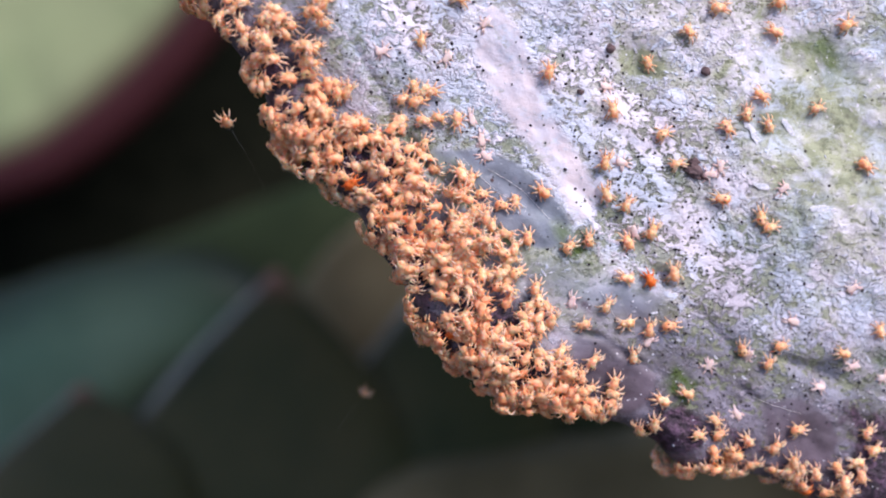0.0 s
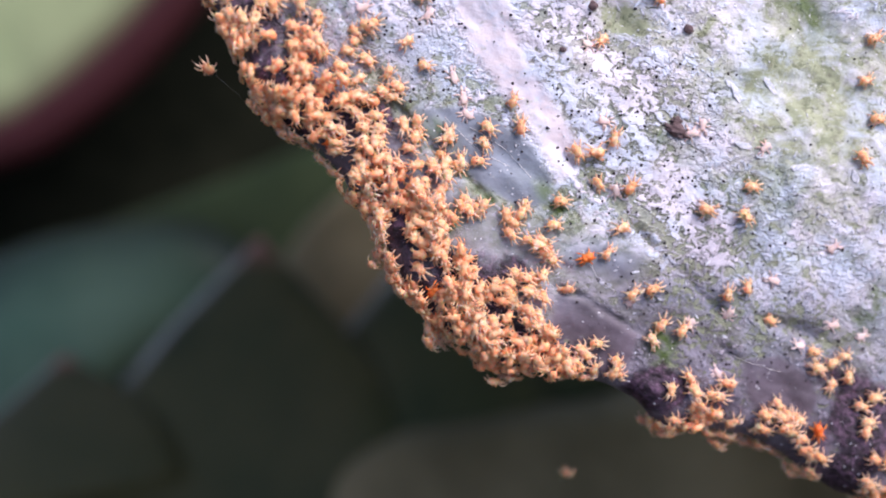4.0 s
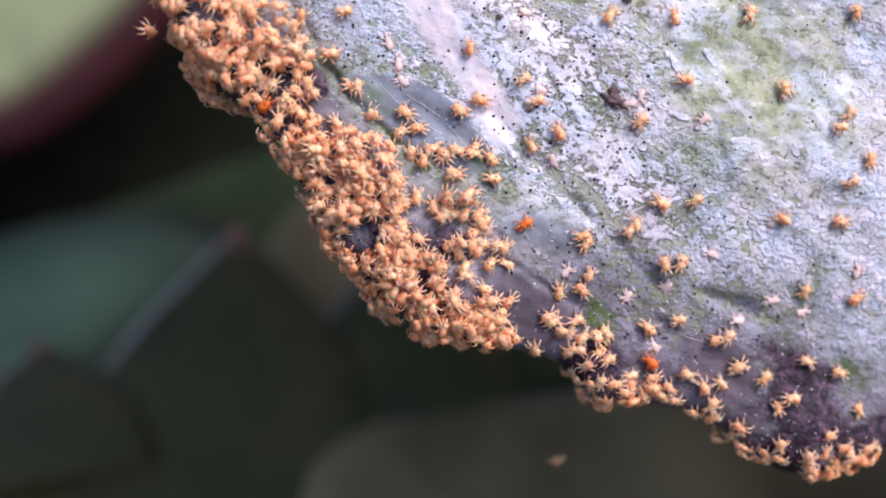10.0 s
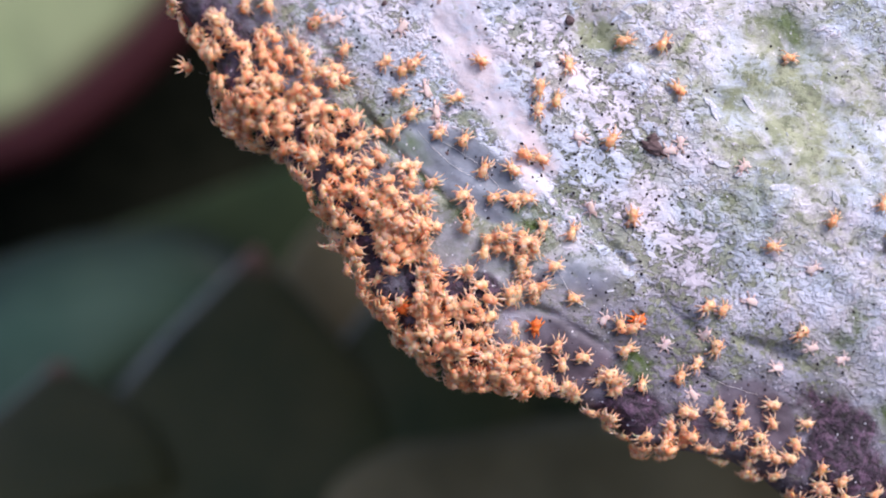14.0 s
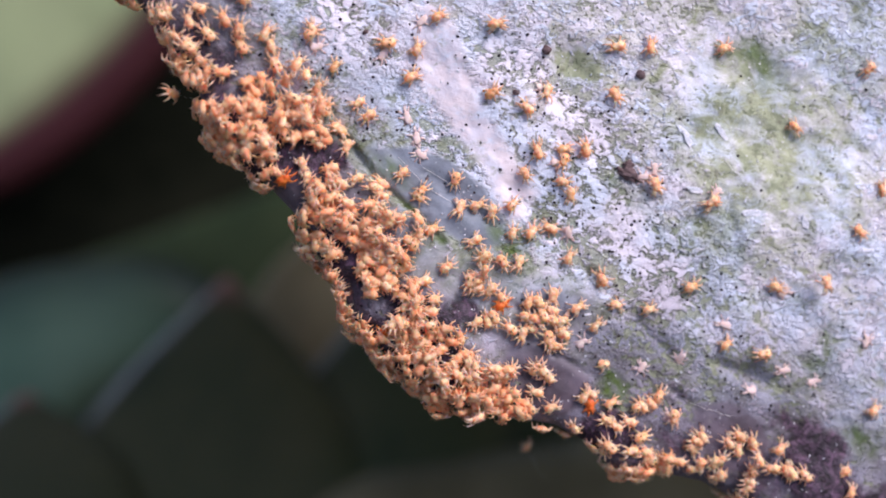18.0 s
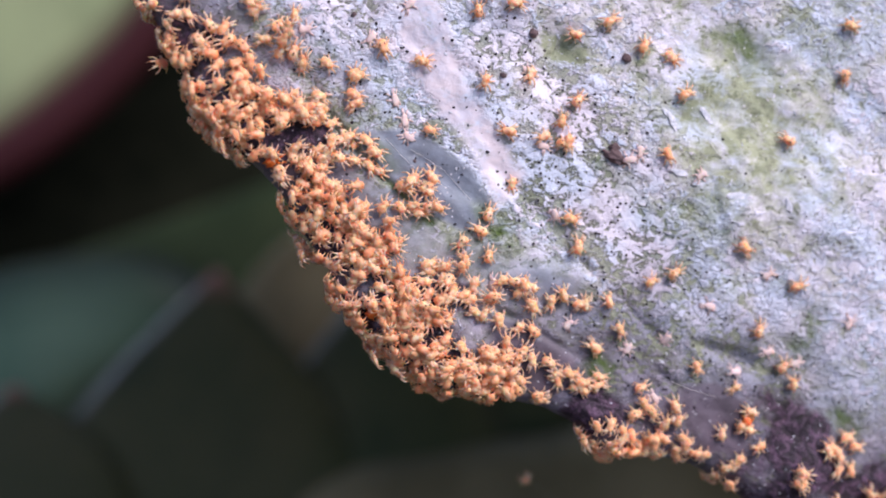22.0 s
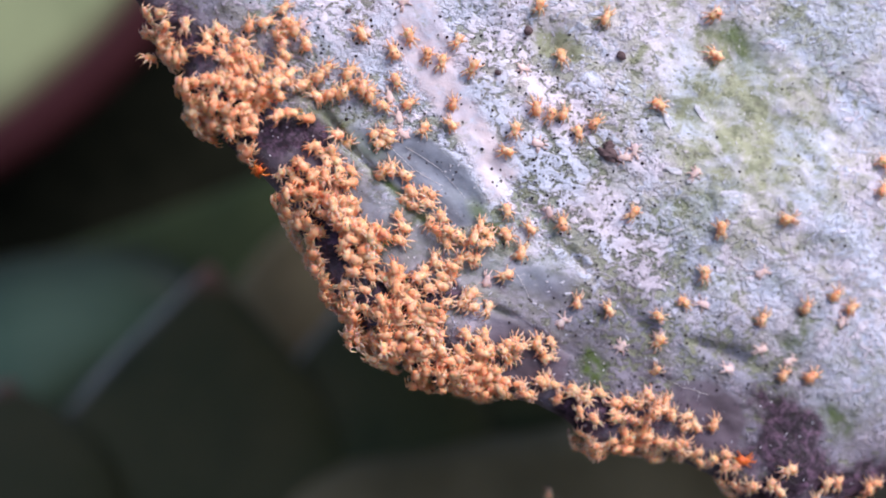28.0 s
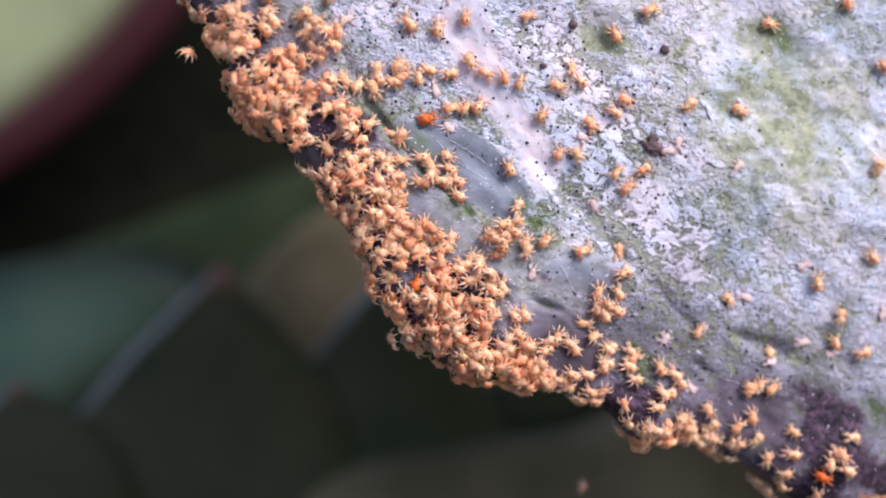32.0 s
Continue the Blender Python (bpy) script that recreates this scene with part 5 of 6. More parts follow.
stray(None, (0, 9.83, 5.56), (2, 11.29, 4.42), (6, 11.21, 2.70), (9, 10.80, 2.71), (11, 10.96, 2.18), (13, 10.81, 2.53), (17, 10.75, 0.85), (17.5, 10.75, 1.00), (32, 10.75, 1.00))
stray(None, (0, 8.18, 2.13), (2, 7.61, 2.30), (6, 7.87, 2.43), (9, 7.35, 2.17), (11, 7.23, 0.90), (13, 8.63, 0.98), (17, 8.63, 1.24), (21, 6.28, 1.56), (23, 6.26, 1.59), (25, 6.01, 0.63), (25.5, 6.01, 1.00), (32, 6.01, 1.00))
stray(None, (0, 10.13, 2.58), (2, 9.02, 2.54), (6, 8.48, 2.71), (9, 8.14, 3.29), (11, 7.39, 3.27), (13, 7.73, 2.80), (17, 7.59, 3.26), (19, 7.79, 3.08), (21, 8.37, 2.68), (23, 8.35, 2.44), (25, 7.66, 1.94), (28, 7.55, 1.99), (30, 7.53, 2.54), (32, 7.06, 2.71))
stray(None, (0, 9.89, 1.72), (2, 10.34, 1.59), (6, 10.32, 1.37), (9, 10.61, 1.24), (11, 10.30, 1.64), (13, 10.10, 2.54), (17, 10.03, 1.23), (25, 9.91, 1.56), (28, 9.60, 0.45), (28.5, 9.60, 1.00), (32, 9.60, 1.00))
stray(None, (0, 11.07, 1.22), (2, 11.20, 1.17), (6, 10.99, 1.64), (9, 10.71, 1.80), (11, 10.92, 1.65), (13, 10.81, 1.61), (17, 10.70, 1.91), (19, 10.80, 1.94), (21, 10.76, 1.86), (23, 10.61, 1.56), (25, 10.43, 1.57), (28, 10.16, 1.85), (30, 9.82, 1.99), (32, 10.18, 0.51))
stray(None, (0, 11.93, 1.80), (2, 12.08, 1.59), (6, 11.87, 1.17), (9, 14.44, 2.40), (11, 14.67, 1.74), (13, 14.84, 1.97), (17, 14.95, 2.10), (19, 14.59, 3.78), (21, 14.73, 3.42), (23, 14.59, 2.99), (25, 14.19, 3.04), (28, 13.85, 0.64), (28.5, 13.85, 1.00), (32, 13.85, 1.00))
stray(None, (0, 12.08, 3.38), (2, 11.85, 3.80), (6, 12.53, 4.28), (9, 12.90, 3.98), (11, 13.84, 4.27), (12.5, 13.84, 1.00), (16.4, 13.55, 1.00), (17, 13.55, 2.34), (19, 12.98, 2.53), (21, 13.81, 2.13), (23, 13.65, 2.19), (25, 11.62, 2.42), (28, 11.35, 1.00), (30, 11.22, 2.24), (32, 11.06, 1.42))
stray(None, (0, 12.36, 2.43), (2, 12.17, 0.68), (6, 13.23, 1.76), (9, 13.45, 1.23), (11, 13.38, 0.89), (21, 13.56, 5.57), (23.1, 13.56, 1.00), (27.5, 14.77, 1.00), (28, 14.77, 1.55), (30, 14.31, 3.75), (32, 13.61, 3.32))
stray(None, (0, 12.58, 3.05), (2, 10.77, 3.66), (6, 10.16, 2.80), (9, 9.04, 2.00), (11, 9.64, 2.03), (13, 9.49, 1.93), (17, 9.71, 1.89), (19, 9.52, 2.31), (21, 9.30, 2.02), (23, 8.94, 2.94), (25, 9.64, 2.41), (28, 9.80, 1.04), (28.5, 9.80, 1.00), (32, 9.80, 1.00))
stray(None, (0, 10.36, 6.56), (2.5, 10.36, 1.00), (4, 10.47, 1.00), (6, 10.47, 5.45), (9, 11.23, 5.92), (11, 10.77, 5.63), (13, 10.49, 7.00), (15.6, 14.49, 11.00), (17.9, 11.79, 1.00), (19, 11.79, 3.44), (21, 12.43, 4.13), (23, 11.26, 5.31), (25, 11.26, 1.00), (26.3, 11.51, 1.00), (28, 11.51, 4.68), (30, 11.72, 4.92), (32, 11.26, 5.57))
stray(None, (0, -0.34, 12.75), (2, -0.40, 12.73), (4.7, -6.40, 12.73), (6.4, -4.08, 13.33), (9, -0.08, 9.33), (11, -0.11, 7.55), (13, -0.71, 8.69), (17, 0.28, 8.86), (19, 0.38, 9.09), (21, 0.35, 8.82), (23, -0.24, 8.77), (25, 0.73, 10.11), (28, 1.27, 9.73), (30, 1.11, 9.92), (32, 0.83, 9.87))
stray(None, (0, -7.69, 1.00), (0.2, -7.69, 1.00), (2, -7.69, 5.03), (6, -7.69, 1.60), (9, -7.59, 3.68), (10.2, -7.59, 1.00), (12.5, -7.56, 1.00), (13, -7.56, 1.03), (17, -8.45, 3.01), (17.9, -8.45, 1.00), (20.5, -8.43, 1.00), (21, -8.43, 1.33), (21.5, -8.43, 1.00), (32, -8.43, 1.00))
stray(None, (0, -7.95, 1.00), (0.5, -7.95, 1.00), (2, -7.95, 4.20), (6, -8.10, 0.49), (19, -3.58, 9.39), (21, -3.15, 9.90), (23, -2.87, 10.28), (25.6, -6.87, 14.28), (28, -2.51, 8.19), (30, -1.11, 8.95), (32, -1.11, 8.95))
stray(None, (0, -7.46, 1.00), (0.8, -7.46, 1.00), (2, -7.46, 3.69), (6, -7.38, 0.44), (17, -5.03, 7.87), (19, -4.87, 7.71), (21, -3.37, 8.45), (23.6, -7.37, 12.45), (26.5, -3.55, 1.00), (28, -3.55, 4.37), (30, -3.61, 4.14), (32, -4.14, 3.52))
stray(None, (0, -6.67, 1.00), (0.4, -6.67, 1.00), (2, -6.67, 4.43), (6, -6.75, 4.50), (9, -6.20, 4.41), (10.6, -6.20, 1.00), (11.5, -7.58, 1.00), (13, -7.58, 4.21), (17, -7.56, 4.74), (19, -7.55, 4.81), (21, -6.98, 3.98), (22.4, -6.98, 1.00), (24.5, -6.80, 1.00), (25, -6.80, 1.08), (25.5, -6.80, 1.00), (32, -6.80, 1.00))
stray(None, (0, -0.80, 1.00), (0, -0.80, 1.00), (2, -0.80, 5.34), (6, 0.19, 5.06), (9, 0.32, 5.39), (11, 0.02, 5.87), (13, 0.25, 5.85), (17, 0.32, 6.31), (19, 0.22, 6.69), (21, -1.89, 7.64), (23.6, -5.89, 11.64), (25, -1.15, 5.61), (28, -0.58, 4.36), (30, -1.06, 4.53), (32, -0.83, 2.94))
stray(None, (0, -2.91, 8.23), (2, -2.91, 8.23), (4.6, -6.91, 12.23), (7.5, -3.74, 1.00), (9, -3.74, 4.40), (11, -4.31, 3.00), (13, -4.26, 3.32), (17, -5.23, 3.37), (19, -4.51, 3.46), (21, -4.12, 3.64), (23, -2.53, 3.39), (24.1, -2.53, 1.00), (27.5, -3.27, 1.00), (28, -3.27, 2.16), (30, -2.88, 2.90), (32, -1.41, 2.91))
stray(None, (0, -0.72, 11.26), (2, -0.72, 11.26), (6, -0.85, 9.61), (9, -1.09, 9.83), (11.6, -5.09, 13.83), (13, -0.98, 8.12), (17, -0.32, 7.67), (19, -0.05, 7.64), (21, -0.08, 7.29), (23, 0.79, 6.58), (25, 0.72, 6.62), (28, 1.01, 6.44), (30, -0.01, 6.49), (32, 0.23, 5.64))
stray(None, (0, 0.95, 10.08), (2, 0.95, 10.08), (4.6, -3.05, 14.08), (10.5, 0.98, 1.00), (11, 0.98, 1.54), (17, 1.42, 3.61), (18.2, 1.42, 1.00), (20.1, 1.10, 1.00), (21, 1.10, 2.99), (23, 1.23, 1.37), (30, 0.22, 3.07), (32, 0.09, 3.42))
stray(None, (0, 1.86, 9.63), (2, 1.86, 9.63), (4.6, -2.14, 13.63), (20.3, -3.80, 1.00), (21, -3.80, 2.56), (23, -3.66, 2.29), (25, -4.15, 2.20), (28, -3.83, 2.33), (30, -3.95, 2.09), (32, -4.09, 2.44))
stray(None, (0, 6.61, 11.46), (2, 6.61, 11.46), (6, 8.12, 11.15), (9, 9.97, 11.15), (11, 10.03, 10.42), (13, 10.12, 9.73), (15.6, 14.12, 13.73), (17.2, 10.85, 1.00), (19, 10.85, 4.95), (20.8, 10.85, 1.00), (22.5, 10.50, 1.00), (23, 10.50, 1.31), (30, 10.57, 2.19), (32, 10.48, 2.14))
stray(None, (0, 3.67, 8.97), (2, 3.67, 8.97), (4.6, 7.67, 12.97), (7.7, 3.97, 1.00), (9, 3.97, 3.83), (10.3, 3.97, 1.00), (12.3, 3.91, 1.00), (13, 3.91, 2.44), (17, 3.90, 2.44), (19, 3.86, 2.50), (21, 3.89, 2.40), (23, 3.94, 2.42), (25, 3.74, 2.46), (28, 3.74, 2.61), (30, 3.90, 2.56), (32, 3.73, 2.50))
stray(None, (0, 5.42, 8.35), (2, 5.42, 8.35), (6, 6.56, 8.94), (9, 6.31, 7.28), (11, 6.44, 7.35), (13, 7.30, 8.04), (17, 7.68, 8.69), (19, 9.20, 8.01), (21.6, 13.20, 12.01), (27.4, 9.28, 1.00), (28, 9.28, 2.30), (30, 9.21, 3.05), (32, 9.78, 3.23))
stray(None, (0, 0.93, 1.00), (0.5, 0.93, 1.00), (2, 0.93, 4.32), (6, 2.23, 4.30), (9, 3.19, 3.97), (10.3, 3.19, 1.00), (12.5, 3.21, 1.00), (13, 3.21, 0.97), (25, 0.25, 6.01), (28, -2.07, 4.51), (30, -2.07, 4.82), (32, -2.61, 6.26))
stray(RED, (0, 11.62, 0.66), (2, 11.91, 2.55), (6, 12.22, 0.85), (11, 8.16, 2.38), (13, 5.61, 4.74), (17, 5.27, 0.91), (21, 10.29, 3.88), (23, 11.83, 1.22), (25, 12.08, 1.47), (32, 13.51, 1.57))
stray(None, (0, 10.37, 0.92), (2, 10.00, 0.87), (6, 12.41, 2.47), (9, 12.65, 2.21), (11, 12.86, 2.75), (13, 13.01, 1.89), (17, 12.96, 1.46), (19, 12.39, 3.21), (21, 12.20, 2.61), (23, 11.95, 2.11), (25, 12.16, 2.18), (28, 12.09, 1.18), (30, 12.50, 2.21), (32, 11.95, 2.29))
stray(None, (0, 9.05, 0.76), (2, 8.95, 1.52), (6, 8.92, 1.02), (9, 9.49, 0.96), (11, 9.39, 1.08), (13, 9.60, 0.80), (17, 9.95, 0.85), (17.5, 9.95, 1.00), (32, 9.95, 1.00))
stray(None, (0, 8.51, 0.86), (2, 8.51, 1.53), (6, 8.62, 1.11), (11, 10.04, 0.93), (13, 10.10, 0.82), (17, 10.42, 1.35), (28, 11.21, 7.85), (30, 10.96, 8.33), (32, 10.46, 8.72))
stray(None, (0, 6.37, 1.00), (1.5, 6.37, 1.00), (2, 6.37, 1.14), (6, 6.32, 5.28), (9, 6.46, 5.33), (11, 6.94, 5.01), (13, 7.10, 4.81), (17, 5.37, 6.39), (19, 6.78, 7.21), (21, 7.46, 6.75), (23.6, 11.46, 10.75), (25, 7.37, 5.27), (28, 7.47, 4.56), (30, 7.89, 3.28), (31, 7.89, 1.00), (32, 7.89, 1.00))
stray(None, (0, 12.25, 11.49), (3.4, 12.25, 11.49), (6, 8.25, 7.49), (9, 9.45, 6.75), (11.6, 13.45, 10.75), (13, 9.76, 5.66), (17, 9.48, 5.61), (19, 9.53, 5.88), (21, 9.60, 5.84), (23, 9.66, 5.88), (25.2, 9.66, 1.00), (27.5, 9.64, 1.00), (28, 9.64, 0.96), (28.5, 9.64, 1.00), (32, 9.64, 1.00))
stray(None, (0, 10.69, 1.00), (3.5, 10.69, 1.00), (6, 10.69, 6.53), (9, 10.96, 7.14), (11.6, 14.96, 11.14), (16.5, 10.79, 1.00), (17, 10.79, 0.96), (28, 11.95, 7.73), (30.6, 15.95, 11.73), (32, 12.22, 5.79))
stray(None, (0, 9.69, 1.00), (4, 9.69, 1.00), (6, 9.69, 5.47), (9, 9.51, 5.91), (11.2, 9.51, 1.00), (11.8, 10.65, 1.00), (13, 10.65, 3.68), (17, 10.35, 1.38), (28, 10.68, 7.05), (30, 10.81, 6.45), (32, 10.81, 6.45))
stray(None, (0, 13.25, 1.00), (1.5, 13.25, 1.00), (2, 13.25, 1.03), (6, 12.87, 3.37), (9, 11.70, 3.26), (11, 11.59, 2.34), (13, 11.89, 2.10), (17, 12.38, 2.28), (19, 11.93, 1.90), (21, 11.78, 1.36), (23, 11.78, 0.82), (23.5, 11.78, 1.00), (32, 11.78, 1.00))
stray(None, (0, -3.09, 12.68), (6.3, -3.09, 12.68), (9, 2.91, 12.68), (11, 1.70, 12.89), (13, 4.00, 13.65), (17, 4.62, 12.56), (19, 6.66, 12.22), (21, 7.95, 13.52), (23.7, 13.95, 13.52), (25, 7.14, 12.93), (27.7, 13.14, 12.93), (32, 13.14, 12.93))
stray(None, (0, 12.04, 12.02), (6.3, 12.04, 12.02), (9, 6.04, 12.02), (11, 6.76, 11.48), (13.6, 10.76, 15.48), (14, 0.29, 15.58), (17, 3.29, 9.58), (19, 2.60, 9.29), (21, 2.24, 11.41), (23, 4.07, 12.71), (25.7, -1.93, 12.71), (28, 2.70, 11.82), (30, 2.51, 11.48), (32, 2.51, 11.48))
stray(None, (0, 14.47, 13.22), (6.3, 14.47, 13.22), (9, 8.47, 13.22), (11, 8.05, 11.77), (13.6, 12.05, 15.77), (14.4, 11.85, 14.36), (17, 7.85, 10.36), (19.6, 11.85, 14.36), (22.9, 8.07, 1.00), (25, 8.07, 5.52), (28, 7.98, 3.83), (30, 7.53, 3.85), (32, 7.32, 4.46))
stray(None, (0, -0.04, 14.00), (6.3, -0.04, 14.00), (9, 5.96, 14.00), (11.7, -0.04, 14.00), (14.4, 9.08, 13.47), (17, 5.08, 9.47), (19, 4.93, 9.31), (19.8, 3.17, 1.00), (23, 3.17, 8.06), (26.2, 3.17, 1.00), (28, 2.17, 5.61), (30, 2.49, 5.53), (32, 2.67, 5.72))
stray(None, (0, 0.08, 15.28), (6.3, 0.08, 15.28), (9, 6.08, 15.28), (11, 6.69, 14.69), (13, 6.80, 14.66), (17, 6.02, 16.27), (19, 6.75, 14.76), (21, 6.69, 14.75), (23, 6.70, 14.77), (25, 6.72, 14.79), (27.7, 12.72, 14.79), (32, 12.72, 14.79))
stray(None, (0, 1.32, 15.58), (6.3, 1.32, 15.58), (9, 7.32, 15.58), (11.7, 1.32, 15.58), (13, 7.12, 13.86), (15.7, 13.12, 13.86), (18.4, 10.29, 12.02), (21, 6.29, 8.02), (23, 8.43, 9.30), (25, 6.44, 8.95), (28, 6.76, 8.50), (30.6, 10.76, 12.50), (32, 10.76, 12.50))
stray(None, (0, 12.21, 1.00), (6.8, 12.21, 1.00), (9, 12.21, 5.81), (11, 12.64, 7.15), (13.6, 16.64, 11.15), (19.7, 14.03, 1.00), (21, 14.03, 3.88), (23, 13.53, 2.86), (25, 11.77, 2.98), (28, 12.29, 5.14), (30, 11.78, 3.34), (32, 13.58, 2.60))
stray(None, (0, 14.83, 1.00), (5.5, 14.83, 1.00), (6, 14.83, 0.52), (9, 14.67, 3.67), (11, 14.88, 3.35), (13, 15.05, 0.89), (17, 15.24, 1.08), (23, 15.02, 3.02), (25, 14.79, 3.49), (28, 14.96, 0.84), (28.5, 14.96, 1.00), (32, 14.96, 1.00))
stray(None, (0, 10.47, 14.48), (8.4, 10.47, 14.48), (11, 6.47, 10.48), (13.6, 10.47, 14.48), (14.2, 5.13, 1.00), (17, 5.13, 7.22), (19.8, 5.13, 1.00), (21, 5.15, 4.76), (23, 4.97, 4.57), (25, 4.95, 4.15), (28, 4.85, 1.04), (28.5, 4.85, 1.00), (32, 4.85, 1.00))
stray(None, (0, 13.28, 14.32), (8.4, 13.28, 14.32), (11, 9.28, 10.32), (13, 9.55, 9.12), (15.6, 13.55, 13.12), (20.5, 9.21, 1.00), (21, 9.21, 1.26), (21.5, 9.21, 1.00), (32, 9.21, 1.00))
stray(None, (0, 5.00, 1.00), (8, 5.00, 1.00), (11, 5.00, 7.60), (14, 5.00, 1.00), (15.1, 5.23, 1.00), (17, 5.23, 5.11), (19, 5.59, 5.31), (21, 5.84, 5.80), (23, 6.08, 5.20), (25, 6.81, 5.04), (28, 6.91, 5.03), (30, 8.47, 3.40), (32, 9.71, 4.49))
stray(None, (0, 11.54, 12.96), (8.4, 11.54, 12.96), (11, 7.54, 8.96), (13, 7.48, 9.55), (15.6, 11.48, 13.55), (17.5, 6.04, 1.00), (19, 6.04, 4.26), (21, 5.18, 4.05), (23, 6.61, 3.59), (25, 5.67, 4.51), (28, 5.52, 4.41), (30, 6.24, 3.57), (32, 5.45, 2.56))
stray(None, (0, 14.50, 1.00), (9.6, 14.50, 1.00), (11, 14.50, 4.18), (12.4, 14.50, 1.00), (16.5, 14.76, 1.00), (17, 14.76, 0.45), (25, 16.15, 0.28), (28, 15.89, 0.59), (30, 16.07, 0.73), (30.5, 16.07, 1.00), (32, 16.07, 1.00))
stray(None, (0, -5.12, 13.69), (10.4, -5.12, 13.69), (13, -1.12, 9.69), (17, -1.14, 9.74), (19, -1.08, 9.79), (21, -1.14, 9.75), (23, -1.20, 9.64), (25.6, -5.20, 13.64), (28, -0.33, 8.26), (30, -0.39, 8.44), (32, 0.68, 8.13))
stray(None, (0, -4.26, 15.18), (10.4, -4.26, 15.18), (13, -0.26, 11.18), (17, -0.13, 11.62), (19, 1.20, 11.19), (21, 1.12, 12.11), (23, 0.59, 13.79), (25.7, -5.41, 13.79), (28, -0.60, 10.91), (30, 0.41, 11.10), (32, -0.63, 11.48))
stray(None, (0, 13.19, 11.40), (10.4, 13.19, 11.40), (13, 9.19, 7.40), (15.6, 13.19, 11.40), (18, 9.06, 1.00), (19, 9.06, 3.23), (21, 8.12, 2.11), (23, 8.23, 1.16), (23.5, 8.23, 1.00), (32, 8.23, 1.00))
stray(None, (0, -3.75, 11.63), (14.4, -3.75, 11.63), (17, 0.25, 7.63), (19, 1.87, 8.61), (21.6, -2.13, 12.61), (23, 1.11, 8.10), (25, 0.56, 8.17), (28, -0.10, 7.68), (30, 0.43, 7.21), (32, 0.23, 7.69))
stray(None, (0, -3.69, 13.40), (14.4, -3.69, 13.40), (17, 0.31, 9.40), (19, 0.61, 8.67), (21, 1.03, 9.15), (23, 0.82, 9.02), (25, 1.37, 8.97), (28, 1.48, 10.28), (30, 3.00, 9.37), (32, 2.64, 8.95))
stray(None, (0, -2.57, 12.32), (14.4, -2.57, 12.32), (17, 1.43, 8.32), (19, 1.31, 8.11), (21, 0.45, 9.55), (23, 0.49, 9.64), (25, 0.63, 9.57), (28, 0.54, 9.83), (30, 0.30, 10.24), (32, 0.83, 10.39))
stray(None, (0, 1.26, 1.00), (14.5, 1.26, 1.00), (17, 1.26, 6.47), (19, 1.14, 6.56), (21.5, 1.14, 1.00), (24.5, 1.13, 1.00), (25, 1.13, 1.27), (32, 1.57, 5.42))
stray(None, (0, -3.76, 14.03), (14.3, -3.76, 14.03), (17, 2.24, 14.03), (19, 2.91, 15.34), (21, 4.72, 16.03), (23, 6.85, 15.82), (25.7, 0.85, 15.82), (32, 0.85, 15.82))
stray(None, (0, -6.35, 13.52), (16.3, -6.35, 13.52), (19, -0.35, 13.52), (21.7, -6.35, 13.52), (22.4, -3.93, 13.37), (25, 0.07, 9.37), (28, 0.25, 9.54), (30, -0.58, 9.56), (32, -0.58, 9.56))
stray(None, (0, 2.80, 1.00), (15.5, 2.80, 1.00), (19, 2.80, 8.66), (20.6, 2.77, 1.00), (23, 2.77, 6.34), (25, 3.53, 5.91), (28, 1.96, 6.42), (30, 1.93, 7.03), (32, 2.01, 8.39))
stray(None, (0, 13.89, 12.70), (16.4, 13.89, 12.70), (19, 9.89, 8.70), (21.6, 13.89, 12.70), (27.5, 9.71, 1.00), (28, 9.71, 0.65), (28.5, 9.71, 1.00), (32, 9.71, 1.00))
stray(None, (0, 14.25, 12.69), (16.4, 14.25, 12.69), (19, 10.25, 8.69), (21.6, 14.25, 12.69), (27.5, 10.50, 1.00), (28, 10.50, 0.57), (28.5, 10.50, 1.00), (32, 10.50, 1.00))
stray(None, (0, -6.37, 1.00), (19.4, -6.37, 1.00), (21, -6.37, 4.46), (23, -5.85, 4.30), (25, -4.71, 4.53), (28, -3.88, 5.11), (30, -4.10, 4.96), (32, -4.51, 5.09))
stray(None, (0, -6.14, 14.68), (18.4, -6.14, 14.68), (21, -2.14, 10.68), (23.6, -6.14, 14.68), (25, -3.32, 8.03), (28, -3.34, 8.22), (30, -3.15, 9.17), (32, -3.15, 9.17))
stray(None, (0, -6.14, 12.25), (18.4, -6.14, 12.25), (21, -2.14, 8.25), (23, -1.93, 8.04), (25.6, -5.93, 12.04), (28, -2.52, 5.79), (30, -2.65, 5.03), (32, -2.89, 5.87))
stray(None, (0, -5.62, 12.65), (18.4, -5.62, 12.65), (21, -1.62, 8.65), (23.6, -5.62, 12.65), (25, -1.69, 6.79), (28, -1.93, 6.69), (30, -1.38, 7.31), (32, -2.03, 7.89))
stray(None, (0, 10.59, 12.80), (20.3, 10.59, 12.80), (23, 4.59, 12.80), (25, 5.01, 13.75), (27.7, -0.99, 13.75), (32, -0.99, 13.75))
stray(None, (0, -1.84, 13.44), (20.3, -1.84, 13.44), (23, 4.16, 13.44), (25, 4.49, 13.33), (28, 3.18, 13.99), (30.7, -2.82, 13.99), (32, 3.70, 11.79))
stray(None, (0, -10.00, 11.09), (22.4, -10.00, 11.09), (25, -6.00, 7.09), (28, -4.59, 6.93), (30, -4.32, 6.93), (32, -3.68, 6.88))
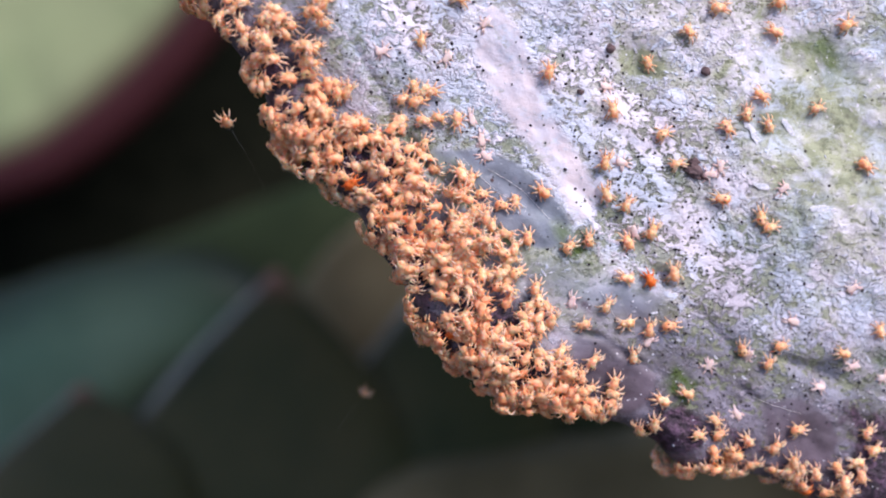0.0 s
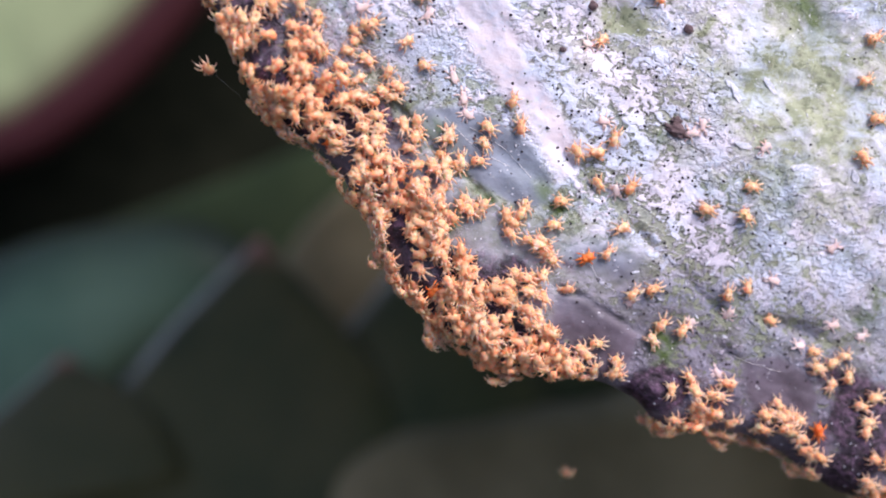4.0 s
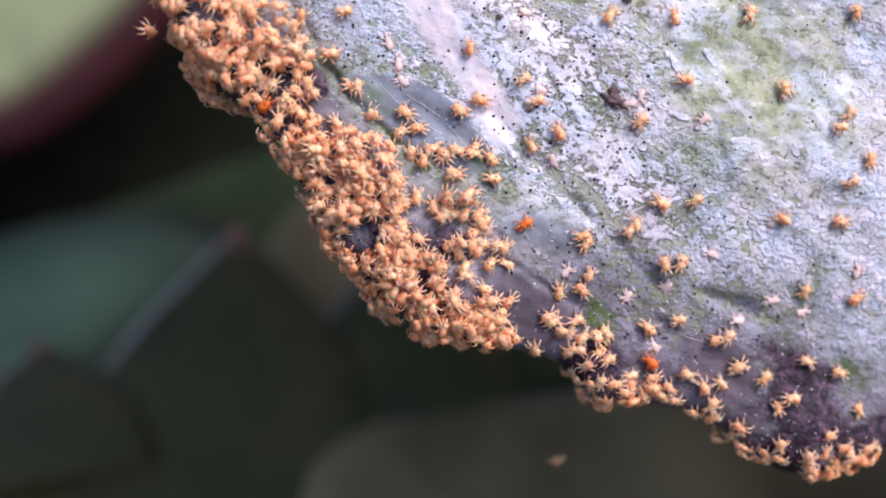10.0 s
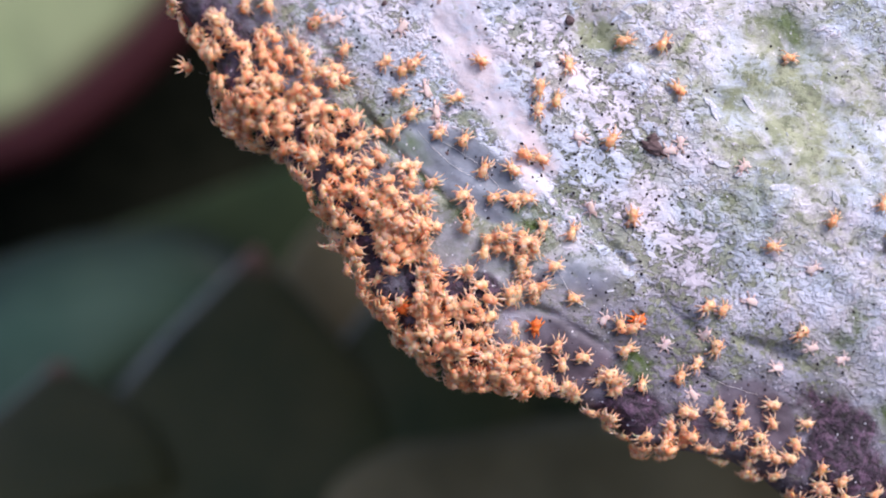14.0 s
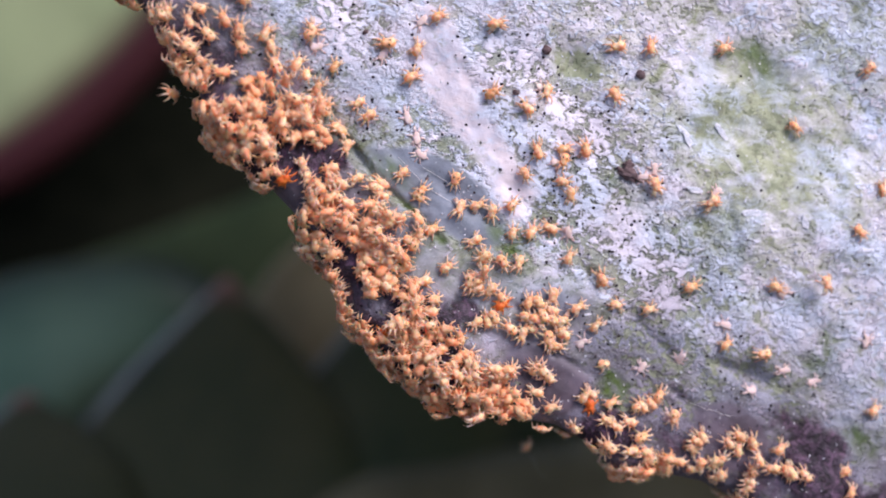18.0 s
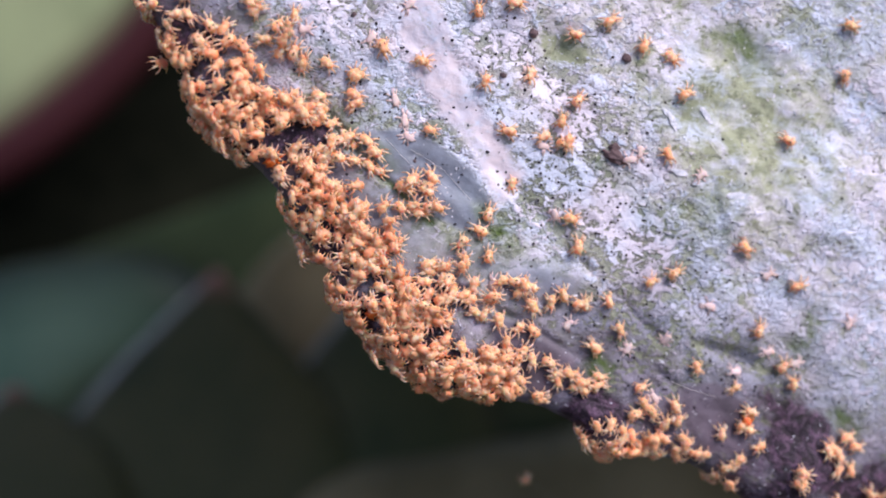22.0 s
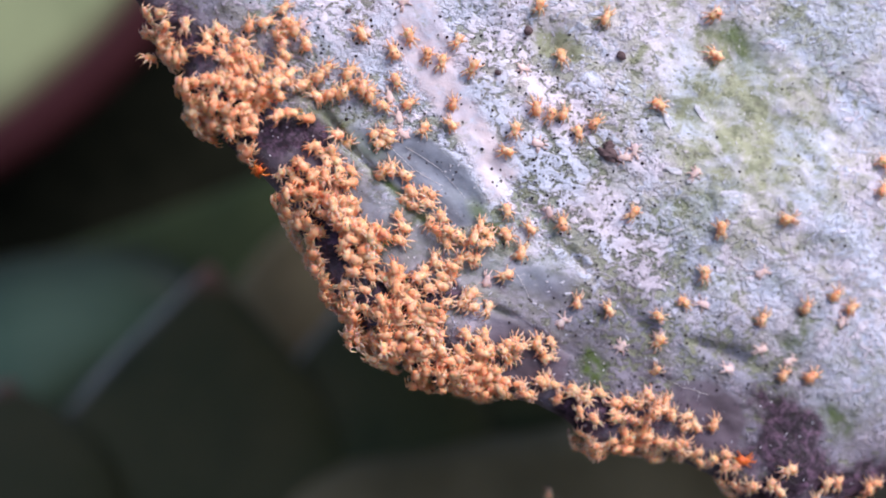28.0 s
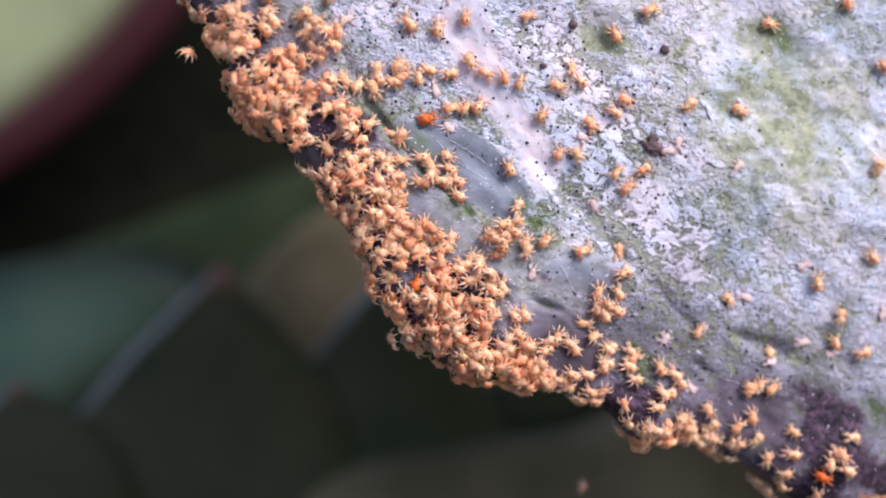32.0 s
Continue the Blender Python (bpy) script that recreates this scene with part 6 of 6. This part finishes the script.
stray(None, (0, -5.87, 1.00), (22.7, -5.87, 1.00), (25, -5.87, 6.12), (28, -4.08, 5.91), (30, -4.43, 5.53), (32, -4.43, 5.53))
stray(None, (0, 9.06, 14.59), (22, 9.06, 14.59), (25, 6.06, 8.59), (28, 8.29, 10.21), (30.6, 12.29, 14.21), (32, 12.29, 14.21))
stray(None, (0, 2.85, 1.00), (18, 2.85, 1.00), (25, 2.85, 16.31), (28, 2.34, 15.34), (30.7, -3.66, 15.34), (32, 2.96, 14.98))
stray(None, (0, 14.64, 13.43), (22.3, 14.64, 13.43), (25, 8.64, 13.43), (28, 9.71, 12.75), (30, 8.79, 12.84), (32, 8.65, 12.23))
stray(None, (0, -7.80, 11.23), (25.4, -7.80, 11.23), (28, -3.80, 7.23), (30, -4.52, 7.38), (32, -4.52, 7.38))
stray(None, (0, -7.34, 11.45), (25.4, -7.34, 11.45), (28, -3.34, 7.45), (30, -4.27, 6.42), (32, -3.09, 7.04))
stray(None, (0, -3.34, 1.00), (25.8, -3.34, 1.00), (28, -3.34, 5.80), (30, -3.71, 6.48), (32, -3.88, 6.17))
stray(None, (0, -6.10, 15.12), (25.4, -6.10, 15.12), (28, -2.10, 11.12), (30, -1.08, 9.64), (32, -1.08, 9.64))
stray(None, (0, -4.82, 11.68), (27.4, -4.82, 11.68), (30, -0.82, 7.68), (32, -0.91, 7.96))
stray(RED, (0, -0.43, 1.00), (27.5, -0.43, 1.00), (28, -0.43, 0.40), (30, -0.50, 0.55), (32, -0.71, 1.41))
stray(RED, (0, -5.58, 1.00), (27.5, -5.58, 1.00), (28, -5.58, 0.51), (30, -5.20, 1.39), (32, -3.59, 4.63))
stray(None, (0, 12.82, 14.89), (27.3, 12.82, 14.89), (30, 6.82, 14.89), (32, 6.82, 14.89))
stray(None, (0, 4.55, 1.00), (25.1, 4.55, 1.00), (32, 4.55, 16.27))
# the swarm: seconds, then places along the margin, from the rim (mm), and how many sit there
crowd(0, (-11.3, 0.8, 10), (-10.1, 1.8, 12), (-10, 0.7, 10), (-9.4, 3.3, 8), (-8.7, 2.4, 8), (-8.5, 1.1, 6), (-7.6, 0.5, 12), (-7.6, 1.8, 8), (-7.6, 2.7, 4), (-6.6, 1.9, 12), (-6.5, 0.4, 10), (-5.5, 4.3, 4), (-5.4, 0.6, 6), (-5.4, 1.6, 8), (-5.3, 2.8, 10), (-4.2, 1.3, 10), (-4.1, 2.9, 12), (-3.3, 1.7, 8), (-3.1, 3.6, 8), (-2.5, 1, 12), (-2, 3.4, 22), (-1.8, 2.4, 24), (-1, 0, 10), (-1, 3.9, 8), (-0.5, 1.6, 12), (-0.2, 3, 14), (0.4, 0.6, 10), (1, 1.4, 14))
crowd(0, (1.2, 3.1, 16), (2, 0.8, 14), (2.7, 2.3, 12), (3.5, 1.2, 10), (4.5, 0.9, 4), (7.9, 0, 8), (8.2, 2, 3), (9.1, 1, 8), (11.1, 0.7, 10), (12.6, 1.5, 6))
crowd(3.5, (-11.2, 0, 6), (-9.9, 0.8, 12), (-9.4, 1.7, 8), (-9.2, 0.6, 10), (-8.6, 3.1, 6), (-7.9, 2.5, 10), (-7.8, 0, 12), (-7.1, 1.2, 12), (-7, 3.9, 5), (-6.6, 0, 8), (-6.4, 3.4, 6), (-6, 2.1, 12), (-5.5, 0.8, 10), (-5.2, 3.3, 5), (-4.9, 2.1, 8), (-4.2, 1.3, 10), (-3.9, 3.2, 7), (-3.5, 2, 6), (-3.1, 0.9, 12), (-2.3, 3.6, 10), (-2.2, 0, 14), (-2.1, 2.5, 22), (-1.2, 2.1, 14), (-1.2, 3.5, 6), (-1.1, 0.7, 12), (-0.3, 1.9, 10), (-0, 4.2, 4), (0.3, 0, 14))
crowd(3.5, (0.5, 1.6, 14), (1, 4.4, 8), (1.4, 2.6, 14), (1.5, 1.2, 16), (1.8, 3.3, 8), (2.3, 0, 12), (2.4, 2.2, 12), (3.2, 1, 8), (4.5, 1.4, 7), (5, 0, 4), (8.4, 0, 12), (8.4, 1.6, 9), (10.1, 0, 12), (10.9, 1.8, 10), (11.2, 0, 8), (11.2, 3.7, 8), (12.9, 0.2, 12), (13.1, 3.2, 6), (14.3, 1.6, 8))
crowd(8, (-9.5, 0.7, 12), (-9.4, 0, 8), (-8.4, 1.8, 5), (-8, 0, 5), (-7.8, 0.8, 12), (-7.6, 2.3, 10), (-7.1, 3.6, 8), (-6.7, 0, 12), (-6.6, 1.5, 14), (-5.5, 2.4, 12), (-5.1, 1.6, 10), (-5.1, 3.5, 2), (-4.9, 0, 8), (-4, 0.9, 10), (-3.2, 2.3, 12), (-2.8, 1.4, 14), (-2.2, 0, 10), (-2.2, 4.4, 4), (-2, 1.2, 14), (-2, 2.4, 24), (-2, 3.5, 14), (-1, 2.8, 20), (-0.6, 0.6, 10), (-0.5, 4.5, 6), (-0.2, 2.5, 14), (0.3, 1.5, 10), (0.4, 3.9, 9), (0.8, 0, 14))
crowd(8, (1.1, 2.2, 8), (1.5, 3.4, 12), (1.7, 1.5, 16), (2.3, 0.2, 12), (2.5, 2.2, 12), (3.3, 1.8, 8), (3.8, 0, 8), (4.5, 1.2, 7), (6.4, 0, 4), (6.5, 2, 6), (7.5, 0.7, 12), (8.2, 1.2, 7), (9.4, 1, 8), (11.8, 3.6, 4), (12, 0, 9), (12.1, 1, 5), (14.5, 1.5, 12))
crowd(12, (-9.9, 0, 12), (-8.6, 1.4, 10), (-8.5, 0, 10), (-7.8, 2.1, 12), (-7.5, 0.7, 12), (-7.2, 0, 10), (-7, 2.9, 16), (-6.8, 1.6, 7), (-6.5, 0, 10), (-6.2, 2.1, 7), (-6, 3.3, 7), (-5.6, 1.2, 5), (-5.1, 1.1, 8), (-5, 2.6, 5), (-4.9, 0, 10), (-4.3, 1.5, 5), (-3.7, 0.5, 10), (-3.2, 2.6, 5), (-3.1, 0, 12), (-2.7, 3.2, 5), (-2.6, 2, 14), (-2.2, 0, 12), (-2.1, 1.8, 14), (-1.9, 0, 8), (-1.8, 3.5, 14), (-1.5, 4.4, 4), (-1.2, 2.7, 14), (-1, 0, 12))
crowd(12, (-0.4, 2.1, 10), (0.3, 5.5, 7), (0.6, 2.2, 12), (0.7, 0.9, 14), (0.8, 4.5, 16), (0.9, 0, 10), (1.2, 5.3, 8), (1.5, 3.5, 14), (1.8, 1.5, 16), (2.4, 3.9, 7), (2.6, 0, 12), (2.9, 1.5, 14), (3.6, 2.5, 2), (3.7, 1.4, 9), (4.9, 1.6, 5), (6.7, 1.7, 7), (7.4, 0.9, 10), (8.2, 0, 8), (9, 1.3, 9), (10, 1, 4), (10.5, 2.1, 4), (12.6, 0.7, 12), (13.5, 0.7, 8), (13.6, 3.1, 2), (15.1, 0.7, 10), (15.4, 1.2, 7))
crowd(17, (-11, 0.6, 10), (-10.4, 1.5, 8), (-10, 0.7, 12), (-9.4, 2.7, 8), (-9.2, 1, 9), (-8.1, 3.4, 5), (-8, 0.9, 12), (-7.4, 4.5, 2), (-7.3, 0.5, 12), (-7.3, 2, 12), (-6.7, 2.8, 18), (-6.5, 1.9, 12), (-6.4, 0.3, 8), (-6.1, 3.3, 8), (-5.7, 2.4, 5), (-4.6, 2.1, 8), (-4, 1.1, 12), (-3.6, 0, 12), (-3.2, 2, 7), (-3.1, 3.5, 4), (-2.5, 0, 9), (-2.5, 2.6, 16), (-2.1, 4, 6), (-1.7, 2.3, 18), (-1.2, 0, 12), (-1.2, 3.3, 8), (-0.4, 2.3, 9), (-0.1, 1.5, 10))
crowd(17, (0.1, 0, 14), (0.4, 2.4, 6), (0.5, 4.5, 11), (1, 1.4, 16), (1.4, 0, 10), (1.5, 3.5, 5), (2, 0.6, 14), (2, 1.8, 14), (2.9, 2.1, 12), (2.9, 4.1, 10), (3.2, 1, 10), (3.6, 4.2, 4), (4, 2.1, 6), (4.3, 0.8, 9), (6, 0.7, 4), (7.2, 0.9, 12), (7.2, 2.3, 5), (8.3, 0.8, 10), (9.3, 0.6, 8), (9.6, 1.7, 3), (10.9, 1.7, 8), (11.6, 0.8, 5), (12.4, 2.1, 2))
crowd(21, (-11.2, 0.5, 8), (-10.3, 1.4, 5), (-10.2, 0.5, 10), (-9.6, 0, 4), (-9.4, 1.6, 8), (-8.8, 0, 4), (-8.7, 2.3, 6), (-8.7, 3.3, 6), (-7.7, 1.9, 10), (-7.6, 3.7, 8), (-7.5, 0.8, 14), (-6.8, 4.1, 8), (-6.7, 0, 4), (-6.7, 1, 12), (-6.4, 2.3, 14), (-5.6, 2.8, 9), (-5.5, 1.4, 7), (-5.3, 4.4, 3), (-4.9, 2.9, 7), (-4.7, 0, 4), (-4.4, 2.5, 9), (-4.1, 2, 6), (-3.9, 3.5, 6), (-3.5, 0.1, 10), (-3.5, 1.1, 8), (-2.8, 2.3, 10), (-2.6, 1.6, 10), (-2.3, 0.7, 10))
crowd(21, (-2.1, 3.4, 6), (-2, 4.2, 3), (-1.7, 2.8, 9), (-1.4, 4.5, 7), (-1.3, 0, 10), (-1.3, 1.1, 8), (-1.2, 2.1, 12), (-0.5, 1, 10), (-0.2, 2.4, 8), (0.2, 0.5, 14), (0.5, 2, 10), (0.5, 3.6, 9), (1.1, 1.3, 14), (1.4, 0, 12), (1.4, 3.1, 8), (1.6, 4.1, 6), (2.4, 1.2, 16), (3, 0.3, 10), (3.1, 4.6, 6), (3.2, 1.8, 12), (3.7, 4.5, 3), (3.8, 2.1, 8), (4.5, 1.2, 6), (4.9, 2.5, 5), (6.5, 1.8, 6), (7.3, 0.8, 12), (8.1, 0.8, 10), (8.1, 2.2, 6))
crowd(21, (9.2, 1, 6), (9.5, 1.8, 8), (10.7, 1.6, 2), (11.7, 0, 9), (13.6, 2.1, 4), (14.1, 3.9, 5))
crowd(24, (-10.8, 0, 10), (-10.1, 1.4, 10), (-10, 0, 8), (-9, 2.1, 10), (-8.7, 0.8, 8), (-8.5, 0, 8), (-8, 3, 4), (-7.7, 2.3, 10), (-7.5, 0.5, 12), (-7.5, 4.2, 7), (-7.4, 1.2, 6), (-6.8, 3.1, 10), (-6.6, 0.5, 8), (-6.5, 1.9, 8), (-6, 3.2, 8), (-5.3, 2.7, 7), (-5.3, 4.3, 2), (-4.9, 1.9, 3), (-4.7, 0.5, 5), (-4.2, 3, 9), (-3.8, 0.7, 12), (-3.8, 2.2, 5), (-3.6, 3.9, 5), (-3.1, 0, 10), (-3.1, 1.7, 6), (-2.7, 3.2, 2), (-2.4, 2.4, 8), (-2.2, 1.4, 10))
crowd(24, (-1.8, 3.3, 5), (-1.6, 1.3, 10), (-1.5, 4.5, 9), (-1.2, 0.2, 10), (-1.2, 2.9, 8), (-0.7, 2, 10), (-0.3, 1.3, 10), (-0.1, 0, 12), (-0.1, 4.7, 5), (0.4, 2.3, 10), (0.6, 3.4, 8), (0.8, 4.6, 9), (1, 1.5, 10), (1.3, 2.9, 6), (1.4, 0.7, 14), (1.9, 4.4, 9), (2.1, 3.4, 6), (2.3, 1.8, 12), (2.7, 0.5, 12), (2.9, 2.5, 7), (3, 3.8, 4), (3.3, 1.2, 14), (3.9, 2.2, 9), (4.8, 4.3, 2), (4.9, 1.6, 6), (5.2, 0.8, 5), (6, 1.6, 5), (7.3, 2.1, 4))
crowd(24, (7.4, 1.2, 12), (7.9, 0, 12), (8.2, 1.4, 8), (9.3, 0.9, 8), (10.2, 1.1, 8), (10.9, 2.9, 3), (11.6, 1, 7), (12.9, 2.2, 4), (13.8, 1.4, 6), (14.9, 4, 3), (15, 1.9, 3))
crowd(28, (-10.5, 0.7, 10), (-9.7, 0, 8), (-9.7, 0.7, 12), (-8.9, 2.1, 5), (-8.8, 0, 6), (-8.4, 3.7, 4), (-8.2, 1.9, 8), (-8.1, 3.1, 4), (-7.9, 0, 5), (-7.8, 0.5, 8), (-7.3, 2.6, 10), (-7.2, 4.2, 14), (-6.7, 1.8, 8), (-6.6, 3, 12), (-6.1, 1.1, 4), (-5.8, 3.7, 4), (-5.5, 3, 2), (-5.2, 4.3, 5), (-4.5, 4.5, 4), (-4.4, 2.5, 4), (-4.2, 1.5, 6), (-4.1, 0.3, 10), (-3.6, 2.6, 6), (-3.4, 0, 10), (-3.3, 2, 4), (-3.3, 4.5, 4), (-2.8, 1.8, 12), (-2.5, 4, 4))
crowd(28, (-2.4, 0.2, 10), (-1.8, 0, 8), (-1.7, 2.3, 12), (-1.3, 3.4, 5), (-1.3, 4.5, 6), (-0.9, 1.2, 10), (-0.7, 2.2, 8), (-0.6, 0, 8), (-0.4, 4.3, 8), (0.1, 0, 10), (0.3, 1.1, 12), (0.4, 2.5, 10), (0.6, 3.6, 8), (0.9, 4.7, 12), (1.1, 0.6, 12), (1.2, 2, 10), (1.8, 3.2, 8), (2, 1.5, 12), (3, 0.5, 10), (3, 2, 12), (3.8, 2.2, 8), (4.1, 0, 8), (4.5, 2.4, 3), (4.6, 0.8, 8), (5.7, 0.6, 4), (6.7, 1.5, 6), (7.7, 1.9, 10), (7.8, 0.3, 14))
crowd(28, (8.4, 1.3, 8), (8.5, 2.3, 10), (9.6, 0.4, 12), (9.8, 1.6, 7), (11.4, 0.8, 4), (12.7, 0.7, 8), (13.3, 1.5, 6), (14.7, 2.3, 4))
crowd(32, (-10.8, 0.3, 10), (-9.7, 0.9, 12), (-9.1, 1.6, 10), (-9, 0.6, 10), (-8.8, 2.5, 8), (-8.2, 1.6, 10), (-8.2, 3.7, 7), (-7.8, 2.2, 8), (-7.5, 1.1, 8), (-7.4, 0.2, 6), (-7.4, 4.4, 4), (-7.1, 3, 10), (-6.9, 1.7, 12), (-6.2, 1, 8), (-6.2, 2.9, 4), (-5.7, 2.1, 5), (-5.6, 3.8, 4), (-5.1, 0.8, 10), (-5.1, 2, 8), (-5.1, 4.4, 6), (-4.2, 0.8, 10), (-4.2, 2, 8), (-4.1, 3.3, 2), (-3.6, 1.7, 10), (-3.6, 2.8, 7), (-3.1, 0.9, 14), (-3, 2.2, 10), (-2.8, 3.6, 7))
crowd(32, (-2.6, 0, 10), (-2.3, 1.9, 14), (-1.9, 4.1, 6), (-1.8, 1.2, 12), (-1.3, 2.7, 10), (-0.8, 0.3, 12), (-0.4, 1.8, 10), (0, 0.7, 12), (0.1, 3.2, 12), (0.3, 1.9, 10), (0.4, 0, 10), (0.4, 4.6, 12), (1.1, 1.3, 14), (1.1, 4.6, 3), (1.2, 3.1, 8), (1.4, 2.2, 10), (2.2, 0.9, 14), (2.7, 2.8, 4), (2.8, 1.7, 12), (3.8, 0, 10), (3.8, 1.9, 7), (4.3, 3, 2), (4.4, 4.1, 6), (4.5, 0.7, 8), (5.5, 1.9, 7), (5.8, 0.9, 8), (6.2, 2.3, 4), (7.6, 0.6, 12))
crowd(32, (7.6, 2.1, 9), (8.7, 1.7, 12), (9.6, 1.1, 8), (10.1, 3, 4), (10.2, 1.9, 3), (10.7, 0.3, 7), (12.1, 2.2, 2), (12.8, 0, 12), (13.4, 1.5, 3), (13.6, 2.5, 3))
swarm(290)


def mite_mass(count):
    """The packed lower layer of the swarm along the rim, too crowded to tell one from another."""
    verts, faces = [], []
    shapes = []
    for n in range(4):
        v, f = mite_body_mesh(rnd.uniform(0.9, 1.1), 8, 6)
        v, f = list(v), list(f)
        for side in (-1, 1):
            for reach, knee, swing, length in LEG_SET:
                lv, lf = leg_mesh(side * (reach + rnd.uniform(-15, 15)), knee, side * swing, length * 0.75, 4)
                f += [tuple(i + len(v) for i in q) for q in lf]
                v += lv
        shapes.append((v, f))
    r = np.random.RandomState(3)
    every = np.array([p for t in sorted(CROWDS) for p in CROWDS[t]], float)
    every = every[every[:, 1] < 2.6]
    laid = 0
    while laid < count:
        # only where the crowd stays all the time
        a, s = every[r.randint(len(every)), :2] + r.normal(0, 0.4, 2)
        if min(sum(n * math.exp(-((a - x) ** 2 + (s - y) ** 2) / 0.5) for x, y, n in CROWDS[t]) for t in CROWDS) < 3.6:
            continue
        laid += 1
        s = max(s, -0.2)
        v, f = rnd.choice(shapes)
        m = on_leaf(a, s * 0.92, rnd.uniform(-0.05, 0.3), rnd.uniform(0, 360), rnd.uniform(-25, 25), rnd.uniform(-25, 25))
        faces += [tuple(i + len(verts) for i in q) for q in f]
        verts += [m @ p for p in v]
    ob = link("mite_swarm", verts, faces, SHADED_SHELL)
    ob.matrix_world = FRAME
    return tagged(ob, "dense crowd of pale orange mites packed along the leaf margin", "mites", kind="stuff")


mite_mass(300)


def shed_skin(a, b, head):
    """An empty cast skin, flattened, with crumpled legs."""
    ob = new("cast_skin")
    v, f = mite_body_mesh(0.75)
    v = [Vector((p.x * (1 + 0.4 * noise.noise(p * 9000 + Vector((a, b, 0)))), p.y * 0.85, p.z * 0.4)) for p in v]
    part("body", bm_of(v, f), SHED, ob)
    for side in (-1, 1):
        for reach, knee, swing, length in LEG_SET:
            lv, lf = leg_mesh(side * (reach + rnd.uniform(-25, 25)), 0.0, side * swing * rnd.uniform(-2, 3), length * 0.8, 4)
            part("leg", bm_of([Vector((p.x, p.y, p.z * 0.4)) for p in lv], lf), SHED, ob)
    set_on_leaf(ob, a, s_of(a, b), -0.01, head)
    return tagged(ob, "empty whitish pink cast mite skin stuck on the leaf", "mite skin", "cast skins on the leaf")


for a, b in ((-5.3, 6.1), (-3.9, 3.6), (-3.3, 3.3), (-2.9, 3.0), (-5.6, 4.6), (-1.3, 6.9), (0.5, 5.4), (2.9, 6.8), (2.1, 4.0), (1.9, 1.1), (4.6, 1.6), (7.4, 3.2),
             (8.3, 1.5), (9.9, 3.8), (11.4, 5.3), (10.4, 5.0), (7.9, 4.9), (8.8, 6.9), (3.0, 7.2), (5.0, 7.9), (12.0, 7.4), (-7.2, 3.5), (6.6, 2.2)):
    shed_skin(a, b, rnd.uniform(0, 360))


def dangling(kind, head, *keys):
    """A mite that hangs off the margin by its own silk: (seconds, u, v, w) in mm."""
    rows = [(t, FRAME @ Matrix.Translation(mm(u, v, w)) @ pose(0, 0, 0, 60 + 6 * math.sin(t), 10 * math.sin(t * 0.7), head + 4 * t)) for t, u, v, w in keys]
    ob = add_mite(kind, rows, 1.0)
    v, f = tube([mm(0, -0.2, 0.15), mm(0.05, -1.3, 0.4), mm(0.1, -2.6, 1.0)], [0.0014 * MM, 0.0012 * MM, 0.0012 * MM], 4)
    part("silk_thread", bm_of(v, f), SILK, ob, "hair-thin silk thread")
    return tagged(ob, "pale orange mite hanging off the leaf on a silk thread")


dangling(KINDS[0], 20, (0, -8.25, 5.35, -28.00), (6, -8.12, 5.70, -28.00), (9, -7.99, 5.58, -28.00), (13, -8.06, 5.94, -28.00), (19, -7.92, 5.87, -28.00), (23, -7.92, 6.28, -28.00), (28, -8.05, 6.18, -28.00), (32, -8.28, 6.17, -28.00))
dangling(KINDS[2], -40, (0, -4.59, -3.45, -33.50), (6, 4.62, -8.52, -33.50), (9, 4.76, -8.06, -33.50), (13, 4.71, -8.77, -33.50), (19, 3.14, -5.04, -33.50), (23, 3.93, -7.57, -33.50), (28, 4.67, -7.81, -33.50), (32, 4.48, -7.72, -33.50))
for ob in (*KINDS, RED):
    for o in (*ob.children_recursive, ob):
        bpy.data.objects.remove(o)


def leg_rows(leg, n, going):
    """The leg swings about its hip while the mite walks; legs next to each other step by turns."""
    hip = Vector(leg.data.vertices[0].co)
    rows = [(0.0, 0.0)]
    for t0, t1 in going:
        steps_n = max(2, int((t1 - t0) / 0.25))
        for i in range(steps_n + 1):
            t = t0 + (t1 - t0) * i / steps_n
            if t - rows[-1][0] > 0.08 and t < 31.9:
                rows.append((t, 0.0 if i in (0, steps_n) else (16 if (i + n) % 2 else -16)))
    rows.append((32.0, 0.0))
    return [(t, Matrix.Translation(hip) @ Matrix.Rotation(radians(an), 4, "Z") @ Matrix.Translation(-hip)) for t, an in rows]


def motions():
    for ob, rows in MOVERS:
        walk(ob, rows)
    for ob, going in STEPPERS:
        for n, leg in enumerate(o for o in ob.children if o.name.startswith("leg")):
            walk(leg, leg_rows(leg, n, going))


motions()
